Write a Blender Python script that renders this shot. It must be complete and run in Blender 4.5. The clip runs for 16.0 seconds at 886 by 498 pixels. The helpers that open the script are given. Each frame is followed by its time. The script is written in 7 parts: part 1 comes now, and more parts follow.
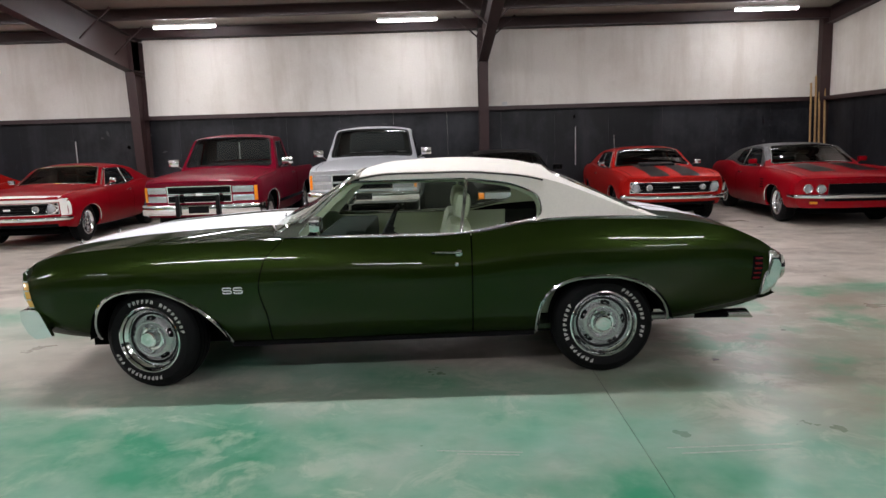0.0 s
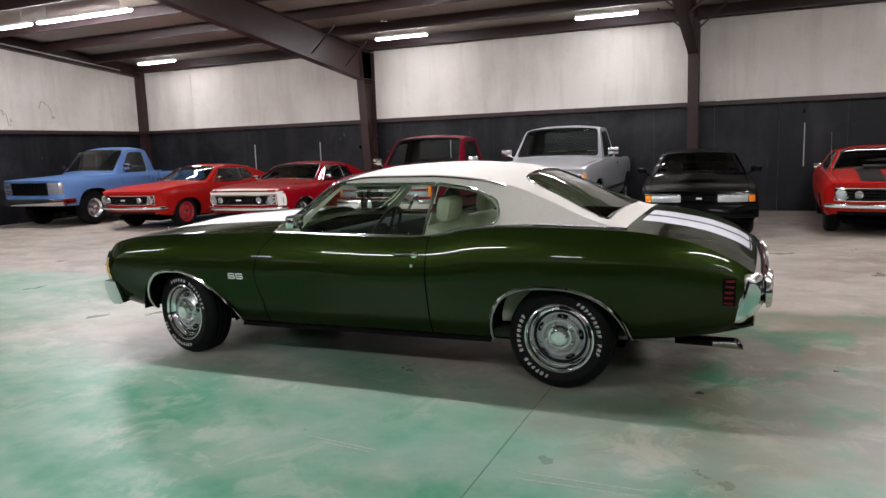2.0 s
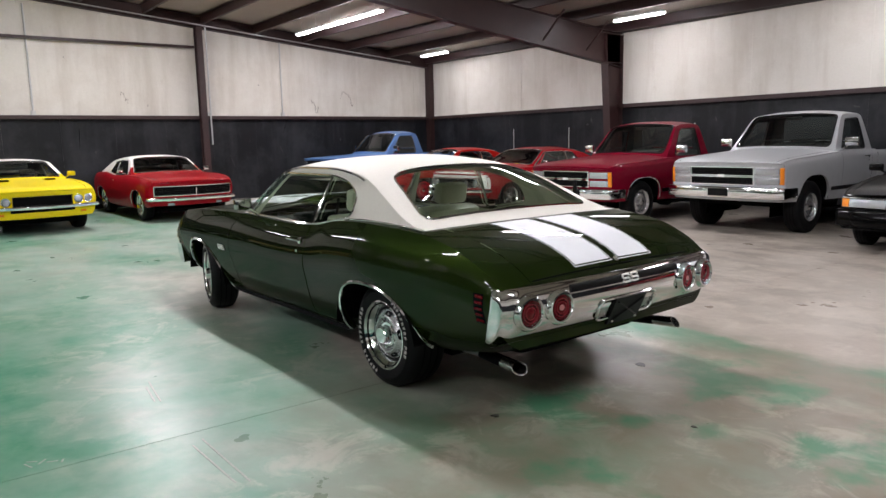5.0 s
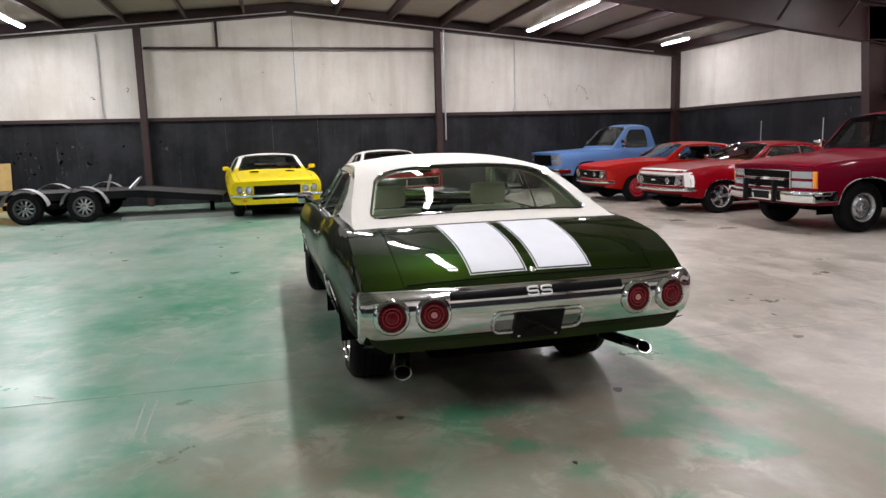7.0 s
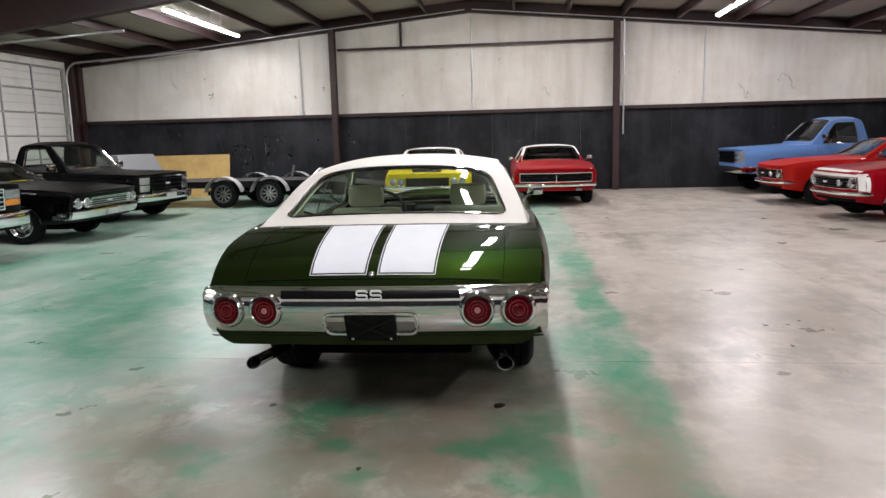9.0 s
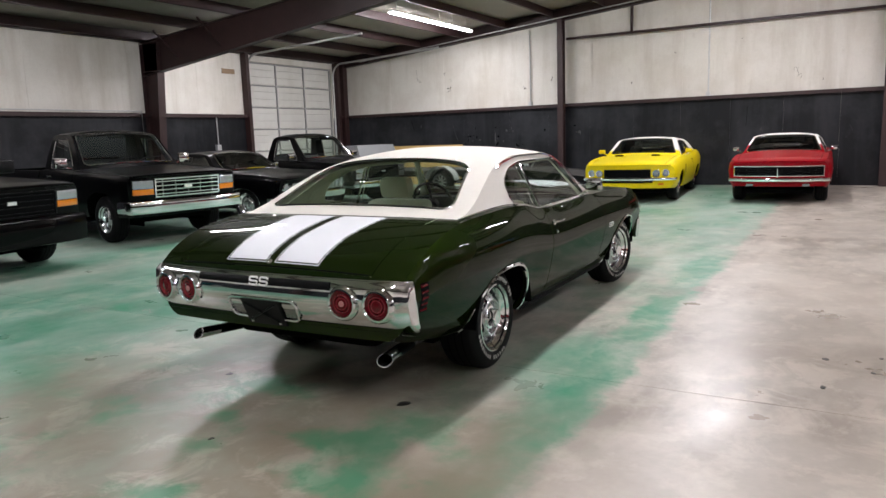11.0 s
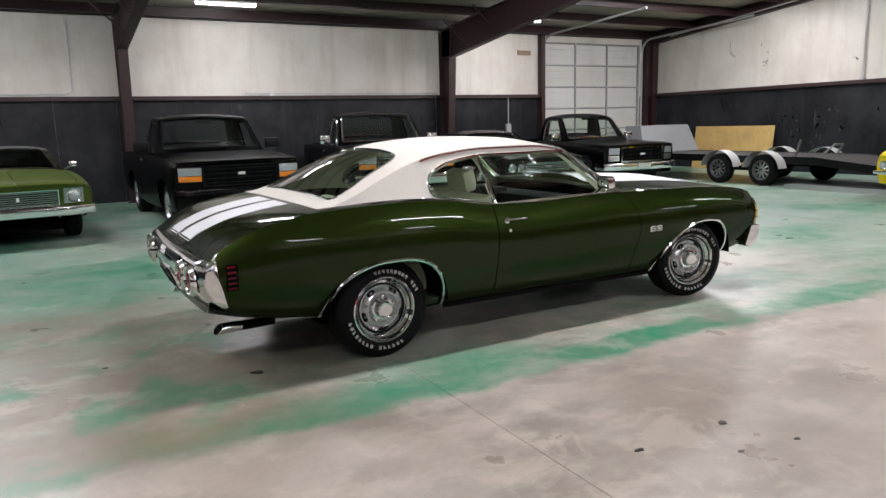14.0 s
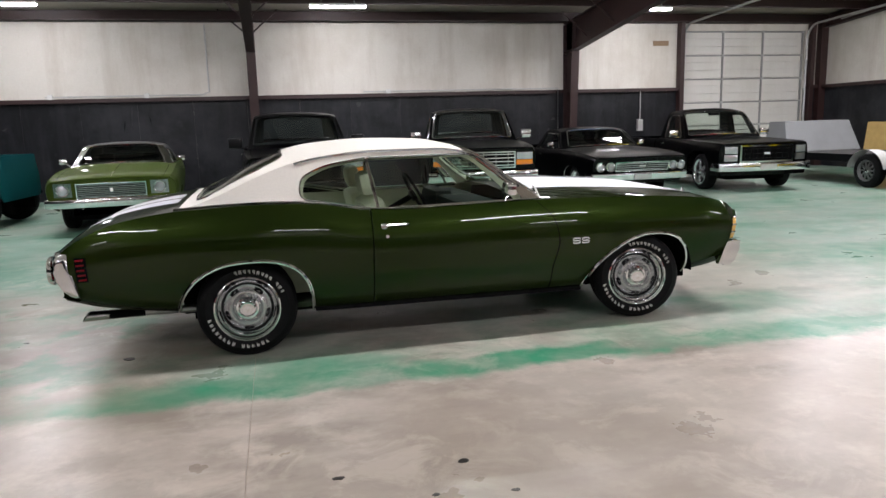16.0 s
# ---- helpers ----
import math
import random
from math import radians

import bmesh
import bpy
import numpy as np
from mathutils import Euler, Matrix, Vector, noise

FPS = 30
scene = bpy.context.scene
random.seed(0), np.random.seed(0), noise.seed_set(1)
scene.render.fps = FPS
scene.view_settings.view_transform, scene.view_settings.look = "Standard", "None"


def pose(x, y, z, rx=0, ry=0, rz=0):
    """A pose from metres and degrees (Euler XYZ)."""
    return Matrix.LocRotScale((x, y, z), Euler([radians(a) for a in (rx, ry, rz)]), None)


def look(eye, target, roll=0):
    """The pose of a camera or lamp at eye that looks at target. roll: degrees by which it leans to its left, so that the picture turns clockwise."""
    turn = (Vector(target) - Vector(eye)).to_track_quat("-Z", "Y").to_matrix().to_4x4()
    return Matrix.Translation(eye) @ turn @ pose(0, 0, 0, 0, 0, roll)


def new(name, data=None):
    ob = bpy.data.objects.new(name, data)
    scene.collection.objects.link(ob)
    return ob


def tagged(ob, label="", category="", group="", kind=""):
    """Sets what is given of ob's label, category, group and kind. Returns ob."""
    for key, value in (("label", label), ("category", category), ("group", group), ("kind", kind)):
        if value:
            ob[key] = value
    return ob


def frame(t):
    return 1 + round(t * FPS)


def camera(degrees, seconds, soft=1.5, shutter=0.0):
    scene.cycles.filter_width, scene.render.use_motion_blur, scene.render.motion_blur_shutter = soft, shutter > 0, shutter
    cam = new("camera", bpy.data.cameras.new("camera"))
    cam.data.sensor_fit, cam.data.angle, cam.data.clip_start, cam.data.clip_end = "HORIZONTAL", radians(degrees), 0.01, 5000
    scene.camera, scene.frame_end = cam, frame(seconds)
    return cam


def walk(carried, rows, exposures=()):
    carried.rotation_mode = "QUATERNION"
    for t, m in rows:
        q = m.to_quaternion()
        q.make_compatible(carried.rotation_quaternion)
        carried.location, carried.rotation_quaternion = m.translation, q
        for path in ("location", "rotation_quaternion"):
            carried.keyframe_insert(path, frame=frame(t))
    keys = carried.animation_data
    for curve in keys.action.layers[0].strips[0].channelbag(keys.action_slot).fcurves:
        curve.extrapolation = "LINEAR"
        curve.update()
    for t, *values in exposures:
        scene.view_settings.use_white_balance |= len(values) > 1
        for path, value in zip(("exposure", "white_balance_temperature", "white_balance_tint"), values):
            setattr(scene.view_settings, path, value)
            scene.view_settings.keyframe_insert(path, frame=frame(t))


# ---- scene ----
cam = camera(64.1, 16.0)
PATH = [
    (0, (0.454, -5.221, 1.498), (0.44, -3.243, 1.199), -1.7),
    (0.5, (0.955, -5.194, 1.492), (0.767, -3.225, 1.197), -1.9),
    (1, (1.46, -5.153, 1.502), (1.079, -3.211, 1.215), -1.9),
    (1.5, (1.962, -5.063, 1.489), (1.349, -3.18, 1.207), -1.9),
    (2, (2.484, -4.913, 1.486), (1.687, -3.101, 1.204), -1.9),
    (2.5, (2.993, -4.738, 1.488), (2.04, -3.003, 1.203), -1.9),
    (3, (3.477, -4.489, 1.489), (2.377, -2.844, 1.197), -2.1),
    (3.5, (3.916, -4.203, 1.489), (2.687, -2.652, 1.193), -1.9),
    (3.7, (4.053, -4.069, 1.465), (2.774, -2.559, 1.171), -1.9),
    (5.8, (5.449, -2.371, 1.492), (3.704, -1.443, 1.186), -1.4),
    (6, (5.532, -2.199, 1.48), (3.746, -1.352, 1.177), -1.6),
    (6.5, (5.689, -1.721, 1.482), (3.818, -1.084, 1.178), -1.6),
    (7, (5.848, -1.224, 1.481), (3.925, -0.767, 1.178), -1.6),
    (7.5, (5.945, -0.72, 1.476), (3.989, -0.438, 1.17), -1.6),
    (8, (6.017, -0.2, 1.49), (4.045, -0.074, 1.182), -1.6),
    (8.5, (6.033, 0.287, 1.485), (4.057, 0.26, 1.178), -1.6),
    (9, (6.014, 0.799, 1.498), (4.05, 0.585, 1.19), -1.5),
    (9.5, (5.93, 1.296, 1.494), (4.0, 0.871, 1.186), -1.5),
    (9.7, (5.873, 1.51, 1.483), (3.966, 0.994, 1.174), -1.6),
    (11.8, (4.893, 3.467, 1.456), (3.362, 2.225, 1.127), -1.7),
    (12, (4.781, 3.635, 1.455), (3.305, 2.328, 1.119), -1.6),
    (12.5, (4.457, 4.025, 1.453), (3.107, 2.589, 1.114), -1.6),
    (13, (4.08, 4.365, 1.454), (2.858, 2.819, 1.112), -1.6),
    (13.5, (3.646, 4.634, 1.465), (2.558, 2.991, 1.12), -1.6),
    (14, (3.193, 4.902, 1.475), (2.24, 3.178, 1.129), -1.6),
    (14.5, (2.7, 5.108, 1.471), (1.894, 3.311, 1.125), -1.7),
    (15, (2.204, 5.31, 1.469), (1.525, 3.461, 1.124), -1.7),
    (15.5, (1.696, 5.44, 1.464), (1.137, 3.551, 1.117), -1.7),
    (16, (1.156, 5.536, 1.472), (0.715, 3.617, 1.125), -1.7),
]
walk(cam, [(t, look(eye, target, roll)) for t, eye, target, roll in PATH])

# ---- world, lamps and exposure ----
world = bpy.data.worlds.new("night_world")
scene.world = world
world.use_nodes = True
world.node_tree.nodes["Background"].inputs[0].default_value = (0.02, 0.02, 0.024, 1)
world.node_tree.nodes["Background"].inputs[1].default_value = 0.3
scene.view_settings.exposure = 1.55

X0, X1, Y0, Y1 = -14.02, 9.0, -12.05, 11.0      # inner faces of the hall's walls
RIDGE_Y, EAVE, SLOPE = -0.5, 4.12, 0.094


def roof_z(y):
    """Underside of the roof lining at y."""
    return EAVE + SLOPE * ((Y1 - y) if y > RIDGE_Y else (y - Y0) * (Y1 - RIDGE_Y) / (RIDGE_Y - Y0))


# ---- materials ----
def mat(name, col, rough=0.5, metal=0.0, coat=0.0, coat_rough=0.05, grain=0.0, grain_scale=40.0, stain=0.0, stain_scale=2.0, stain_col=None, bump=0.0, bump_scale=60.0, spec=0.5):
    m = bpy.data.materials.new(name)
    m.use_nodes = True
    nt = m.node_tree
    b = nt.nodes["Principled BSDF"]
    b.inputs["Base Color"].default_value = (*col, 1)
    b.inputs["Roughness"].default_value = rough
    b.inputs["Metallic"].default_value = metal
    b.inputs["Coat Weight"].default_value = coat
    b.inputs["Coat Roughness"].default_value = coat_rough
    b.inputs["Specular IOR Level"].default_value = spec
    tc = nt.nodes.new("ShaderNodeTexCoord")
    out = None
    if grain or stain:
        rgb = nt.nodes.new("ShaderNodeRGB")
        rgb.outputs[0].default_value = (*col, 1)
        out = rgb.outputs[0]
        for amount, scale, c2, lo, hi in ((grain, grain_scale, [c * 0.55 for c in col], 0.3, 0.75), (stain, stain_scale, stain_col or [c * 0.4 for c in col], 0.48, 0.72)):
            if not amount:
                continue
            n = nt.nodes.new("ShaderNodeTexNoise")
            n.inputs["Scale"].default_value, n.inputs["Detail"].default_value = scale, 8
            nt.links.new(tc.outputs["Object"], n.inputs["Vector"])
            r = nt.nodes.new("ShaderNodeMapRange")
            r.inputs[1].default_value, r.inputs[2].default_value, r.inputs[4].default_value = lo, hi, amount
            nt.links.new(n.outputs[0], r.inputs[0])
            x = nt.nodes.new("ShaderNodeMix")
            x.data_type = "RGBA"
            nt.links.new(r.outputs[0], x.inputs[0])
            nt.links.new(out, x.inputs[6])
            x.inputs[7].default_value = (*c2, 1)
            out = x.outputs[2]
        nt.links.new(out, b.inputs["Base Color"])
    if bump:
        n = nt.nodes.new("ShaderNodeTexNoise")
        n.inputs["Scale"].default_value, n.inputs["Detail"].default_value = bump_scale, 6
        nt.links.new(tc.outputs["Object"], n.inputs["Vector"])
        bp = nt.nodes.new("ShaderNodeBump")
        bp.inputs["Strength"].default_value, bp.inputs["Distance"].default_value = bump, 0.01
        nt.links.new(n.outputs[0], bp.inputs["Height"])
        nt.links.new(bp.outputs[0], b.inputs["Normal"])
    return m


def paint(name, col, rough=0.4, metal=0.0, coat=0.32):
    return mat(name, col, rough, metal, coat=coat, coat_rough=0.02, grain=0.10, grain_scale=9.0, spec=0.03)


def glass_mat(name, tint):
    m = bpy.data.materials.new(name)
    m.use_nodes = True
    nt = m.node_tree
    nt.nodes.remove(nt.nodes["Principled BSDF"])
    tr, gl, mx, lw, pw, ml = (nt.nodes.new("ShaderNode" + k) for k in ("BsdfTransparent", "BsdfGlossy", "MixShader", "LayerWeight", "Math", "Math"))
    tr.inputs[0].default_value = (*tint, 1)
    gl.inputs["Roughness"].default_value = 0.01
    lw.inputs[0].default_value = 0.5
    pw.operation, ml.operation = "POWER", "MULTIPLY_ADD"
    pw.inputs[1].default_value, ml.inputs[1].default_value, ml.inputs[2].default_value = 5.0, 0.93, 0.07
    nt.links.new(lw.outputs["Facing"], pw.inputs[0])
    nt.links.new(pw.outputs[0], ml.inputs[0])
    nt.links.new(ml.outputs[0], mx.inputs[0])
    nt.links.new(tr.outputs[0], mx.inputs[1])
    nt.links.new(gl.outputs[0], mx.inputs[2])
    nt.links.new(mx.outputs[0], nt.nodes["Material Output"].inputs[0])
    return m


def emit_mat(name, col, power):
    m = bpy.data.materials.new(name)
    m.use_nodes = True
    b = m.node_tree.nodes["Principled BSDF"]
    b.inputs["Emission Color"].default_value = (*col, 1)
    b.inputs["Emission Strength"].default_value = power
    return m


M_CHROME = mat("chrome", (0.78, 0.79, 0.8), 0.07, 1.0)
M_STEEL = mat("brushed_steel", (0.5, 0.5, 0.5), 0.28, 1.0, grain=0.3, grain_scale=60)
M_ALLOY = mat("silver_wheel_paint", (0.46, 0.465, 0.475), 0.27, 0.8, coat=0.4)
M_TYRE = mat("tyre_rubber", (0.006, 0.006, 0.0065), 0.6, spec=0.12, grain=0.5, grain_scale=30, bump=0.15, bump_scale=120)
M_WHITE_LETTER = mat("white_rubber", (0.5, 0.48, 0.45), 0.6, grain=0.2)
M_DARK = mat("matt_black", (0.003, 0.003, 0.0035), 0.65, grain=0.3, spec=0.05)
M_UNDER = mat("undercoating", (0.003, 0.003, 0.003), 0.9, grain=0.5, grain_scale=12, bump=0.3, spec=0.04)
M_BLACKTRIM = mat("black_plastic", (0.005, 0.005, 0.0055), 0.36, grain=0.2, spec=0.15)
M_RED_LENS = mat("red_lens", (0.10, 0.002, 0.006), 0.1, coat=0.7, spec=0.2)
M_AMBER = mat("amber_lens", (0.75, 0.22, 0.01), 0.15, coat=1.0)
M_LENS = mat("headlamp_lens", (0.46, 0.48, 0.50), 0.16, 0.65, coat=1.0, bump=0.6, bump_scale=40, grain=0.3, grain_scale=60)
M_WINDOW = glass_mat("clear_glass", (0.85, 0.91, 0.87))
M_TINT = glass_mat("tinted_glass", (0.32, 0.35, 0.34))
M_GREEN = paint("dark_green_paint", (0.0165, 0.0285, 0.0052), 0.36, 0.72, 0.45)
M_GREEN.node_tree.nodes["Principled BSDF"].inputs["Specular Tint"].default_value = (0.06, 0.12, 0.03, 1)
M_BADGE = mat("bright_badge", (0.85, 0.85, 0.83), 0.3, 0.0)
M_STRIPE = paint("white_stripe_paint", (0.76, 0.77, 0.8), 0.4)
M_VINYL = mat("white_vinyl_roof", (0.70, 0.665, 0.60), 0.55, grain=0.15, grain_scale=70, stain=0.12, stain_scale=1.5, bump=0.5, bump_scale=220)
M_SEAT = mat("pale_green_vinyl", (0.56, 0.60, 0.44), 0.45, grain=0.15, stain=0.1, bump=0.2, bump_scale=90)
M_DASH = mat("dark_green_dash", (0.010, 0.016, 0.013), 0.8, grain=0.3, spec=0.08)
M_CARPET = mat("dark_green_carpet", (0.03, 0.05, 0.025), 0.95, grain=0.5, bump=0.5, bump_scale=200)
M_DARKSEAT = mat("dark_seat_vinyl", (0.03, 0.03, 0.032), 0.5, grain=0.3)


# ---- mesh helpers ----
def part(name, geo, material, parent=None, label="", smooth=32):
    """One mesh object from (verts, faces) or a bmesh."""
    me = bpy.data.meshes.new(name)
    if isinstance(geo, tuple):
        me.from_pydata([tuple(v) for v in geo[0]], [], geo[1])
    else:
        geo.to_mesh(me)
        geo.free()
    me.materials.append(material)
    if smooth:
        me.shade_smooth()
        me.set_sharp_from_angle(angle=radians(smooth))
    ob = new(name, me)
    ob.parent = parent
    if label:
        ob["label"] = label
    return ob


def join(*geos):
    verts, faces = [], []
    for v, f in geos:
        k = len(verts)
        verts += [tuple(p) for p in v]
        faces += [tuple(i + k for i in q) for q in f]
    return verts, faces


def grid(fn, us, vs, loop_u=False, loop_v=False, flip=False):
    nu, nv = len(us), len(vs)
    verts = [fn(u, v) for u in us for v in vs]
    faces = []
    for i in range(nu if loop_u else nu - 1):
        for j in range(nv if loop_v else nv - 1):
            q = (i * nv + j, ((i + 1) % nu) * nv + j, ((i + 1) % nu) * nv + (j + 1) % nv, i * nv + (j + 1) % nv)
            faces.append(q[::-1] if flip else q)
    return verts, faces


def box(x0, x1, y0, y1, z0, z1, b=0.0):
    """A box, its edges chamfered by b."""
    bm = bmesh.new()
    bmesh.ops.create_cube(bm, size=1)
    for v in bm.verts:
        v.co = ((x0 + x1) / 2 + v.co.x * (x1 - x0), (y0 + y1) / 2 + v.co.y * (y1 - y0), (z0 + z1) / 2 + v.co.z * (z1 - z0))
    if b:
        bmesh.ops.bevel(bm, geom=list(bm.edges), offset=b, segments=2, affect="EDGES", profile=0.6)
    bm.verts.index_update()
    out = [tuple(v.co) for v in bm.verts], [tuple(v.index for v in f.verts) for f in bm.faces]
    bm.free()
    return out


def moved(geo, m):
    return [tuple(m @ Vector(v)) for v in geo[0]], geo[1]


def lathe(profile, n=40, axis="y"):
    """Turn (radius, along) pairs about an axis; both ends are closed."""
    verts, faces = [], []
    for r, a in profile:
        for i in range(n):
            t = 2 * math.pi * i / n
            c, s = r * math.cos(t), r * math.sin(t)
            verts.append((c, a, s) if axis == "y" else (a, c, s) if axis == "x" else (c, s, a))
    for j in range(len(profile) - 1):
        for i in range(n):
            k = (i + 1) % n
            faces.append((j * n + i, j * n + k, (j + 1) * n + k, (j + 1) * n + i))
    faces.append(tuple(range(n)))
    faces.append(tuple(range((len(profile) - 1) * n, len(profile) * n))[::-1])
    return verts, faces


def tube(points, r, n=8, loop=False, flat=1.0, up=(0, 0, 1)):
    """A bar swept along points."""
    pts = [Vector(p) for p in points]
    verts, faces, k = [], [], len(pts)
    for i, p in enumerate(pts):
        a = pts[(i - 1) % k] if loop or i else p
        b = pts[(i + 1) % k] if loop or i < k - 1 else p
        d = (b - a).normalized() if (b - a).length > 1e-9 else Vector((1, 0, 0))
        side = d.cross(Vector(up))
        side = side.normalized() if side.length > 1e-4 else d.cross(Vector((1, 0.3, 0))).normalized()
        top = side.cross(d)
        for j in range(n):
            t = 2 * math.pi * (j + 0.5) / n
            verts.append(tuple(p + side * (r * math.cos(t)) + top * (r * flat * math.sin(t))))
    for i in range(k if loop else k - 1):
        for j in range(n):
            a, b = i * n + j, i * n + (j + 1) % n
            c, d = ((i + 1) % k) * n + (j + 1) % n, ((i + 1) % k) * n + j
            faces.append((a, b, c, d))
    if not loop:
        faces += [tuple(range(n))[::-1], tuple(range((k - 1) * n, k * n))]
    return verts, faces


def curve(*pts):
    """A smooth function through (x, value) pairs, without overshoot."""
    xs, ys = [p[0] for p in pts], [p[1] for p in pts]
    n = len(xs)
    d = [(ys[i + 1] - ys[i]) / (xs[i + 1] - xs[i]) for i in range(n - 1)]
    g = [d[0]] + [0 if d[i - 1] * d[i] <= 0 else 2 * d[i - 1] * d[i] / (d[i - 1] + d[i]) for i in range(1, n - 1)] + [d[-1]]

    def f(x):
        if x <= xs[0]:
            return ys[0]
        if x >= xs[-1]:
            return ys[-1]
        i = next(k for k in range(n - 1) if x <= xs[k + 1])
        h = xs[i + 1] - xs[i]
        t = (x - xs[i]) / h
        return (ys[i] * (1 + 2 * t) * (1 - t) ** 2 + ys[i + 1] * t * t * (3 - 2 * t) + h * (g[i] * t * (1 - t) ** 2 - g[i + 1] * t * t * (1 - t)))
    return f


def steps(a, b, n):
    return [a + (b - a) * i / n for i in range(n + 1)]


def thing(name, m, label, category, group=""):
    ob = new(name)
    ob.empty_display_size = 0.2
    ob.matrix_world = m
    return tagged(ob, label, category, group)


# ---- vehicles ----
def inside(poly, a, b):
    hit, n = False, len(poly)
    for i in range(n):
        (x1, y1), (x2, y2) = poly[i], poly[(i + 1) % n]
        if (y1 > b) != (y2 > b) and a < (x2 - x1) * (b - y1) / (y2 - y1) + x1:
            hit = not hit
    return hit


def nearest(poly, a, b):
    best = None
    for i in range(len(poly)):
        (x1, y1), (x2, y2) = poly[i], poly[(i + 1) % len(poly)]
        dx, dy = x2 - x1, y2 - y1
        t = max(0, min(1, ((a - x1) * dx + (b - y1) * dy) / (dx * dx + dy * dy + 1e-12)))
        px, py = x1 + t * dx, y1 + t * dy
        d = math.hypot(px - a, py - b)
        if best is None or d < best[0]:
            best = (d, px, py)
    return best


def rounded(poly, r, n=5):
    """A polygon with its corners rounded; r: one radius or one a corner."""
    out, k = [], len(poly)
    for i in range(k):
        p, a, b = Vector(poly[i]), Vector(poly[i - 1]), Vector(poly[(i + 1) % k])
        q = r[i] if isinstance(r, (list, tuple)) else r
        q = min(q, (a - p).length * 0.45, (b - p).length * 0.45)
        s, e = p + (a - p).normalized() * q, p + (b - p).normalized() * q
        for t in steps(0, 1, n):
            out.append(tuple(s * (1 - t) ** 2 + p * 2 * t * (1 - t) + e * t * t))
    return out


def dense(poly, d=0.03, close=True):
    out = []
    k = len(poly)
    for i in range(k if close else k - 1):
        a, b = Vector(poly[i]), Vector(poly[(i + 1) % k])
        n = max(1, int((b - a).length / d))
        out += [tuple(a.lerp(b, j / n)) for j in range(n)]
    return out


class Shell:
    """The sheet metal of one vehicle as smooth surfaces: nose towards -x, origin on the ground midway between the axles."""

    def __init__(self, s):
        self.s = s
        self.w, self.zs, self.zc, self.zb = (curve(*s[k]) for k in ("w", "zs", "zc", "zb"))
        self.prof = curve(*s["prof"])
        self.xf, self.xr = s["xf"], s["xr"]
        self.arches = s["arches"]
        self.zed, self.zcn = curve(*s["zed"]), curve(*s["zcn"])
        self.inset, self.tum = s.get("inset", 0.05), s.get("tum", 0.45)

    def across(self, x, v):
        """Share of the half width at height share v; the shoulder may stay wide towards the tail."""
        p = self.prof(v)
        a, b, amount = self.s.get("wide_tail", (9, 10, 0))
        t = max(0, min(1, (x - a) / (b - a)))
        return p + (1 - p) * amount * t * t * (3 - 2 * t) * max(0, min(1, (v - 0.55) / 0.2))

    def low(self, x):
        z = self.zb(x)
        for xc, zc, hf, hr, h, p in self.arches:
            d = (x - xc) / (hr if x > xc else hf)
            if abs(d) < 1:
                e = p if isinstance(p, float) else p[d > 0]
                z = max(z, zc + h * (1 - abs(d) ** e) ** (1 / e))
        return z

    def warp(self, x, y, z):
        s = self.s
        w = self.w(x)
        q = (abs(y) / w) ** s.get("bow_p", 2.2)
        f = max(0, 1 - (x - self.xf) / 0.7)
        r = max(0, 1 - (self.xr - x) / 0.7)
        return x + s.get("bowf", 0.1) * q * f * f - s.get("bowr", 0.08) * q * r * r + s.get("slantf", 0.0) * (z - 0.6) * f * f + s.get("slantr", 0.0) * (z - 0.6) * r * r

    def side(self, x, v, sgn, inn=0.0):
        zb, zs = self.zb(x), self.zs(x)
        z = max(zb + (zs - zb) * v, self.low(x))
        y = self.w(x) * self.across(x, (z - zb) / (zs - zb)) - inn
        return (self.warp(x, y, z), sgn * y, z)

    def side_at(self, x, z, sgn, out=0.0):
        zb, zs = self.zb(x), self.zs(x)
        y = self.w(x) * self.across(x, max(0, min(1, (z - zb) / (zs - zb)))) + out
        return (self.warp(x, y, z), sgn * y, z)

    def ys(self, x):
        return self.w(x) * self.across(x, 1)

    def top(self, x, y, out=0.0):
        ys = self.ys(x)
        t = 1 - min(1, abs(y) / ys)
        z = self.zs(x) + (self.zc(x) - self.zs(x)) * (1 - (1 - t) ** self.s.get("crown", 2.2)) + out
        if "bulge" in self.s:
            z += self.s["bulge"](x, abs(y))
        return (self.warp(x, y, z), y, z)

    def front(self, y, z, out=0.0):
        y = max(-self.w(self.xf), min(self.w(self.xf), y))
        return (self.warp(self.xf, y, z) - out, y, z)

    def rear(self, y, z, out=0.0):
        return (self.warp(self.xr, y, z) + out, y, z)

    def xs(self, a, b, n):
        out = steps(a, b, n)
        for xc, zc, hf, hr, h, p in self.arches:
            for k in steps(-90, 90, 26):
                x = xc + math.sin(radians(k)) * (hr if k > 0 else hf) * 0.9999
                if a < x < b:
                    out.append(x)
            for x in (xc - hf * 1.0001, xc + hr * 1.0001):
                if a < x < b:
                    out.append(x)
        return sorted(out)

    # upper shell
    def belt(self, x):
        return self.zs(x), self.ys(x) - self.inset

    def edge(self, x):
        zb, wb = self.belt(x)
        ze = max(self.zed(x), zb + 0.002)
        return wb - self.tum * (ze - zb), ze

    def up_side(self, x, z, sgn, out=0.0):
        zb, wb = self.belt(x)
        t = (z - zb)
        return (x + self.glass_bow(x, wb - self.tum * t), sgn * (wb - self.tum * t + 0.25 * t * (max(self.zed(x), zb + .01) - z) * 0.35 + out), z)

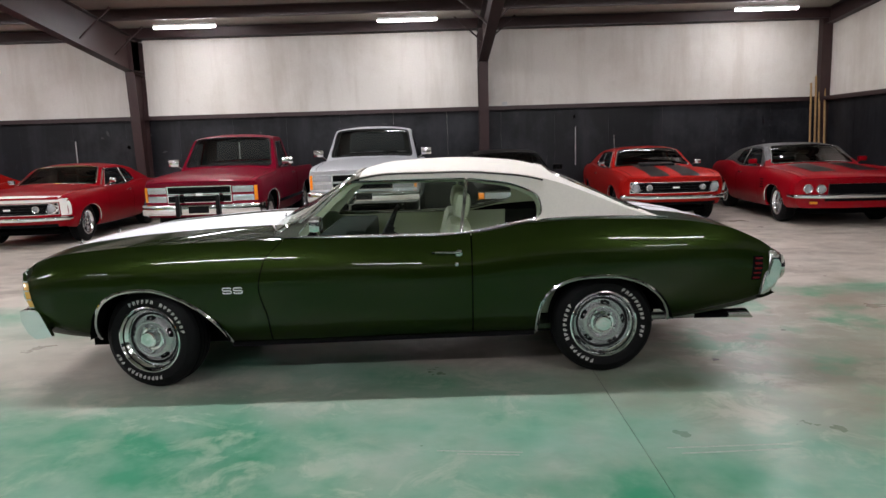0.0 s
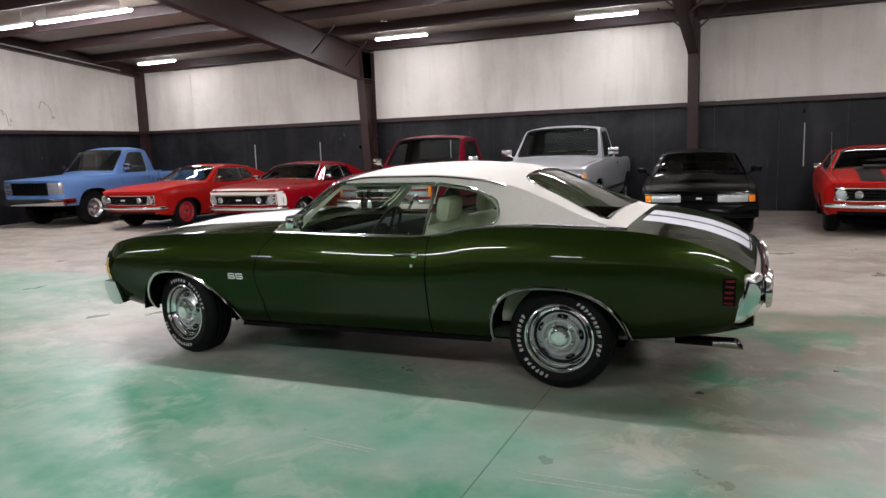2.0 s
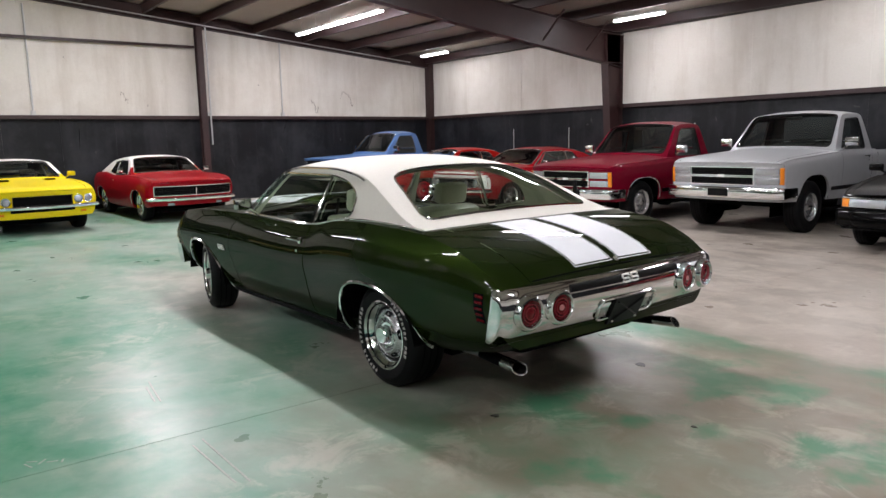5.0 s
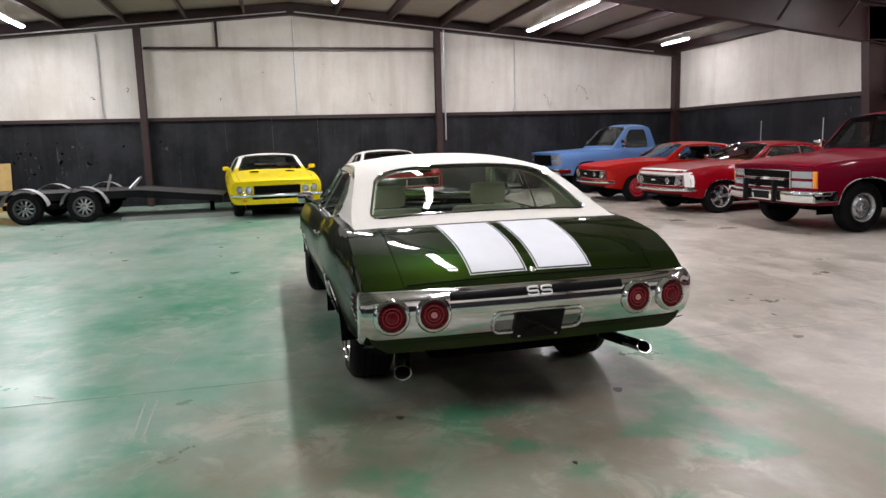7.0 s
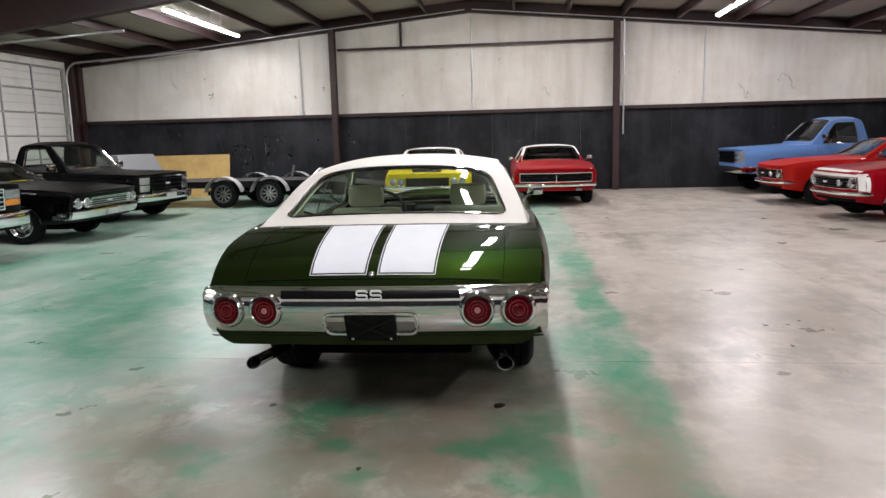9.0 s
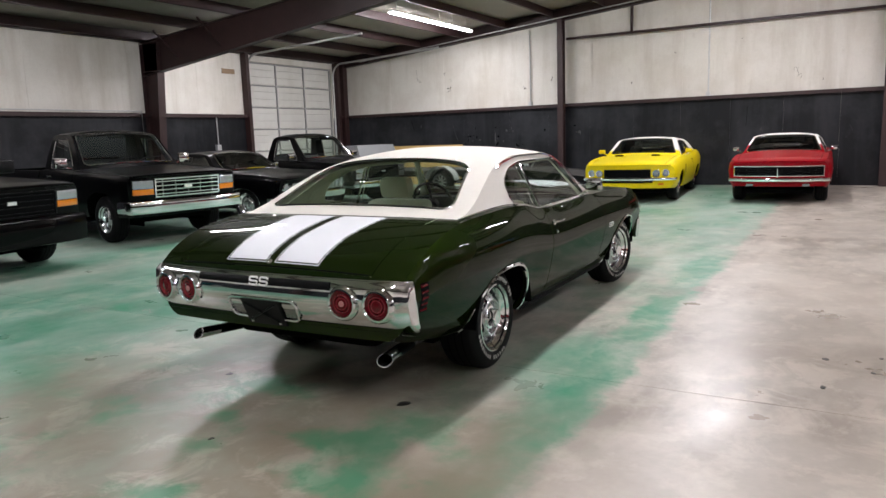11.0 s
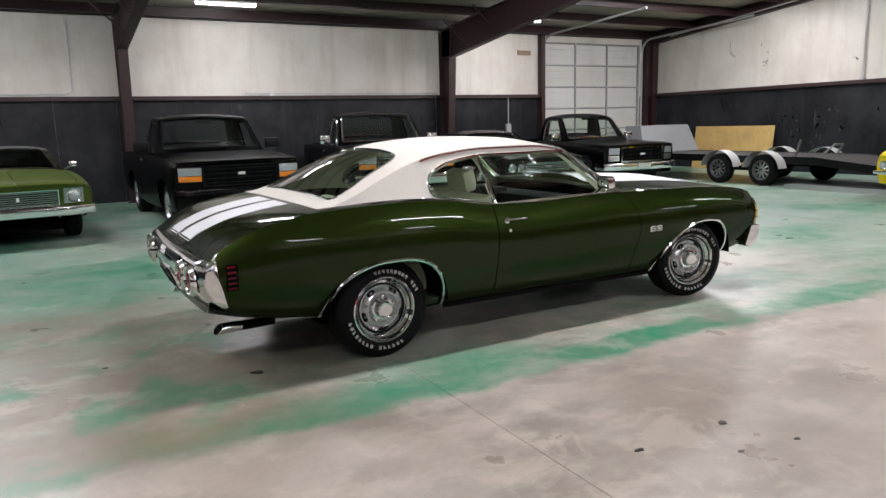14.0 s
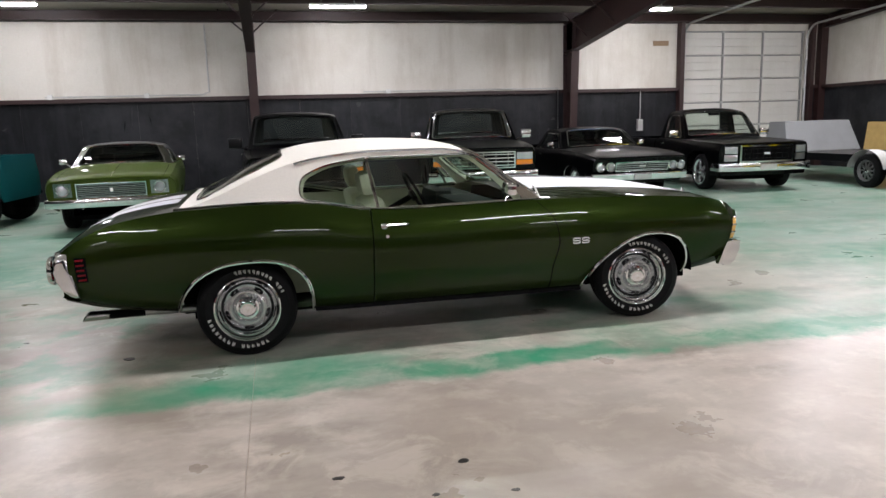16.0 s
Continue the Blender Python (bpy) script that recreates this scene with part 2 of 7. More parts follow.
    def glass_bow(self, x, y):
        c = self.s["ws"]
        k = max(0, min(1, (c[1] - x) / (c[1] - c[0])))
        b = self.s.get("bl", (9, 10))
        j = max(0, min(1, (x - b[0]) / (b[1] - b[0])))
        return -(1 - (y / 0.75) ** 2) * (0.14 * k * k * (3 - 2 * k) - self.s.get("blbow", 0.05) * j)

    def up_top(self, x, y, out=0.0):
        ye, ze = self.edge(x)
        q = min(1, abs(y) / max(ye, 1e-3))
        z = ze + (max(self.zcn(x), ze) - ze) * (1 - q ** 2.6) + out
        return (x + self.glass_bow(x, y), y, z)


def shell_panel(fn, us, vs, flip=False):
    return grid(fn, us, vs, flip=flip)


def region_mesh(us, vs, planar, place, polys, out=False):
    """The parts of a surface inside each polygon and the rest outside them all, with edges drawn onto the outlines.
    planar(u, v): the place in the polygons' plane; place(a, b): back to space."""
    pts, cls = {}, {}
    for i, u in enumerate(us):
        for j, v in enumerate(vs):
            pts[i, j] = planar(u, v)
            cls[i, j] = next((k for k, q in enumerate(polys) if inside(q, *pts[i, j])), -1)
    moved_pts = dict(pts)
    for (i, j), c in cls.items():
        near = [cls.get((i + a, j + b), c) for a in (-1, 0, 1) for b in (-1, 0, 1)]
        other = next((n for n in near if n != c), None)
        if other is not None:
            k = c if c >= 0 else other
            d, px, py = nearest(polys[k], *pts[i, j])
            cell = max(math.dist(pts[i, j], pts.get((i + a, j + b), pts[i, j])) for a, b in ((1, 0), (-1, 0), (0, 1), (0, -1)))
            if d < cell * 0.62:
                moved_pts[i, j] = (px, py)
    found = {k: ([], [], {}) for k in range(-1, len(polys))}
    for i in range(len(us) - 1):
        for j in range(len(vs) - 1):
            ids = [(i, j), (i + 1, j), (i + 1, j + 1), (i, j + 1)]
            ca, cb = sum(moved_pts[q][0] for q in ids) / 4, sum(moved_pts[q][1] for q in ids) / 4
            k = next((k for k, q in enumerate(polys) if inside(q, ca, cb)), -1)
            verts, faces, at = found[k]
            for q in ids:
                if q not in at:
                    at[q] = len(verts)
                    verts.append(place(*moved_pts[q]))
            faces.append(tuple(at[q] for q in ids))
    return [(v, f) for v, f, _ in (found[k] for k in range(-1, len(polys)))]


def mirrored(geo):
    return [(x, -y, z) for x, y, z in geo[0]], [f[::-1] for f in geo[1]]


def slab(fn, y0, y1, z0, z1, d0, d1, n=8, r=0.0):
    """A solid strip that follows a nose or tail surface fn(y, z, out) from depth d0 to d1; r rounds its upper and lower edge."""
    if r:
        ring = [(z0, d0), (z0, d1 - r), (z0 + 0.3 * r, d1 - 0.3 * r), (z0 + r, d1), (z1 - r, d1), (z1 - 0.3 * r, d1 - 0.3 * r), (z1, d1 - r), (z1, d0)]
    else:
        ring = [(z0, d0), (z0, d1), (z1, d1), (z1, d0)]
    ys = steps(y0, y1, n)
    v, f = grid(lambda y, k: fn(y, ring[k][0], ring[k][1]), ys, list(range(len(ring))), loop_v=True)
    m = len(ring)
    f += [tuple(range(m))[::-1], tuple(range(n * m, n * m + m))]
    return v, f


def wheel(m, parent, r, width, rim_r, style, side, letters=False, whitewall=False, name="wheel", rim_mat=None):
    """A wheel that faces outwards to side (+1: +y). m: its centre on the axle, at the outer face."""
    hub = new(name)
    hub.parent = parent
    hub.matrix_local = m @ Matrix.Diagonal((1, side, 1, 1))
    w, rm = width, rim_mat or M_ALLOY
    tyre = lathe([(rim_r - 0.012, -w), (rim_r + 0.02, -w - 0.004), ((r + rim_r) / 2, -w - 0.012), (r - 0.02, -w + 0.012), (r, -w + 0.035), (r + 0.002, -w / 2), (r, -0.035), (r - 0.012, -0.014), (r - 0.03, -0.002),
                  ((r + rim_r) / 2 + 0.005, 0.012), (rim_r + 0.03, 0.010), (rim_r + 0.012, 0.002), (rim_r - 0.012, -0.008), (rim_r - 0.012, -0.05)], 56)
    part("tyre", tyre, M_TYRE, hub)
    grooves = [lathe([(r + 0.0035, a), (r + 0.0035, a + 0.008), (r - 0.008, a + 0.008), (r - 0.008, a)], 48) for a in (-w * 0.3, -w * 0.5, -w * 0.7)]
    part("tread_groove", join(*grooves), M_DARK, hub)
    if letters:
        for start, count, gap, step in letters:
            for i in range(count):
                if i == gap:
                    continue
                t = radians(start - i * step) if side < 0 else radians(180 - start + i * step)
                rr, h = rim_r + 0.047, 0.0115
                bars = [box(-0.0085, -0.0035, 0.0, 0.003, -h, h), box(-0.0085, 0.0075, 0.0, 0.0028, h - 0.005, h), box(-0.0085, 0.006, 0.0, 0.0028, -0.0025, 0.0025)]
                if i % 3:
                    bars.append(box(0.003, 0.0075, 0.0, 0.003, -h if i % 2 else 0, h))
                part("raised_bar", moved(join(*bars), pose(rr * math.cos(t), 0.0105, rr * math.sin(t), 0, 90 - math.degrees(t), 0)), M_WHITE_LETTER, hub, "raised white sidewall mark", 0)
    if whitewall:
        part("whitewall", lathe([(rim_r + 0.035, 0.011), (rim_r + 0.036, 0.0155), (rim_r + 0.085, 0.0145), (rim_r + 0.086, 0.010)], 48), M_WHITE_LETTER, hub)
    rr = rim_r
    if style == "rally":
        k_ = rr / 0.2015
        part("rim", lathe([(0.02, -0.16), (rr - 0.02, -0.16), (rr - 0.025, -0.09), (0.166 * k_, -0.062), (0.156 * k_, -0.056), (0.151 * k_, -0.046), (0.119 * k_, -0.020), (0.112 * k_, -0.015), (0.104 * k_, -0.015), (0.097 * k_, -0.021), (0.088 * k_, -0.042), (0.07 * k_, -0.048), (0.02, -0.05)], 56), rm, hub)
        part("trim_ring", lathe([(0.160 * k_, -0.070), (0.164 * k_, -0.050), (0.170 * k_, -0.034), (0.182 * k_, -0.022), (0.192 * k_, -0.012), (0.200 * k_, 0.002), (0.206 * k_, 0.009), (rr + 0.012, 0.006), (rr + 0.012, -0.01), (rr - 0.03, -0.075)], 64), M_CHROME, hub)
        part("centre_cap", lathe([(0.078 * k_, -0.050), (0.078 * k_, -0.034), (0.073 * k_, -0.028), (0.060 * k_, -0.026), (0.056 * k_, -0.020), (0.053 * k_, 0.016), (0.047 * k_, 0.022), (0.040 * k_, 0.020), (0.002, 0.023)], 40), M_CHROME, hub)
        for i in range(5):
            t = radians(90 + 72 * i)
            ring = []
            for k in range(16):
                p = 2 * math.pi * k / 16
                c, s_ = math.cos(p), math.sin(p)
                aa, rad = t + 0.23 * math.copysign(abs(c) ** 0.55, c), (0.134 + 0.0115 * math.copysign(abs(s_) ** 0.55, s_)) * k_
                ring.append((rad * math.cos(aa), -0.020 - (rad - 0.119 * k_) * 0.8125 / k_ + 0.0022, rad * math.sin(aa)))
            back = [(x, y - 0.02, z) for x, y, z in ring]
            faces = [(k, (k + 1) % 16, 16 + (k + 1) % 16, 16 + k) for k in range(16)] + [tuple(range(16)), tuple(range(16, 32))[::-1]]
            part("slot", (ring + back, faces), M_DARK, hub)
            b = radians(54 + 72 * i)
            part("lug_nut", moved(lathe([(0.010, -0.05), (0.010, -0.022), (0.006, -0.018)], 6), pose(0.083 * k_ * math.cos(b), -0.004, 0.083 * k_ * math.sin(b))), M_CHROME, hub)
    else:
        part("rim", lathe([(0.02, -0.12), (rr - 0.03, -0.12), (rr - 0.035, -0.06), (rr - 0.02, -0.01), (rr - 0.004, 0.008), (rr + 0.012, 0.006), (rr + 0.012, -0.012), (rr - 0.03, -0.13), (0.02, -0.14)], 48), rm if style == "steel" else M_DARKRIM if style == "star" else M_CHROME, hub)
        part("brake_drum", lathe([(rr * 0.62, -0.1), (rr * 0.62, -0.075), (0.01, -0.07)], 28), M_DARK, hub)
        n = {"five": 5, "star": 10, "mesh": 8, "steel": 0}.get(style, 5)
        for i in range(n):
            t = 360 / n * i + 90
            wd = 0.034 if n == 5 else 0.016
            pts = [(0.045, -0.02), (rr * 0.55, -0.012), (rr - 0.035, -0.035)]
            geo = []
            ring = []
            for a, d in pts:
                k = wd * (1.25 if a < 0.06 else 0.85 if a < rr * 0.6 else 1.15)
                ring += [(-k, d - 0.03, a), (-k * 0.8, d, a), (k * 0.8, d, a), (k, d - 0.03, a)]
            f = [(4 * i2 + j, 4 * i2 + (j + 1) % 4, 4 * i2 + 4 + (j + 1) % 4, 4 * i2 + 4 + j) for i2 in range(2) for j in range(4)] + [(3, 2, 1, 0), (8, 9, 10, 11)]
            part("spoke", moved((ring, f), pose(0, 0, 0, 0, t, 0)), rm, hub)
        if style == "steel":
            part("disc", lathe([(rr * 0.8, -0.06), (rr * 0.78, -0.045), (rr * 0.6, -0.02), (rr * 0.45, -0.03), (0.01, -0.03)], 32), rm, hub)
        part("centre_cap", lathe([(0.048, -0.04), (0.045, -0.006), (0.032, 0.004), (0.002, 0.006)], 24), M_CHROME, hub)
    return hub


def body_panels(car, sh, s, body_mat, top_mat=None):
    """Fenders, doors, quarters or bed sides, bonnet, lid, cowl, valances and the dark structure behind the gaps."""
    fine = s.get("fine", 1)
    d0, d1, g = s["door"][0], s["door"][1], s.get("gap", 0.003)
    hs = s.get("fender_top", 0.2)          # share of the half width that the fender top takes
    vs = steps(0, 1, 16 * fine)
    cowl, deck = s["cowl"], s.get("deck")
    bend = s.get("door_bend", lambda v: 0.0)

    def bent(x, v):
        """x moved so that the panel edge at the front of the door follows its curve."""
        k = max(0.0, 1 - (d0 - x) / 0.22) if x < d0 else max(0.0, 1 - (x - d0) / 0.5)
        return x + k * bend(min(v, 1))
    for sgn in (-1, 1):
        fl = sgn > 0
        fend = shell_panel(lambda x, v: sh.side(bent(x, v), v, sgn) if v <= 1 else sh.top(bent(x, 1), sgn * sh.ys(bent(x, 1)) * (2 - v)), sh.xs(sh.xf, d0 - g, 40 * fine), vs + [1 + hs * k / 3 - (0.004 if k == 3 else 0) for k in (1, 2, 3)], flip=fl)
        lip = shell_panel(lambda x, v: (lambda p: (p[0], p[1] - sgn * v * 0.03, p[2] + v * 0.004))(sh.side(x, 0, sgn)), sh.xs(sh.xf + .02, d0 - g, 30), [0, 0.5, 1])
        part("front_fender", join(fend, lip), body_mat, car)
        door = shell_panel(lambda x, v: sh.side(bent(x, v), v * 0.9985 + 0.004, sgn), sh.xs(d0 + g, d1 - g, 18 * fine), vs, flip=fl)
        ends = [shell_panel(lambda v, k: (lambda p: (p[0], p[1] - sgn * k * 0.035, p[2]))(sh.side(bent(x, v), v * 0.998 + 0.004, sgn)), vs, [0, 1]) for x in (d0 + g, d1 - g)]
        dr = part("door", join(door, *ends), body_mat, car)
        if s.get("handle", True):
            hx, hz = d1 - s.get("handle_in", 0.16), s.get("handle_z", sh.zs(d1 - 0.1) - 0.1)
            p = sh.side_at(hx, hz, sgn)
            part("door_handle", join(tube([(hx + 0.05, p[1] + sgn * 0.012, hz), (hx + 0.02, p[1] + sgn * 0.03, hz + .003), (hx - 0.1, p[1] + sgn * 0.026, hz + .004), (hx - .115, p[1] + sgn * .004, hz + .002)], 0.009, 8, flat=0.8),
                 moved(lathe([(0.022, -0.002), (0.022, 0.008), (0.014, 0.012)], 16), pose(hx + 0.045, p[1], hz - .004) @ Matrix.Diagonal((1, sgn, 1, 1)))), M_CHROME, dr)
            q = sh.side_at(hx + 0.03, hz - 0.07, sgn)
            part("lock", moved(lathe([(0.012, -0.002), (0.012, 0.005), (0.004, 0.007)], 12), pose(*q) @ Matrix.Diagonal((1, sgn, 1, 1))), M_CHROME, dr)
        quart = shell_panel(lambda x, v: sh.side(x, v, sgn) if v <= 1 else sh.top(x, sgn * sh.ys(x) * (2 - v)), sh.xs(d1 + g, s.get("cab_back", sh.xr), 40 * fine if deck else 8), vs + ([1 + 0.06 * k / 2 for k in (1, 2)]), flip=fl)
        qlip = shell_panel(lambda x, v: (lambda p: (p[0], p[1] - sgn * v * 0.03, p[2] + v * 0.004))(sh.side(x, 0, sgn)), sh.xs(d1 + g, s.get("cab_back", sh.xr) - .02, 30), [0, 0.5, 1])
        part("quarter_panel" if deck else "cab_corner", join(quart, qlip), body_mat, car)
        # dark inner skin and wheel wells
        ends = s.get("skin", (sh.xf + 0.03, sh.xr - 0.03))
        skin = shell_panel(lambda x, v: sh.side(x, v, sgn, s.get("skin_in", 0.016)), sh.xs(ends[0], ends[1], 30), [0.0, 0.25, 0.5, 0.75, 0.985], flip=fl)
        part("inner_skin", skin, M_UNDER, car)
        for xc, zc, hf, hr, h, p in sh.arches:
            xs_ = [xc + math.sin(radians(k)) * (hr if k > 0 else hf) * 0.999 for k in steps(-90, 90, 20)]
            yo = sh.w(xc) - 0.035
            well = grid(lambda x, y: (x, sgn * y, sh.low(x) + 0.02), xs_, [yo, yo - 0.2, yo - 0.42])
            wall = grid(lambda x, k: (x, sgn * (yo - 0.42), sh.low(x) + .02 if k else 0.24), xs_, [0, 1])
            part("wheel_well", join(well, wall), M_UNDER, car)
        # sill ledge beside the cabin
        ledge = grid(lambda x, k: (lambda q: (x, sgn * (sh.ys(x) - k * (sh.inset + 0.03)), sh.zs(x) - 0.002))(0), steps(cowl - .1, (deck or s["cab_back"]), 20), [0, 1])
        part("belt_moulding", ledge, body_mat, car)
    yo = 1 - hs
    hood = shell_panel(lambda x, v: sh.top(x, v * (sh.ys(x) * yo - 0.004)), sh.xs(sh.xf + s.get("hood_gap", 0.0), cowl, 24 * fine), steps(-1, 1, 24 * fine))
    part("bonnet", hood, top_mat or body_mat, car)
    for sgn in (-1, 1):
        part("bonnet_channel", shell_panel(lambda x, v: sh.top(x, sgn * (sh.ys(x) * yo + 0.02 - v * 0.04), -0.014), steps(sh.xf + .05, cowl, 10), [0, 1]), M_UNDER, car)
    cw = grid(lambda x, v: sh.top(x, v * (sh.ys(x) - 0.02), -0.006), steps(cowl + 0.004, s["ws"][0] + 0.22, 6), steps(-1, 1, 16))
    part("cowl", cw, body_mat, car)
    front = grid(lambda v, k: (lambda y: sh.front(y, (sh.zb(sh.xf) * (1 - k) + sh.top(sh.xf, y)[2] * k)))(v * sh.w(sh.xf) * sh.prof(min(1, max(0.0, k)))), steps(-1, 1, 20), steps(0, 1, 10))
    part("front_panel", front, s.get("nose_mat", body_mat), car)
    rear = grid(lambda v, k: (lambda y: sh.rear(y, (sh.zb(sh.xr) * (1 - k) + sh.top(sh.xr, y)[2] * k)))(v * sh.w(sh.xr) * sh.across(sh.xr, min(1, max(0.0, k)))), steps(-1, 1, 20), steps(0, 1, 10), flip=True)
    part("rear_panel" if deck else "tailgate", rear, body_mat, car)
    if deck:
        fr = s.get("lid_side", 0.8)
        lid = shell_panel(lambda x, v: sh.top(x, v * sh.ys(x) * fr), sh.xs(deck, sh.xr - s.get("lid_gap", 0), 24 * fine), steps(-1, 1, 24 * fine))
        part("boot_lid", lid, body_mat, car)
        for sgn in (-1, 1):
            tp = shell_panel(lambda x, v: sh.top(x, sgn * sh.ys(x) * v), sh.xs(deck, sh.xr, 20), steps(fr + 0.005, 1.0, 5))
            part("quarter_top", tp, body_mat, car)
            part("lid_channel", shell_panel(lambda x, v: sh.top(x, sgn * (sh.ys(x) * fr + 0.02 - v * .04), -.014), steps(deck, sh.xr - .02, 10), [0, 1]), M_UNDER, car)
    if fine == 1:
        part("bonnet_lip", tube([sh.top(sh.xf + 0.004, y, -0.005) for y in steps(-sh.ys(sh.xf) * 0.97, sh.ys(sh.xf) * 0.97, 24)], 0.018, 10), body_mat, car)
        for sgn in (-1, 1):
            part("fender_crest", tube([(lambda q: (q[0], q[1], q[2] - 0.006))(sh.top(x, sgn * (sh.ys(x) - 0.004))) for x in steps(sh.xf + 0.01, cowl, 20)], 0.014, 10), body_mat, car)
    part("floor_pan", box(sh.xf + 0.35, sh.xr - 0.75, -0.6, 0.6, sh.zb(0) - 0.04, sh.zb(0) + 0.03), M_UNDER, car)


def greenhouse(car, sh, s, roof_mat, pillar_mat, glass, trim):
    """Roof, pillars, glass and bright mouldings."""
    fine = s.get("fine", 1)
    xs = sorted(set(steps(s["ws"][0], s["ws"][1], 26 * fine) + steps(s["ws"][1], s["bl"][0], 26 * fine) + steps(s["bl"][0], s["bl"][1], 24 * fine)))
    vs = steps(0, 1, 22 * fine)
    solids, rims = [], []
    door_glass = s["side_windows"]
    for sgn in (-1, 1):
        res = region_mesh(xs, vs, lambda x, v: (x, sh.belt(x)[0] + (sh.edge(x)[1] - sh.belt(x)[0]) * v), lambda a, b: sh.up_side(a, b, sgn), door_glass)
        solids.append(res[0])
        for poly, geo in zip(door_glass, res[1:]):
            if geo[0]:
                part("side_window", ([(x, y - sgn * 0.006, z) for x, y, z in geo[0]], [f[::sgn * -1] for f in geo[1]]), glass, car)
            rims.append(tube([sh.up_side(a, b, sgn, 0.003) for a, b in dense(poly, 0.03)], s.get("rim_r", 0.010), 6, loop=True))
    ws, bl = s["windscreen"], s["backlight"]
    ysamp = [math.sin(radians(k)) for k in steps(-90, 90, 36 * fine)]
    res = region_mesh(xs, ysamp, lambda x, v: (x, v * sh.edge(x)[0]), lambda a, b: sh.up_top(a, b), [ws, bl])
    solids.append(res[0])
    for nm, geo, poly in (("windscreen", res[1], ws), ("rear_window", res[2], bl)):
        part(nm, ([(x, y, z - 0.006) for x, y, z in geo[0]], geo[1]), glass if nm == "windscreen" or not s.get("dark_rear") else M_TINT, car)
        rims.append(tube([sh.up_top(a, b, 0.003) for a, b in dense(poly, 0.03)], s.get("rim_r", 0.010) * 1.2, 6, loop=True))
    if roof_mat is pillar_mat:
        part("roof", join(*solids), roof_mat, car)
    else:
        px = s.get("pillar_x", s["ws"][1] + 0.02)
        for nm, test, m in (("windscreen_pillar", lambda x: x < px, pillar_mat), ("roof", lambda x: x >= px, roof_mat)):
            geos = []
            for v, f in solids:
                keep = [q for q in f if test(sum(v[i][0] for i in q) / len(q))]
                geos.append((v, keep))
            v, f = join(*geos)
            used = sorted({i for q in f for i in q})
            at = {o: n for n, o in enumerate(used)}
            part(nm, ([v[i] for i in used], [tuple(at[i] for i in q) for q in f]), m, car)
    for r in rims:
        part("window_moulding", r, trim, car)
    cx = (s["ws"][1] + s["bl"][0]) / 2
    lining = [(cx + (x - cx) * 0.955, y * 0.965, z - 0.02) for x, y, z in [p for g in solids for p in g[0]]]
    fl, k = [], 0
    for v, f in solids:
        fl += [tuple(i + k for i in q[::-1]) for q in f]
        k += len(v)
    part("headlining", (lining, fl), s.get("lining", M_DARKSEAT), car)


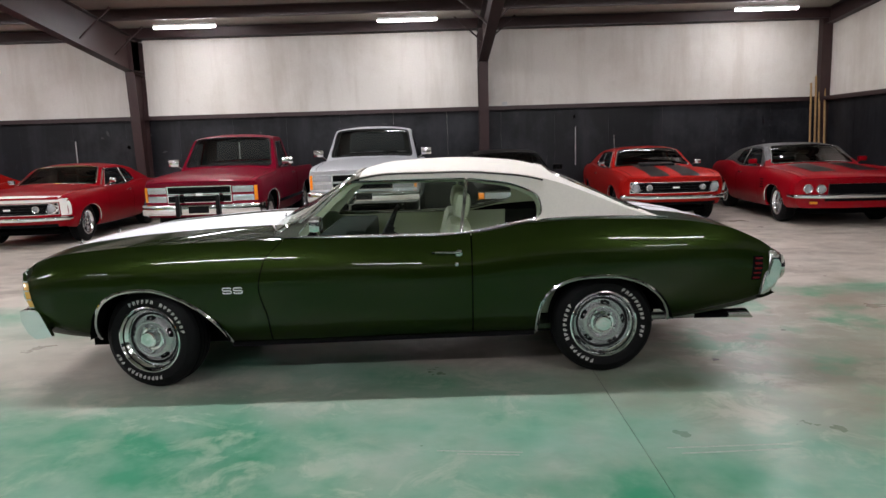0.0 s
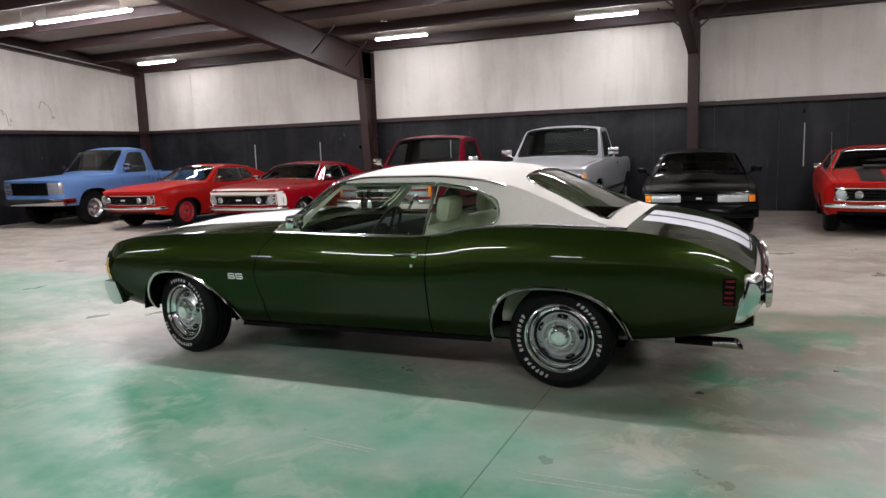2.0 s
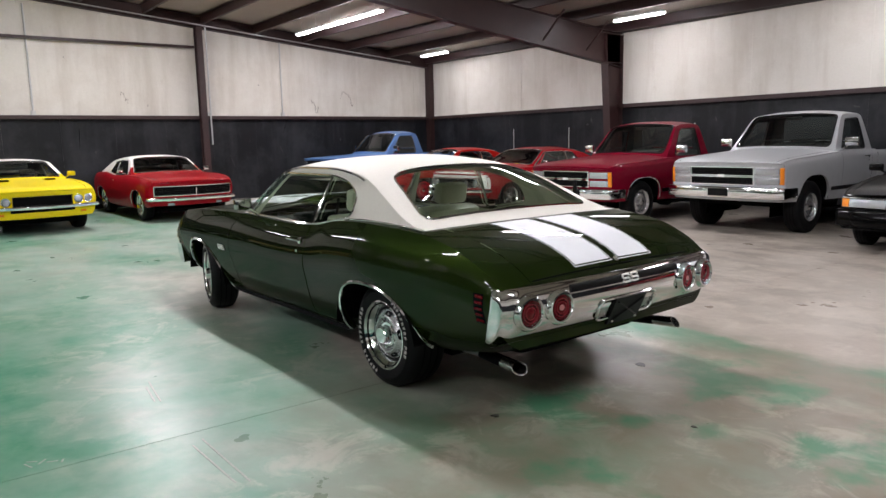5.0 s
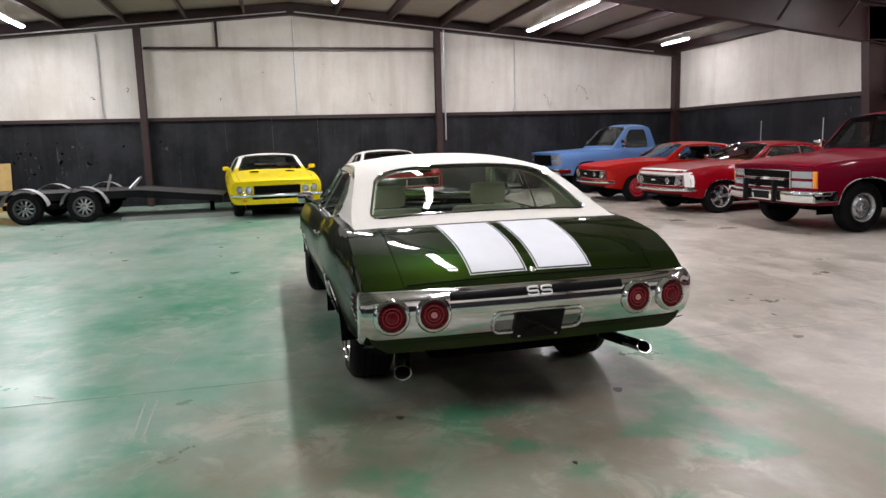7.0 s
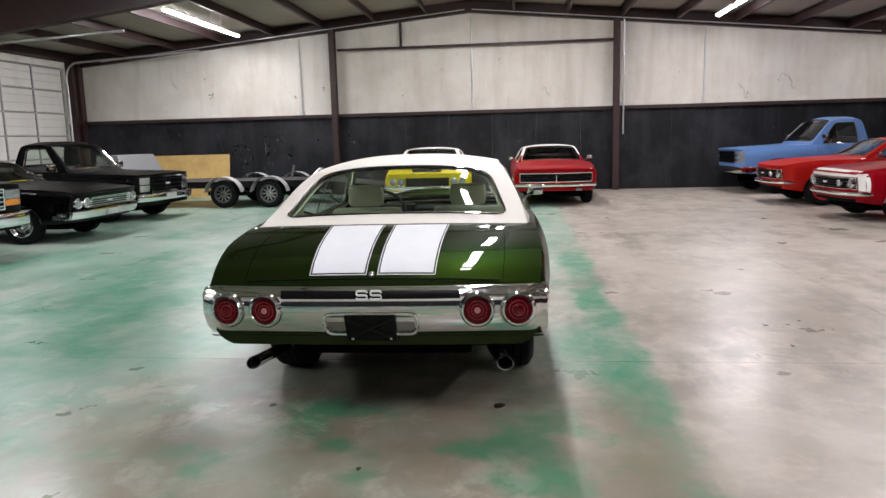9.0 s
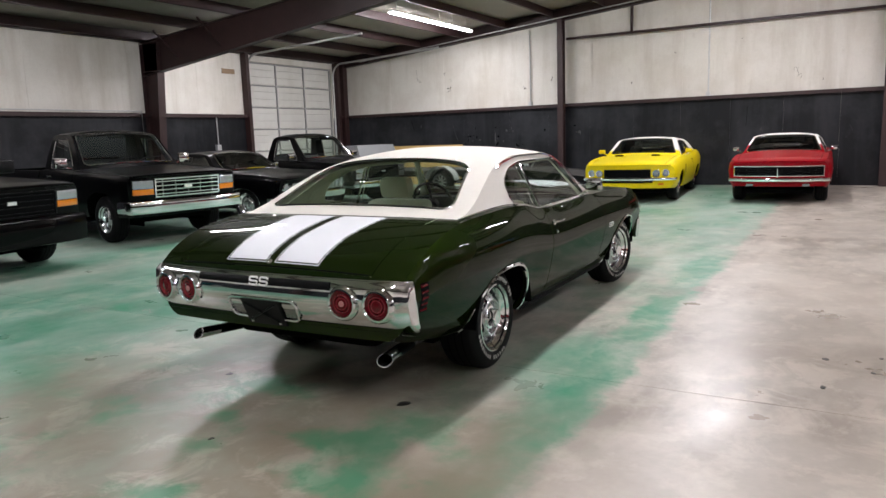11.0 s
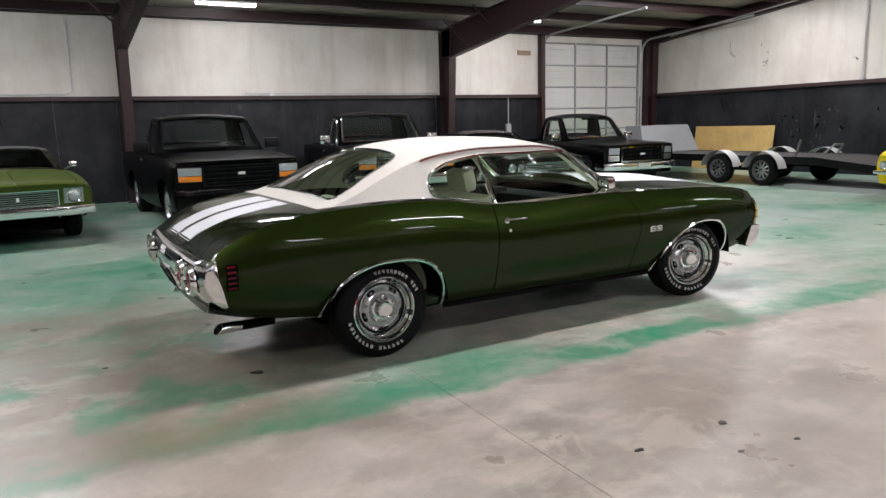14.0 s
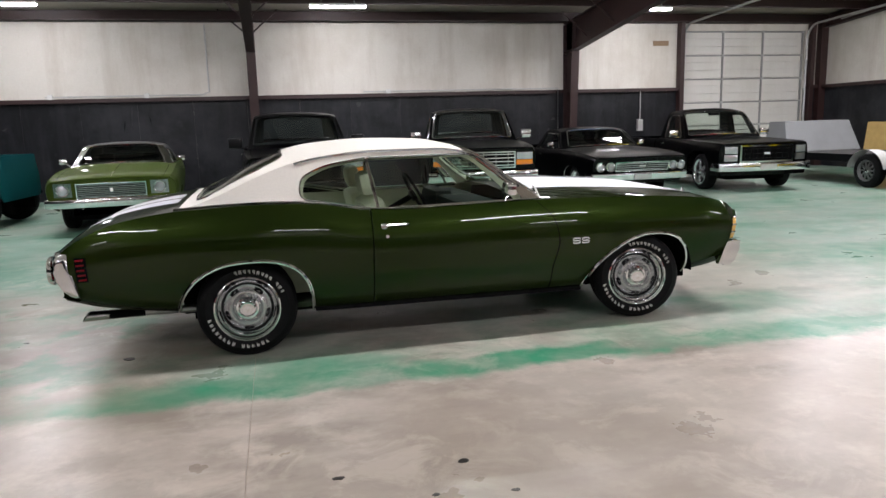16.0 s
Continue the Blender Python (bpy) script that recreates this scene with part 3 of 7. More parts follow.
def cabin(car, sh, s, seat_mat, dash_mat, bench=False):
    """Seats, dash, steering wheel and trim panels."""
    c0, c1 = s["ws"][0] + 0.25, s.get("cab_inner", s["bl"][1] - 0.1)
    zb = sh.belt(c0 + 0.3)[0]
    w = sh.ys(0) - 0.1
    part("cabin_floor", box(c0 - 0.1, c1, -w, w, 0.28, 0.31), s.get("carpet", M_DARK), car)
    part("dashboard", join(box(c0, c0 + 0.32, -w, w, zb - 0.22, zb - 0.015, 0.04), box(c0 + 0.2, c0 + 0.34, -0.6, -0.1, zb - 0.12, zb + 0.02, 0.03)), dash_mat, car)
    sx = s.get("seat_x", c0 + 1.05)
    ht = zb + s.get("seat_h", 0.02)
    for y0, y1 in ([(-w + 0.05, w - 0.05)] if bench else [(-0.68, -0.12), (0.12, 0.68)]):
        base = box(sx - 0.5, sx + 0.06, y0, y1, 0.32, 0.56, 0.06)
        back = moved(box(-0.08, 0.08, y0, y1, 0, ht - 0.5, 0.055), pose(sx, 0, 0.5, 0, 14, 0))
        part("seat", join(base, back), seat_mat, car)
        if not bench or s.get("heads"):
            for yc in ([(y0 + y1) / 2] if not bench else [-0.38, 0.38]):
                part("headrest", moved(box(-0.055, 0.055, yc - 0.14, yc + 0.14, 0, 0.17, 0.05), pose(sx + 0.115, 0, ht + 0.005, 0, 10, 0)), seat_mat, car)
    if s.get("rear_seat"):
        rx = s["rear_seat"]
        part("rear_seat", join(box(rx - 0.45, rx + 0.05, -w + 0.12, w - 0.12, 0.34, 0.56, 0.06), moved(box(-0.08, 0.08, -w + 0.14, w - 0.14, 0, zb - 0.46, 0.05), pose(rx, 0, 0.5, 0, 20, 0))), seat_mat, car)
        part("parcel_shelf", box(rx + 0.12, s["deck"] + 0.02, -w + 0.1, w - 0.1, zb - 0.06, zb - 0.03), dash_mat, car)
    m = pose(c0 + 0.45, -0.36, zb - 0.02, 0, -62, 0)
    ring = [(0.19 * math.cos(t), 0.19 * math.sin(t), 0) for t in steps(0, 2 * math.pi * 31 / 32, 31)]
    part("steering_wheel", moved(join(tube(ring, 0.013, 8, loop=True), tube([(-.18, 0, 0), (0, 0, -0.03), (.18, 0, 0)], 0.012, 6), lathe([(0.05, -0.05), (0.055, -0.01), (0.02, 0.0)], 16, "z"), tube([(0, 0, -0.03), (0, 0, -0.4)], 0.025, 8)), m), M_BLACKTRIM, car)
    for sgn in (-1, 1):
        part("door_card", grid(lambda x, z: (lambda q: (x, q[1] - sgn * 0.05, z))(sh.side_at(x, z, sgn)), steps(s["door"][0] + .1, min(c1 - .25, sh.arches[1][0] - sh.arches[1][2] - .02), 10), steps(0.35, zb - 0.01, 4), flip=sgn < 0), seat_mat, car)
    part("mirror", box(s["ws"][1] - 0.06, s["ws"][1] - 0.04, -0.13, 0.13, sh.zcn(s["ws"][1]) - 0.11, sh.zcn(s["ws"][1]) - 0.05, 0.008), M_BLACKTRIM, car)


def wing_mirror(car, sh, x, sgn, material, size=(0.05, 0.085, 0.06), z=None, stalk=0.1):
    zb, y = sh.belt(x)
    y += 0.05
    z = z or zb + 0.1
    sx, sy, sz = size
    head = moved(box(-sx, sx, -sy, sy, -sz, sz, min(size) * 0.6), pose(x, sgn * (y + stalk), z))
    part("wing_mirror", join(head, tube([(x, sgn * (y - 0.06), zb), (x, sgn * (y + stalk - sy * 0.4), z - sz * 0.6)], 0.012, 6)), material, car)


def lamp_round(car, sh, y, z, r, fn, lens, rim=None, name="headlight", out=0.0):
    p = fn(y, z, out)
    sx = -1 if fn == sh.front else 1
    m = Matrix.Translation(p) @ Matrix.Diagonal((sx, 1, 1, 1))
    ob = part(name, moved(lathe([(r * 0.9, -0.03), (r * 0.9, 0.004), (r * 0.7, 0.014), (r * 0.4, 0.02), (0.004, 0.022)], 24, "x"), m), lens, car)
    if rim:
        part("bezel", moved(lathe([(r * 0.86, 0.0), (r * 0.94, 0.014), (r * 1.04, 0.016), (r * 1.16, 0.008), (r * 1.2, -0.03)], 28, "x"), m), rim, ob)
    return ob


def front_end(car, sh, f, body_mat):
    """Grille, lamps and bumper as the list f tells."""
    fr = sh.front
    for y0, y1, z0, z1, m in f.get("panels", ()):
        part("nose_panel", slab(fr, y0, y1, z0, z1, -0.02, 0.006, 10), m, car)
    for y0, y1, z0, z1, nb, nv, m, back in f.get("grilles", ()):
        gr = part("grille", slab(fr, y0, y1, z0, z1, -0.02, 0.008, 12), back, car)
        for i in range(nb):
            z = z0 + (z1 - z0) * (i + 0.5) / nb
            t = min(0.007, (z1 - z0) / nb * 0.28)
            part("grille_bar", slab(fr, y0, y1, z - t, z + t, 0.0, 0.02, 12), m, gr)
        for i in range(nv):
            y = y0 + (y1 - y0) * (i + 0.5) / nv
            part("grille_bar", slab(fr, y - 0.004, y + 0.004, z0, z1, 0.0, 0.019, 1), m, gr)
        if f.get("surround"):
            sm, t = f["surround"], f.get("surround_t", 0.014)
            for a in ((y0, y1, z1, z1 + t), (y0, y1, z0 - t, z0), (y0 - t, y0, z0 - t, z1 + t), (y1, y1 + t, z0 - t, z1 + t)):
                part("grille_surround", slab(fr, *a, -0.01, 0.025, 8), sm, gr)
    for y, z, r in f.get("round", ()):
        for sgn in (-1, 1):
            lamp_round(car, sh, sgn * y, z, r, fr, M_LENS, f.get("rim", M_CHROME), out=f.get("lamp_out", 0.012))
    for nm, y0, y1, z0, z1, m in f.get("rects", ()):
        for sgn in (-1, 1):
            a, b = sorted((sgn * y0, sgn * y1))
            part(nm, slab(fr, a, b, z0, z1, -0.02, 0.018, 4, 0.012), m, car)
    for z0, z1, out, m in f.get("bumpers", ()):
        w = sh.w(sh.xf) + 0.015

        def run(y, z, d):
            q = fr(y, z)
            return (q[0] - d, y, z)
        bp = part("front_bumper", slab(run, -w, w, z0, z1, -0.02, out, 18, min(0.03, (z1 - z0) * .3)), m, car)
        for sgn in (-1, 1):
            xq = fr(sgn * w, z0)[0]
            L = f.get("bumper_wrap", 0.22)
            part("bumper_end", box(xq - out * .9, xq + L, sgn * w - 0.012, sgn * w + 0.012, z0 + 0.01, z1 - 0.006, 0.008), m, bp)
    if f.get("badge"):
        y, z, w, h, m = f["badge"]
        part("badge", slab(fr, y - w, y + w, z - h, z + h, 0.0, 0.03, 2), m, car)


def set_wheels(car, s, style, rim_mat=None, letters=False, whitewall=False, steer=0):
    r, wd, rim = s["wheel"]
    for x, tag in ((s["axles"][0], 0), (s["axles"][1], 1)):
        for sgn in (-1, 1):
            y = s["track"][tag]
            rr = s.get("rear_r", r) if tag else r
            pivot = y - 0.19
            m = pose(x, sgn * pivot, rr, 0, 0, 0 if tag else steer) @ pose(0, sgn * (y - pivot), 0, 0, s.get("roll", {}).get((tag, sgn), 0), 0)
            wheel(m, car, rr, s.get("rear_w", wd) if tag else wd, rim, style, sgn, letters, whitewall, rim_mat=rim_mat)


def bed(car, sh, s, body_mat, rail=None):
    """The open load bed of a pickup."""
    c, e = s["cab_back"] + 0.03, sh.xr
    for sgn in (-1, 1):
        out = shell_panel(lambda x, v: sh.side(x, v, sgn), sh.xs(c, e, 20), steps(0, 1, 14), flip=sgn > 0)
        rl = grid(lambda x, k: (x, sgn * (sh.ys(x) - (0, 0.07, 0.075, 0.075)[k]), sh.zs(x) + (0, 0.0, -0.02, -0.5)[k]), steps(c, e - .02, 16), [0, 1, 2, 3], flip=sgn > 0)
        cap = grid(lambda k, v: (c, sgn * (sh.side(c, v, 1)[1] - k * 0.08), sh.side(c, v, 1)[2]), [0, 1], steps(0, 1, 8), flip=sgn > 0)
        part("bed_side", join(out, rl, cap), body_mat, car)
    zf = sh.zs(c) - 0.48
    part("bed_floor", box(c, e - 0.02, -sh.ys(c) + 0.07, sh.ys(c) - 0.07, zf - 0.03, zf), M_DARK, car)
    part("bed_front", box(c, c + 0.04, -sh.ys(c) + 0.05, sh.ys(c) - 0.05, zf, sh.zs(c) - 0.005, 0.008), body_mat, car)
    if rail:
        for sgn in (-1, 1):
            part("bed_rail", tube([(x, sgn * (sh.ys(x) - 0.04), sh.zs(x) + 0.012) for x in steps(c + .05, e - .05, 8)], 0.02, 6), rail, car)


def build(name, m, s, body_mat, label, category, roof_mat=None, pillar_mat=None, glass=None, trim=None, seat=None, group="parked vehicles", wheels=("five", None), front=None, steer=0, top_mat=None, mirrors=None):
    car = thing(name, m, label, category, group)
    sh = Shell(s)
    body_panels(car, sh, s, body_mat, top_mat)
    greenhouse(car, sh, s, roof_mat or body_mat, pillar_mat or body_mat, glass or M_WINDOW, trim or M_CHROME)
    cabin(car, sh, s, seat or M_DARKSEAT, M_DASH if seat is M_SEAT else M_DARKSEAT, s.get("bench", False))
    set_wheels(car, s, wheels[0], wheels[1], wheels[2] if len(wheels) > 2 else False, wheels[3] if len(wheels) > 3 else False, steer)
    if "cab_back" in s:
        bed(car, sh, s, body_mat, s.get("rail"))
    if front:
        front_end(car, sh, front, body_mat)
    for args in mirrors or ():
        for sgn in (-1, 1):
            wing_mirror(car, sh, args[0], sgn, *args[1:])
    return car, sh


def nose_at(x, y, heading, s):
    """The pose of a vehicle whose nose stands at (x, y); heading 90: nose towards -y."""
    return pose(x, y, 0, 0, 0, heading) @ pose(-s["xf"], 0, 0)


# ---- shapes of the vehicle kinds ----
CHEVELLE = dict(
    fine=2, xf=-2.29, xr=2.52, door=(-0.71, 0.585), cowl=-0.62, deck=1.70, fender_top=0.10,
    w=[(-2.27, 0.885), (-2.0, 0.92), (-1.4, 0.945), (-0.7, 0.945), (0.3, 0.94), (0.9, 0.945), (1.4, 0.958), (2.0, 0.940), (2.52, 0.895)],
    zs=[(-2.27, 0.76), (-2.15, 0.83), (-1.9, 0.88), (-1.4, 0.915), (-0.6, 0.93), (0.3, 0.915), (0.6, 0.93), (0.95, 0.985), (1.3, 1.0), (1.8, 0.985), (2.15, 0.935), (2.4, 0.84), (2.52, 0.765)],
    zc=[(-2.27, 0.775), (-2.15, 0.85), (-1.9, 0.90), (-1.4, 0.955), (-0.6, 1.0), (0.3, 0.95), (1.6, 1.005), (1.9, 0.985), (2.2, 0.935), (2.4, 0.865), (2.52, 0.79)],
    zb=[(-2.27, 0.36), (-1.85, 0.32), (-0.95, 0.255), (0.0, 0.262), (0.95, 0.27), (1.9, 0.34), (2.3, 0.395), (2.52, 0.45)],
    prof=[(0, 0.845), (0.05, 0.885), (0.15, 0.928), (0.3, 0.960), (0.5, 0.988), (0.60, 1.0), (0.70, 0.997), (0.82, 0.978), (0.92, 0.947), (1.0, 0.912)],
    door_bend=curve((0, 0.02), (0.25, 0.015), (0.55, -0.025), (0.8, 0.01), (1.0, 0.13)),
    arches=[(-1.43, 0.27, 0.38, 0.48, 0.38, (2.7, 1.55)), (1.40, 0.27, 0.41, 0.445, 0.38, (2.8, 2.1))],
    bowf=0.10, bowr=0.03, slantf=-0.2, slantr=0.0,
    ws=(-0.68, -0.14), bl=(1.15, 1.80), inset=0.045, tum=0.46, blbow=0.0,
    zed=[(-0.68, 0.93), (-0.45, 1.07), (-0.14, 1.285), (0.1, 1.315), (0.5, 1.315), (0.9, 1.285), (1.12, 1.235), (1.35, 1.15), (1.6, 1.045), (1.8, 0.985)],
    zcn=[(-0.68, 0.96), (-0.45, 1.10), (-0.14, 1.32), (0.1, 1.37), (0.5, 1.385), (0.9, 1.36), (1.12, 1.315), (1.35, 1.225), (1.6, 1.09), (1.8, 0.995)],
    side_windows=[rounded([(-0.535, 0.935), (-0.175, 1.262), (0.570, 1.262), (0.520, 0.925)], [0.05, 0.06, 0.015, 0.015]),
                  rounded([(0.530, 0.925), (0.580, 1.262), (0.86, 1.225), (1.03, 1.15), (1.04, 1.015)], [0.015, 0.015, 0.2, 0.1, 0.06])],
    windscreen=rounded([(-0.64, -0.79), (-0.64, 0.79), (-0.16, 0.63), (-0.16, -0.63)], 0.07),
    backlight=rounded([(1.13, -0.57), (1.13, 0.57), (1.69, 0.705), (1.69, -0.705)], [0.13, 0.13, 0.09, 0.09]),
    axles=(-1.42, 1.418), track=(0.872, 0.846), wheel=(0.318, 0.215, 0.2015), rear_r=0.322, rear_seat=1.15, seat_x=0.42, seat_h=0.06, pillar_x=-0.12, lid_side=0.775, rim_r=0.0065,
    lining=M_SEAT, carpet=M_CARPET, roll={(1, -1): -136, (0, 1): 180, (1, 1): 180}, rear_w=0.25, handle_in=0.125, gap=0.0045, skin_in=0.03, wide_tail=(1.75, 2.45, 0.62))


def coupe(**kw):
    """A late-sixties two-door coupe, 4.7 m long."""
    s = dict(xf=-2.25, xr=2.4, door=(-0.62, 0.5), cowl=-0.62, deck=1.62, fender_top=0.12,
             w=[(-2.25, 0.84), (-2.0, 0.89), (-1.3, 0.915), (0.0, 0.90), (1.3, 0.92), (2.0, 0.89), (2.4, 0.82)],
             zs=[(-2.25, 0.785), (-2.1, 0.82), (-1.3, 0.885), (-0.5, 0.89), (0.5, 0.88), (1.2, 0.94), (1.9, 0.91), (2.4, 0.78)],
             zc=[(-2.25, 0.80), (-2.1, 0.845), (-1.3, 0.93), (-0.5, 0.97), (0.5, 0.9), (1.6, 0.95), (2.4, 0.8)],
             zb=[(-2.25, 0.30), (-1.3, 0.25), (0, 0.22), (1.3, 0.25), (2.4, 0.34)],
             prof=[(0, 0.90), (0.1, 0.95), (0.35, 0.985), (0.6, 1.0), (0.8, 0.985), (0.93, 0.95), (1.0, 0.905)],
             arches=[(-1.37, 0.30, 0.39, 0.41, 0.33, 2.3), (1.37, 0.30, 0.41, 0.39, 0.32, 2.3)],
             bowf=0.21, bow_p=3.4, bowr=0.1, slantf=-0.12, ws=(-0.68, -0.1), bl=(0.95, 1.7), inset=0.05, tum=0.46,
             zed=[(-0.68, 0.89), (-0.4, 1.05), (-0.1, 1.22), (0.2, 1.245), (0.6, 1.235), (0.95, 1.185), (1.3, 1.06), (1.7, 0.93)],
             zcn=[(-0.68, 0.93), (-0.4, 1.09), (-0.1, 1.26), (0.2, 1.30), (0.6, 1.295), (0.95, 1.25), (1.3, 1.11), (1.7, 0.96)],
             side_windows=[rounded([(-0.44, 0.9), (-0.1, 1.19), (0.48, 1.195), (0.5, 0.895)], 0.03), rounded([(0.51, 0.895), (0.5, 1.195), (0.75, 1.165), (0.9, 0.955)], 0.03)],
             windscreen=rounded([(-0.62, -0.7), (-0.62, 0.7), (-0.13, 0.55), (-0.13, -0.55)], 0.07),
             backlight=rounded([(1.0, -0.5), (1.0, 0.5), (1.55, 0.58), (1.55, -0.58)], 0.08),
             axles=(-1.37, 1.37), track=(0.83, 0.83), wheel=(0.325, 0.2, 0.2), rear_seat=1.05)
    s.update(kw)
    return s


def pickup(**kw):
    """A full-size two-door pickup, 5.3 m long."""
    s = dict(xf=-2.45, xr=2.75, door=(-0.72, 0.30), cowl=-0.80, cab_back=0.52, fender_top=0.1,
             w=[(-2.45, 0.92), (-2.2, 0.955), (-1.5, 0.975), (0, 0.975), (2.0, 0.975), (2.75, 0.95)],
             zs=[(-2.45, 0.97), (-2.3, 1.01), (-1.5, 1.06), (-0.6, 1.10), (0.3, 1.11), (0.52, 1.11), (0.56, 1.09), (2.75, 1.09)],
             zc=[(-2.45, 0.99), (-2.3, 1.035), (-1.9, 1.095), (-1.3, 1.145), (-0.6, 1.17), (0.5, 1.13), (2.75, 1.09)],
             zb=[(-2.45, 0.42), (-1.5, 0.40), (0, 0.36), (1.5, 0.42), (2.75, 0.48)],
             prof=[(0, 0.94), (0.1, 0.965), (0.4, 0.99), (0.7, 1.0), (0.88, 0.99), (0.96, 0.97), (1.0, 0.945)],
             arches=[(-1.55, 0.37, 0.46, 0.46, 0.42, 2.8), (1.55, 0.37, 0.46, 0.46, 0.42, 2.8)],
             bowf=0.11, bow_p=5.0, bowr=0.02, slantf=-0.05, crown=2.6, ws=(-0.86, -0.3), bl=(0.34, 0.5), inset=0.05, tum=0.26, blbow=0.0,
             zed=[(-0.86, 1.10), (-0.6, 1.36), (-0.3, 1.66), (-0.1, 1.69), (0.2, 1.69), (0.34, 1.66), (0.5, 1.12)],
             zcn=[(-0.86, 1.13), (-0.6, 1.41), (-0.3, 1.71), (-0.1, 1.755), (0.2, 1.755), (0.34, 1.72), (0.5, 1.15)],
             side_windows=[rounded([(-0.6, 1.13), (-0.25, 1.6), (0.2, 1.62), (0.24, 1.13)], 0.05)],
             windscreen=rounded([(-0.8, -0.78), (-0.8, 0.78), (-0.33, 0.68), (-0.33, -0.68)], 0.07),
             backlight=rounded([(0.37, -0.55), (0.37, 0.55), (0.47, 0.6), (0.47, -0.6)], 0.012),
             axles=(-1.55, 1.55), track=(0.9, 0.9), wheel=(0.365, 0.22, 0.2), bench=True, heads=False, seat_x=0.22, seat_h=0.12, cab_inner=0.45, rim_r=0.009)
    s.update(kw)
    return s


# ---- the hall ----
def floor_material():
    m = bpy.data.materials.new("worn_painted_concrete")
    m.use_nodes = True
    nt = m.node_tree
    L, N = nt.links.new, nt.nodes.new
    b = nt.nodes["Principled BSDF"]
    geo = N("ShaderNodeNewGeometry")

    def noise(scale, detail=6, rough=0.6, stretch=None, shift=0.0, dist=0.0):
        mp = N("ShaderNodeMapping")
        mp.inputs["Scale"].default_value = stretch or (1, 1, 1)
        mp.inputs["Location"].default_value = (shift, shift * 0.7, 0)
        L(geo.outputs["Position"], mp.inputs["Vector"])
        n = N("ShaderNodeTexNoise")
        n.inputs["Scale"].default_value, n.inputs["Detail"].default_value, n.inputs["Roughness"].default_value, n.inputs["Distortion"].default_value = scale, detail, rough, dist
        L(mp.outputs[0], n.inputs["Vector"])
        return n.outputs[0]

    def ramp(src, lo, hi, a=0.0, z=1.0):
        r = N("ShaderNodeMapRange")
        r.interpolation_type = "LINEAR"
        for k, v in zip((1, 2, 3, 4), (lo, hi, a, z)):
            r.inputs[k].default_value = v
        L(src, r.inputs[0])
        return r.outputs[0]

    def math_(op, p, q):
        n = N("ShaderNodeMath")
        n.operation = op
        for i, v in enumerate((p, q)):
            if isinstance(v, float):
                n.inputs[i].default_value = v
            else:
                L(v, n.inputs[i])
        return n.outputs[0]

    def mix(f, p, q):
        n = N("ShaderNodeMix")
        n.data_type = "RGBA"
        for i, v in ((0, f), (6, p), (7, q)):
            if isinstance(v, tuple):
                n.inputs[i].default_value = (*v, 1)
            else:
                L(v, n.inputs[i])
        return n.outputs[2]

    xyz = N("ShaderNodeSeparateXYZ")
    L(geo.outputs["Position"], xyz.inputs[0])
    x, y = xyz.outputs[0], xyz.outputs[1]
    c = mix(ramp(noise(0.55, 3, 0.5), 0.10, 0.90), (0.57, 0.49, 0.42), (0.30, 0.25, 0.207))
    c = mix(ramp(noise(1.1, 5, 0.54, shift=3.0), 0.30, 0.80, 0, 0.85), c, (0.20, 0.155, 0.12))
    c = mix(ramp(noise(2.4, 6, 0.56, shift=7.0), 0.28, 0.82, 0, 0.7), c, (0.51, 0.455, 0.40))
    c = mix(ramp(noise(24, 3, 0.5), 0.40, 0.85, 0, 0.16), c, (0.2, 0.17, 0.14))
    mottle = math_("MULTIPLY", ramp(noise(0.45, 3, 0.5, shift=61.0), 0.32, 0.54), ramp(noise(2.0, 7, 0.6, stretch=(0.7, 1.3, 1), shift=71.0), 0.43, 0.60, 0, 0.9))
    c = mix(mottle, c, (0.18, 0.14, 0.11))
    c = mix(ramp(noise(3.6, 7, 0.62, shift=83.0), 0.52, 0.68, 0, 0.6), c, (0.56, 0.50, 0.43))
    def pool(cx, cy, r0, r1):
        d = math_("SQRT", math_("ADD", math_("POWER", math_("SUBTRACT", x, cx), 2.0), math_("POWER", math_("SUBTRACT", y, cy), 2.0)), 0.0)
        return ramp(math_("ADD", d, math_("MULTIPLY", math_("SUBTRACT", noise(1.5, 5, 0.55, shift=91.0), 0.5), 2.4)), r1, r0)

    c = mix(math_("MULTIPLY", pool(0.2, 2.75, 0.4, 1.3), 0.7), c, (0.24, 0.19, 0.15))
    c = mix(ramp(noise(0.9, 5, 0.52, shift=41.0), 0.10, 0.90, 0, 0.3), c, (0.50, 0.50, 0.45))
    # the painted half: a faded wash with fresher patches, and a kept line along its edge
    wob = math_("ADD", y, math_("MULTIPLY", math_("SUBTRACT", noise(2.2, 6, 0.65, shift=11.0), 0.5), 0.5))
    zone = ramp(wob, 1.68, 1.58)
    far = ramp(x, -2.0, -5.0)
    wash = math_("MULTIPLY", zone, math_("MAXIMUM", ramp(noise(0.5, 4, 0.55, shift=5.0), 0.42, 0.70), math_("MULTIPLY", far, 0.85)))
    south = ramp(y, -0.4, -1.6)
    wash = math_("MAXIMUM", wash, math_("MULTIPLY", south, ramp(noise(0.6, 4, 0.55, shift=23.0), 0.30, 0.55, 0.55, 1.0)))
    c = mix(math_("MULTIPLY", wash, ramp(noise(3.0, 5, 0.6, shift=2.0), 0.25, 0.60, 0.5, 0.95)), c, (0.235, 0.375, 0.30))
    fresh = math_("MULTIPLY", zone, ramp(noise(0.6, 5, 0.52, stretch=(1, 1.6, 1), shift=17.0), 0.47, 0.68))
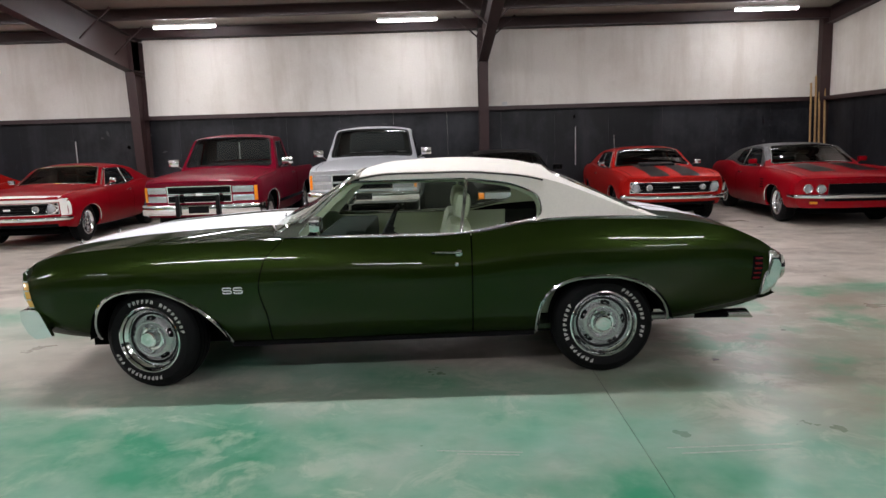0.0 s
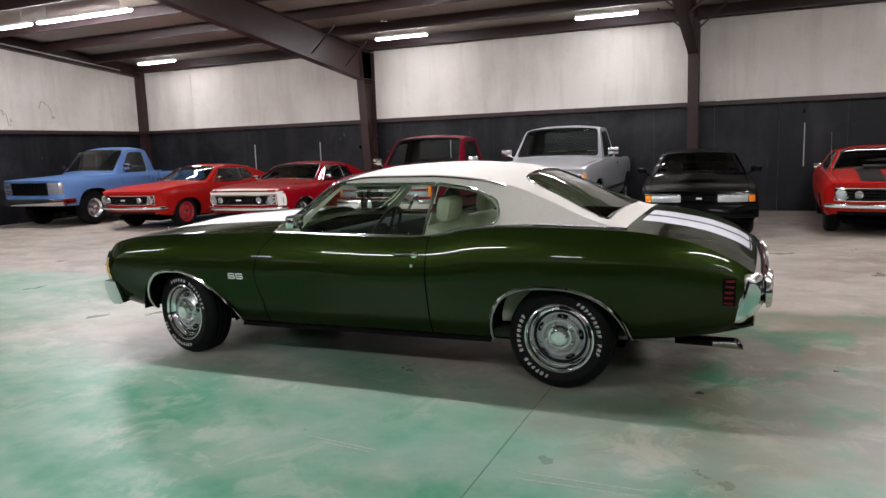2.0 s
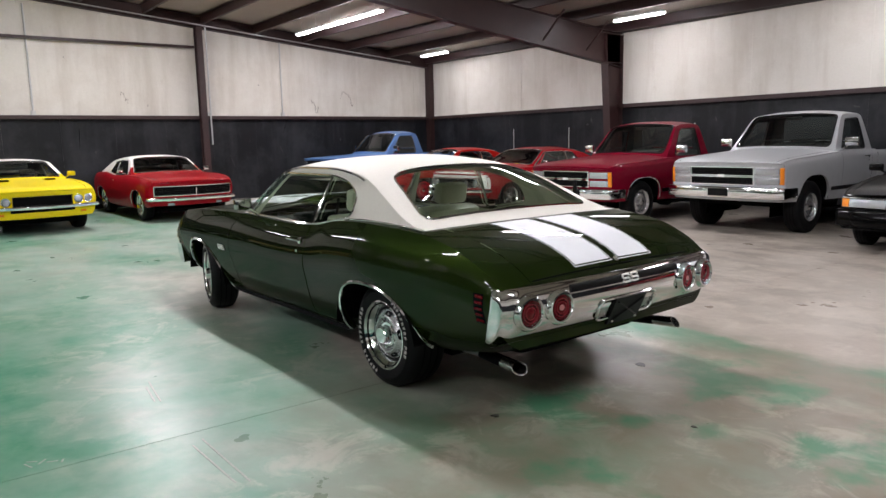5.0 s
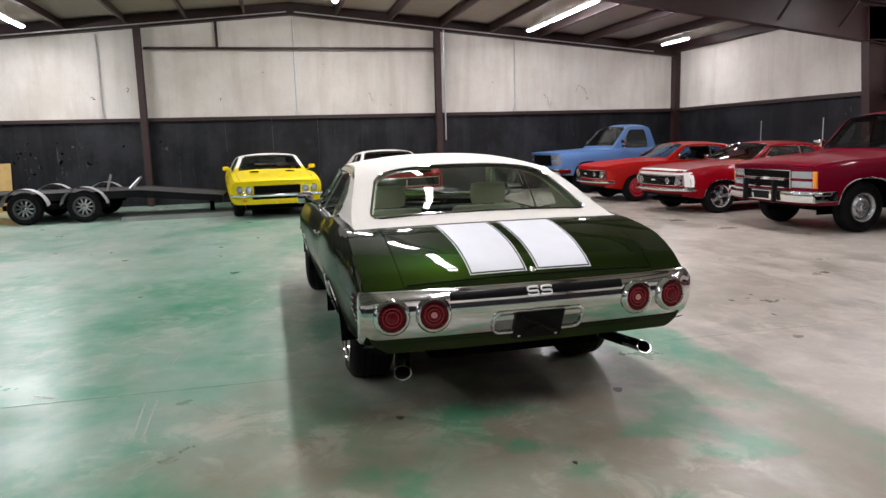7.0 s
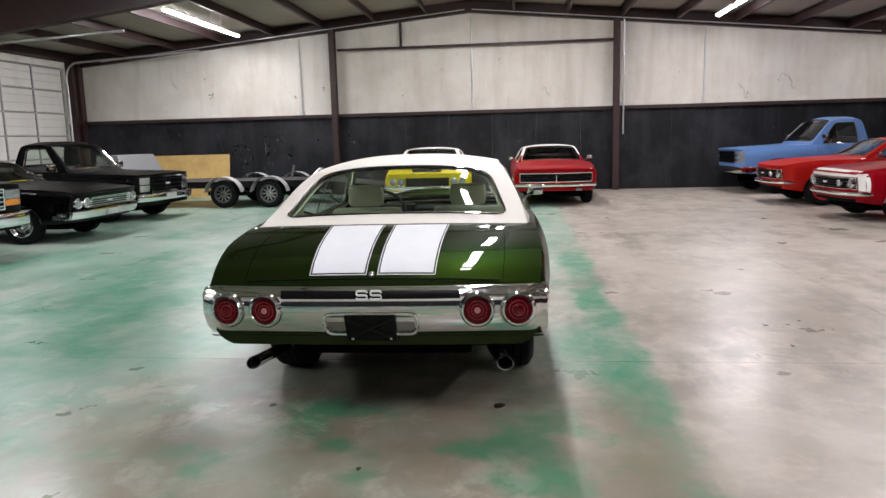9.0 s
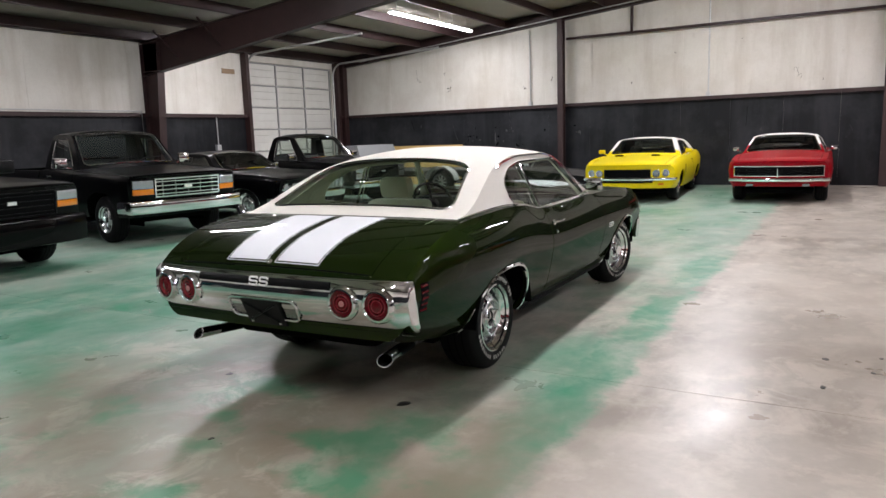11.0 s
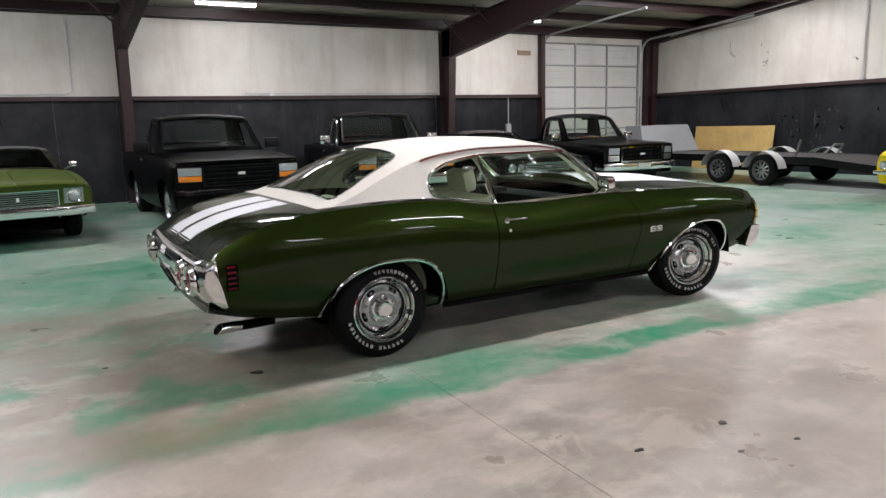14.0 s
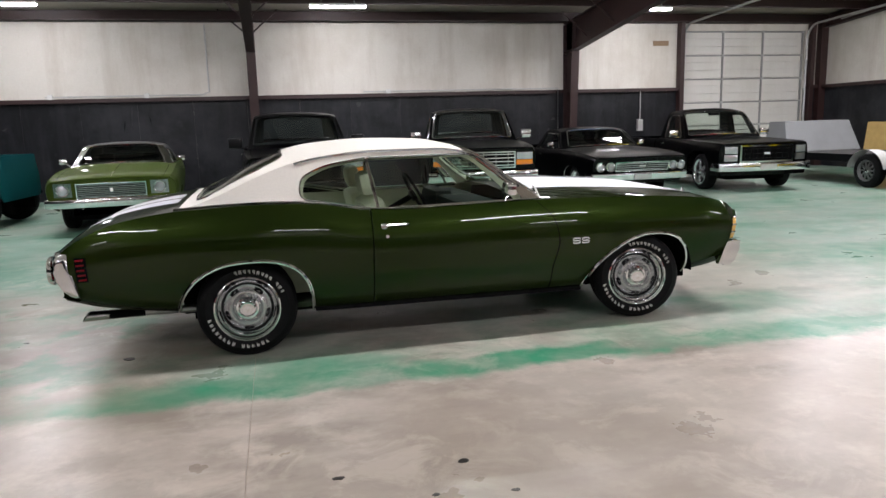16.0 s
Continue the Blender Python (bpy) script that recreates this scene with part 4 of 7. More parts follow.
    lane = math_("MULTIPLY", math_("MULTIPLY", ramp(y, -0.7, -1.7), ramp(y, -5.6, -3.6)), ramp(x, -4.6, -2.6))
    fresh = math_("MAXIMUM", fresh, math_("MULTIPLY", lane, ramp(noise(0.75, 5, 0.54, shift=53.0), 0.33, 0.55)))
    band = math_("MULTIPLY", math_("MULTIPLY", zone, ramp(wob, 1.22, 1.34)), ramp(noise(0.9, 6, 0.6, shift=31.0), 0.36, 0.50))
    band = math_("MULTIPLY", band, ramp(x, -5.0, -2.6))
    fresh = math_("MAXIMUM", fresh, band)
    worn = ramp(noise(3.2, 6, 0.6, shift=9.0), 0.28, 0.62, 0.45, 1.0)
    c = mix(math_("MULTIPLY", fresh, worn), c, (0.028, 0.215, 0.115))
    c = mix(math_("MULTIPLY", math_("MULTIPLY", pool(3.2, 0.0, 1.3, 2.3), ramp(noise(2.1, 6, 0.58, shift=29.0), 0.25, 0.6, 0.4, 1.0)), 0.85), c, (0.20, 0.16, 0.115))
    c = mix(math_("MULTIPLY", math_("MULTIPLY", pool(3.3, 0.0, 1.0, 2.1), ramp(noise(1.7, 6, 0.58, shift=37.0), 0.50, 0.62)), 0.8), c, (0.03, 0.20, 0.10))
    fine = ramp(noise(3.1, 10, 0.68, shift=101.0, dist=0.6), 0.50, 0.60)
    c = mix(math_("MULTIPLY", fine, math_("MULTIPLY", ramp(noise(0.7, 3, 0.5, shift=111.0), 0.40, 0.60), 0.30)), c, (0.62, 0.55, 0.47))
    L(c, b.inputs["Base Color"])
    L(ramp(noise(1.6, 5, 0.6, shift=13.0), 0.2, 0.8, 0.22, 0.46), b.inputs["Roughness"])
    b.inputs["Specular IOR Level"].default_value = 0.5
    return m


def streaked(name, col, rough, streak, amount, dirt, dirt_amount, coarse=0.5):
    """Wall paint with runs down the wall and broad stains."""
    m = mat(name, col, rough, grain=0.12, grain_scale=25)
    nt = m.node_tree
    L, N = nt.links.new, nt.nodes.new
    b = nt.nodes["Principled BSDF"]
    src = b.inputs["Base Color"].links[0].from_socket
    geo = N("ShaderNodeNewGeometry")
    for scale, stretch, lo, hi, amt, c2 in ((2.2, (1, 1, 0.12), 0.47, 0.72, amount, streak), (coarse, (1, 1, 1), 0.46, 0.66, dirt_amount, dirt), (5.0, (1, 1, 0.6), 0.60, 0.74, dirt_amount * 0.7, dirt)):
        mp, n, r, x = N("ShaderNodeMapping"), N("ShaderNodeTexNoise"), N("ShaderNodeMapRange"), N("ShaderNodeMix")
        mp.inputs["Scale"].default_value = stretch
        L(geo.outputs["Position"], mp.inputs["Vector"])
        n.inputs["Scale"].default_value, n.inputs["Detail"].default_value, n.inputs["Roughness"].default_value = scale, 8, 0.65
        L(mp.outputs[0], n.inputs["Vector"])
        for k, v in ((1, lo), (2, hi), (4, amt)):
            r.inputs[k].default_value = v
        L(n.outputs[0], r.inputs[0])
        x.data_type = "RGBA"
        L(r.outputs[0], x.inputs[0])
        L(src, x.inputs[6])
        x.inputs[7].default_value = (*c2, 1)
        src = x.outputs[2]
    L(src, b.inputs["Base Color"])
    bp, n = N("ShaderNodeBump"), N("ShaderNodeTexNoise")
    n.inputs["Scale"].default_value, n.inputs["Detail"].default_value = 2.5, 5
    L(geo.outputs["Position"], n.inputs["Vector"])
    bp.inputs["Strength"].default_value, bp.inputs["Distance"].default_value = 0.35, 0.03
    L(n.outputs[0], bp.inputs["Height"])
    L(bp.outputs[0], b.inputs["Normal"])
    return m


M_FLOOR = floor_material()
M_WHITEWALL = streaked("white_wall_lining", (0.70, 0.665, 0.605), 0.6, (0.43, 0.375, 0.305), 0.5, (0.46, 0.405, 0.335), 0.42)
M_BLACKWALL = streaked("black_painted_panel", (0.0095, 0.0098, 0.0118), 0.42, (0.036, 0.037, 0.042), 0.55, (0.041, 0.043, 0.049), 0.55, 0.8)
M_BLACKWALL.node_tree.nodes["Principled BSDF"].inputs["Specular IOR Level"].default_value = 0.22
M_OXIDE = mat("red_oxide_steel", (0.036, 0.0150, 0.0140), 0.5, grain=0.5, grain_scale=6, stain=0.4, stain_scale=2.5)
M_LINING = streaked("roof_insulation", (0.37, 0.335, 0.285), 0.8, (0.45, 0.4, 0.33), 0.3, (0.4, 0.35, 0.28), 0.35)
M_TUBE = emit_mat("long_lamp_diffuser", (0.97, 0.945, 1.0), 50.0)
# south lamps get extra strength to brighten that side of the hall
M_TUBE_SLONG = emit_mat("bright_long_diffuser", (0.97, 0.945, 1.0), 66.0)
M_TUBE_SHORT = emit_mat("short_lamp_diffuser", (0.97, 0.945, 1.0), 26.0)
M_TUBE_SOUTH = emit_mat("south_lamp_diffuser", (0.97, 0.945, 1.0), 39.0)
M_FIXTURE = mat("white_enamel", (0.7, 0.7, 0.68), 0.4, grain=0.1)
M_DOORWHITE = streaked("white_sectional_door", (0.72, 0.70, 0.66), 0.5, (0.52, 0.49, 0.43), 0.35, (0.5, 0.46, 0.4), 0.3)
M_GALV = mat("galvanised_conduit", (0.55, 0.55, 0.54), 0.4, 0.6, grain=0.3, grain_scale=20)
M_WOODPOLE = mat("raw_timber", (0.42, 0.26, 0.11), 0.7, grain=0.5, grain_scale=15)
M_JOINT = mat("joint_filler", (0.46, 0.38, 0.31), 0.8, grain=0.5, grain_scale=8)
M_SPOT = mat("oil_spot", (0.02, 0.018, 0.016), 0.3, grain=0.4)
M_SCUFF = mat("white_scuff", (0.40, 0.43, 0.38), 0.7, grain=0.6, grain_scale=50)


def structure(name, geo, material, label, category, smooth=0, parent=None):
    return tagged(part(name, geo, material, parent, "", smooth), label, category, kind="structure")


GIRT = 2.22
floor = structure("floor", box(X0 - 0.3, X1 + 0.3, Y0 - 0.3, Y1 + 0.3, -0.25, -0.008), M_JOINT, "worn concrete floor, half of it painted green, with saw-cut joints", "floor")
xj, yj = [X0 - 0.3, -6.32, 1.375, X1 + 0.3], [Y0 - 0.3, -4.2, 3.72, Y1 + 0.3]
for i in range(3):
    for j in range(3):
        part("slab", box(xj[i] + 0.002, xj[i + 1] - 0.002, yj[j] + 0.002, yj[j + 1] - 0.002, -0.008, 0.0), M_FLOOR, floor, smooth=0)

WALLS = dict(wall_north=(X0, X1, Y1, Y1 + 0.2), wall_south=(X0, X1, Y0 - 0.2, Y0), wall_west=(X0 - 0.2, X0, Y0, Y1), wall_east=(X1, X1 + 0.2, Y0, Y1))
DOOR = (-13.42, -9.66, 3.74)
for nm, (ax, bx, ay, by) in WALLS.items():
    if nm == "wall_south":
        geo = join(box(ax, DOOR[0], ay, by, 0, 6), box(DOOR[1], bx, ay, by, 0, 6), box(DOOR[0], DOOR[1], ay, by, DOOR[2], 6))
    else:
        geo = box(ax, bx, ay, by, 0, 6)
    wall = structure(nm, geo, M_WHITEWALL, "white insulation-lined metal wall with brown runs and scuffs", "wall")
    along_x = nm in ("wall_north", "wall_south")
    a, b = (ax, bx) if along_x else (ay, by)
    inner = {"wall_north": Y1, "wall_south": Y0, "wall_west": X0, "wall_east": X1}[nm]
    inn = -1 if nm in ("wall_north", "wall_east") else 1
    n = round((b - a) / 1.22)
    for k in range(n):
        p, q = a + (b - a) * k / n + 0.0008, a + (b - a) * (k + 1) / n - 0.0008
        if nm == "wall_south" and p < DOOR[1] and q > DOOR[0]:
            if q > DOOR[1] + 0.15:
                p = DOOR[1] + 0.02
            elif p < DOOR[0] - 0.15:
                q = DOOR[0] - 0.02
            else:
                continue
        d = 0.012 + 0.004 * random.random()
        lo, hi = sorted((inner, inner + inn * d))
        part("wainscot_panel", box(p, q, lo, hi, 0.0, GIRT - 0.04) if along_x else box(lo, hi, p, q, 0.0, GIRT - 0.04), M_BLACKWALL, wall, "scuffed black painted board", smooth=0)
    # seams of the white lining
    k = a + 1.9
    while k < b - 0.6:
        lo, hi = sorted((inner, inner + inn * 0.006))
        if not (nm == "wall_south" and DOOR[0] - 0.1 < k < DOOR[1] + 0.1):
            part("lining_seam", box(k - 0.012, k + 0.012, lo, hi, GIRT, 4.3) if along_x else box(lo, hi, k - 0.012, k + 0.012, GIRT, 4.3), M_WHITEWALL, wall, smooth=0)
        k += 1.93 + 0.5 * random.random()
    # the girt, a channel on top of the wainscot
    lo, hi = sorted((inner + inn * 0.001, inner + inn * 0.13))
    spans = [(a, b)] if nm != "wall_south" else [(a, DOOR[0] - 0.05), (DOOR[1] + 0.05, b)]
    for p, q in spans:
        for z0, z1, d0, d1 in ((GIRT + 0.03, GIRT + 0.038, 0.001, 0.13), (GIRT - 0.05, GIRT + 0.03, 0.122, 0.13)):
            lo, hi = sorted((inner + inn * d0, inner + inn * d1))
            part("girt", box(p, q, lo, hi, z0, z1) if along_x else box(lo, hi, p, q, z0, z1), M_OXIDE, wall, "dark red oxide steel channel", smooth=0)


def i_beam(a, b, depth_a, depth_b, flange, t=0.012, side=(0, 0, 1)):
    """A tapered I-section from a to b: its outer flange runs a to b, depth goes along side."""
    a, b, s_ = Vector(a), Vector(b), Vector(side).normalized()
    d = (b - a).normalized()
    w = d.cross(s_).normalized()
    quad = [(0, 1, 2, 3), (7, 6, 5, 4), (0, 4, 5, 1), (1, 5, 6, 2), (2, 6, 7, 3), (3, 7, 4, 0)]
    out = []
    for off0, off1, hw in ((0, 0, flange / 2), (depth_a - t, depth_b - t, flange / 2)):
        out.append(([tuple(p + s_ * (o + k) + w * q) for p, o in ((a, off0), (b, off1)) for k, q in ((0, -hw), (0, hw), (t, hw), (t, -hw))], quad))
    out.append(([tuple(p + s_ * k + w * q) for p, dp in ((a, depth_a), (b, depth_b)) for k, q in ((t, -t / 2), (t, t / 2), (dp - t, t / 2), (dp - t, -t / 2))], quad))
    return join(*out)


for fx, turn in ((-6.3, 0), (1.44, 0.6)):
    fr = thing("portal_frame", pose(fx, 0, 0, 0, 0, turn), "dark red oxide tapered steel portal frame across the hall", "steel frame", "portal frames")
    fr["kind"] = "structure"
    for sgn, y in ((1, Y0 + 0.02), (-1, Y1 - 0.02)):
        part("column", i_beam((0, y, 0), (0, y, EAVE - 0.25), 0.32, 0.62, 0.2, side=(0, sgn, 0)), M_OXIDE, fr, smooth=0)
        part("base_plate", box(-0.16, 0.16, min(y, y + sgn * .4), max(y, y + sgn * .4), 0.0, 0.02), M_OXIDE, fr, smooth=0)
        e, r = (0, y, EAVE - 0.22), (0, RIDGE_Y, roof_z(RIDGE_Y) - 0.22)
        part("rafter", i_beam(e, r, 0.78, 0.42, 0.2, side=(0, 0, -1)), M_OXIDE, fr, smooth=0)
        yk = y + sgn * 0.62
        part("knee_stiffener", box(-0.1, 0.1, min(yk, yk - sgn * .6), max(yk, yk - sgn * .6), EAVE - 0.9, EAVE - 0.888), M_OXIDE, fr, smooth=0)
        for dy in (1.2, 2.6):
            zz = roof_z(y + sgn * dy) - 0.22
            for sx in (-1, 1):
                part("flange_brace", tube([(0, y + sgn * dy, zz - 0.55), (sx * 0.62, y + sgn * dy, zz - 0.0)], 0.022, 4), M_OXIDE, fr, smooth=0)

# end walls: posts, sloping end beams, upper girt
for nm, xw, inn in (("west", X0, 1), ("east", X1, -1)):
    for y in (-4.3, 3.43):
        top_z = roof_z(y) - 0.24
        structure("end_post", i_beam((xw + inn * 0.135, y, 0), (xw + inn * 0.135, y, top_z), 0.2, 0.2, 0.16, side=(inn, 0, 0)), M_OXIDE, "dark red oxide steel end-wall post", "steel post")
    for y in (Y0, Y1):
        s_ = 1 if y == Y0 else -1
        structure("corner_post", box(min(xw, xw + inn * 0.22), max(xw, xw + inn * 0.22), min(y + s_ * 0.02, y + s_ * 0.2), max(y + s_ * 0.02, y + s_ * 0.2), 0, EAVE - 0.2), M_OXIDE, "dark red oxide steel corner post", "steel post")
        a_, b_ = (xw + inn * 0.1, y, roof_z(y) - 0.02), (xw + inn * 0.1, RIDGE_Y, roof_z(RIDGE_Y) - 0.02)
        structure("end_rafter", i_beam(a_, b_, 0.32, 0.32, 0.18, side=(0, 0, -1)), M_OXIDE, "dark red oxide sloping end-wall beam", "steel beam")
    structure("upper_girt", join(box(min(xw, xw + inn * .12), max(xw, xw + inn * .12), -4.2, 3.35, 4.03, 4.04), box(min(xw + inn * .112, xw + inn * .12), max(xw + inn * .112, xw + inn * .12), -4.2, 3.35, 3.97, 4.04)), M_OXIDE, "dark steel girt high on the end wall", "girt")
    structure("girt_hanger", box(min(xw + inn * .02, xw + inn * .1), max(xw + inn * .02, xw + inn * .1), -2.43, -2.37, 4.04, roof_z(-2.4) - .3), M_OXIDE, "short dark steel hanger above the end girt", "steel post")

# roof
structure("ceiling", ([(X0 - .2, Y0 - .2, roof_z(Y0)), (X1 + .2, Y0 - .2, roof_z(Y0)), (X1 + .2, RIDGE_Y, roof_z(RIDGE_Y)), (X0 - .2, RIDGE_Y, roof_z(RIDGE_Y)), (X1 + .2, Y1 + .2, roof_z(Y1)), (X0 - .2, Y1 + .2, roof_z(Y1)),
                       (X0 - .2, Y0 - .2, 6.2), (X1 + .2, Y0 - .2, 6.2), (X1 + .2, Y1 + .2, 6.2), (X0 - .2, Y1 + .2, 6.2)],
                      [(3, 2, 1, 0), (5, 4, 2, 3), (6, 7, 8, 9), (0, 1, 7, 6), (4, 5, 9, 8)]), M_LINING, "pale stained roof insulation between dark steel purlins", "ceiling")
for k in range(1, 9):
    for y in (RIDGE_Y + k * (Y1 - RIDGE_Y) / 8 - 0.25, RIDGE_Y - k * (RIDGE_Y - Y0) / 8 + 0.25):
        z = roof_z(y)
        prof = [(-0.065, -0.004), (-0.065, -0.012), (-0.004, -0.012), (-0.004, -0.215), (0.065, -0.215), (0.065, -0.207), (0.004, -0.207), (0.004, -0.004)]
        structure("purlin", ([(x_, y + p, z + q) for x_ in (X0, X1) for p, q in prof], [(7, 2, 1, 0), (6, 5, 4, 3), (7, 6, 3, 2), (8, 9, 10, 15), (11, 12, 13, 14), (10, 11, 14, 15)] + [(i, (i + 1) % 8, 8 + (i + 1) % 8, 8 + i) for i in range(8)]), M_OXIDE, "dark red oxide steel roof purlin", "purlin")
for y, s_ in ((Y0, 1), (Y1, -1)):
    structure("eave_strut", join(box(X0, X1, min(y, y + s_ * .16), max(y, y + s_ * .16), EAVE - 0.2, EAVE - 0.19), box(X0, X1, min(y + s_ * .15, y + s_ * .16), max(y + s_ * .15, y + s_ * .16), EAVE - 0.2, EAVE - 0.01)), M_OXIDE, "dark red oxide steel eave strut", "steel beam")


# lamps
def strip_lamp(x0, x1, y):
    z = roof_z(y) - 0.225
    ob = thing("strip_light", pose((x0 + x1) / 2, y, z), "lit white fluorescent strip light hung under the purlins, two of them added unseen", "ceiling light", "strip lights")
    h = (x1 - x0) / 2
    part("housing", box(-h, h, -0.07, 0.07, -0.05, 0, 0.008), M_FIXTURE, ob, smooth=0)
    bow = [(0.066 * math.cos(radians(k)), -0.050 - 0.036 * math.sin(radians(k))) for k in steps(0, 180, 10)]
    lens = grid(lambda x, k: (x, bow[k][0], bow[k][1]), [-h + 0.015, h - 0.015], list(range(11)))
    lens[1].extend([tuple(range(11)), tuple(range(11, 22))[::-1]])
    part("diffuser", lens, (M_TUBE if y > -5 else M_TUBE_SLONG) if h > 0.8 else (M_TUBE_SHORT if y > 0 else M_TUBE_SOUTH), ob)
    for xx in (-h + 0.25, h - 0.25):
        part("hanger", tube([(xx, 0, 0), (xx, 0, 0.24)], 0.006, 5), M_GALV, ob, smooth=0)


for y, spans in ((9.65, ((-12.56, -11.35), (-5.39, -4.14), (-0.85, 0.37), (6.4, 7.65))), (-10.28, ((-8.2, -6.95), (-0.94, 0.26), (5.5, 6.72))),
                 (5.74, ((-12.76, -11.46), (-11.2, -8.64), (-4.0, -1.6), (3.2, 5.6))), (-6.62, ((-12.88, -11.6), (-11.44, -8.9), (-4.0, -1.6), (3.2, 5.6))),
                 # out-of-view ridge row; the two western lamps are added to brighten that end
                 (0.5, ((-11.85, -9.45), (-9.3, -6.9), (-4.4, -2.0), (-0.8, 1.6), (4.4, 6.8)))):
    for a, b in spans:
        strip_lamp(a, b, y)

# the sectional door
dr = tagged(new("door_1"), "closed white sectional overhead door with ribbed panels", "garage door", kind="structure")
M_STILE = mat("grey_door_stile", (0.30, 0.30, 0.29), 0.5, 0.3, grain=0.3, grain_scale=15)
dw, rows = (DOOR[1] - DOOR[0]), 6
for r_ in range(rows):
    z0, z1 = DOOR[2] * r_ / rows, DOOR[2] * (r_ + 1) / rows
    h3 = (z1 - z0) / 3
    strips = [box(DOOR[0] + 0.01, DOOR[1] - 0.01, Y0 - 0.11, Y0 - 0.06, z0 + k * h3 + (0.010 if k == 0 else 0.011), z0 + (k + 1) * h3 - (0.010 if k == 2 else 0.011), 0.006) for k in range(3)]
    part("door_panel", join(*strips, box(DOOR[0] + 0.01, DOOR[1] - 0.01, Y0 - 0.115, Y0 - 0.09, z0 + 0.002, z1 - 0.002)), M_DOORWHITE, dr, smooth=0)
    part("strut", box(DOOR[0] + 0.01, DOOR[1] - 0.01, Y0 - 0.062, Y0 - 0.042, z1 - 0.045, z1 - 0.012), M_STILE, dr, smooth=0)
    for k in (0.0, 0.345, 0.68, 1.0):
        xx = DOOR[0] + 0.04 + (dw - 0.08) * k
        part("stile", box(xx - 0.024, xx + 0.024, Y0 - 0.065, Y0 - 0.035, z0 + 0.005, z1 - 0.005), M_STILE, dr, smooth=0)
        part("hinge", box(xx - 0.04, xx + 0.04, Y0 - 0.036, Y0 - 0.025, z1 - 0.05, z1 - 0.01), M_GALV, dr, smooth=0)
for xx in (DOOR[0] - 0.03, DOOR[1] + 0.03):
    arc = [(xx, Y0 + 0.06, z) for z in steps(0.02, 3.5, 6)] + [(xx, Y0 + 0.06 + 0.4 * (1 - math.cos(radians(a))), 3.5 + 0.4 * math.sin(radians(a))) for a in steps(15, 90, 5)] + [(xx, Y0 + 0.46 + d, 3.9 + 0.05 * d) for d in (0.8, 2.0, 3.6)]
    part("track", tube(arc, 0.03, 6), M_GALV, dr)
for x_ in (DOOR[0] - 0.14, DOOR[1] + 0.14):
    structure("door_jamb", box(x_ - 0.06, x_ + 0.06, Y0 + 0.001, Y0 + 0.2, 0, EAVE - 0.2), M_OXIDE, "dark red oxide steel jamb beside the overhead door", "steel post")

# conduits, boxes and marks on the walls
for y, z0, z1 in ((-0.45, GIRT + 0.05, 4.75), (-5.3, GIRT + 0.05, 4.35), (5.75, GIRT + 0.05, 4.35), (3.62, 1.5, 4.5)):
    structure("conduit", tube([(X0 + 0.05 + (0.2 if y == 3.62 else 0), y, z0), (X0 + 0.05 + (0.2 if y == 3.62 else 0), y, z1)], 0.02, 8), M_GALV, "thin grey vertical conduit on the wall", "conduit", 40)
    structure("junction_box", box(X0 + 0.02, X0 + 0.09, y - 0.05, y + 0.05, GIRT - 0.02 + 0.06, GIRT + 0.14, 0.006), M_GALV, "small grey electrical box on the girt", "junction box")
for s_ in (-1, 1):
    y_, e_ = RIDGE_Y, Y1 if s_ > 0 else Y0
    structure("conduit", tube([(X0 + 0.35, RIDGE_Y + s_ * 0.1, roof_z(RIDGE_Y) - 0.3), (X0 + 0.35, e_ - s_ * 1.0, roof_z(e_ - s_ * 1.0) - 0.3)], 0.014, 6), M_GALV, "thin grey conduit below the end beam", "conduit", 40)
structure("conduit", tube([(6.0, Y0 + 0.15, GIRT + 0.08), (2.7, Y0 + 0.15, GIRT + 0.08), (2.55, Y0 + 0.15, GIRT + 0.14), (2.55, Y0 + 0.15, 3.85)], 0.018, 8), M_GALV, "thin grey conduit along the girt", "conduit", 40)
structure("conduit", tube([(-1.0, Y0 + 0.15, GIRT + 0.08), (-6.0, Y0 + 0.15, GIRT + 0.08), (-6.0, Y0 + 0.15, 0.6)], 0.016, 8), M_GALV, "thin grey conduit along the girt", "conduit", 40)
for x_ in (5.9, 3.9, -1.6):
    structure("junction_box", box(x_ - 0.05, x_ + 0.05, Y0 + 0.13, Y0 + 0.2, GIRT + 0.03, GIRT + 0.13, 0.006), M_FIXTURE, "small pale electrical box on the girt", "junction box")
structure("junction_box", box(1.75, 1.86, Y1 - 0.2, Y1 - 0.13, GIRT + 0.03, GIRT + 0.12, 0.006), M_GALV, "small grey electrical box on the girt", "junction box")
structure("switch_box", box(-8.45, -8.3, Y0 + 0.015, Y0 + 0.1, 1.15, 1.45, 0.008), M_GALV, "grey electrical switch box on the black wall", "switch box")
structure("conduit", tube([(-8.38, Y0 + 0.06, 1.45), (-8.38, Y0 + 0.06, GIRT - .05)], 0.014, 6), M_GALV, "thin grey conduit above the switch box", "conduit", 40)
structure("wall_sign", box(-9.2, -8.75, Y0 + 0.002, Y0 + 0.02, 3.35, 3.48), mat("tan_board", (0.3, 0.2, 0.12), 0.7, grain=0.4), "small tan board on the white wall", "sign")
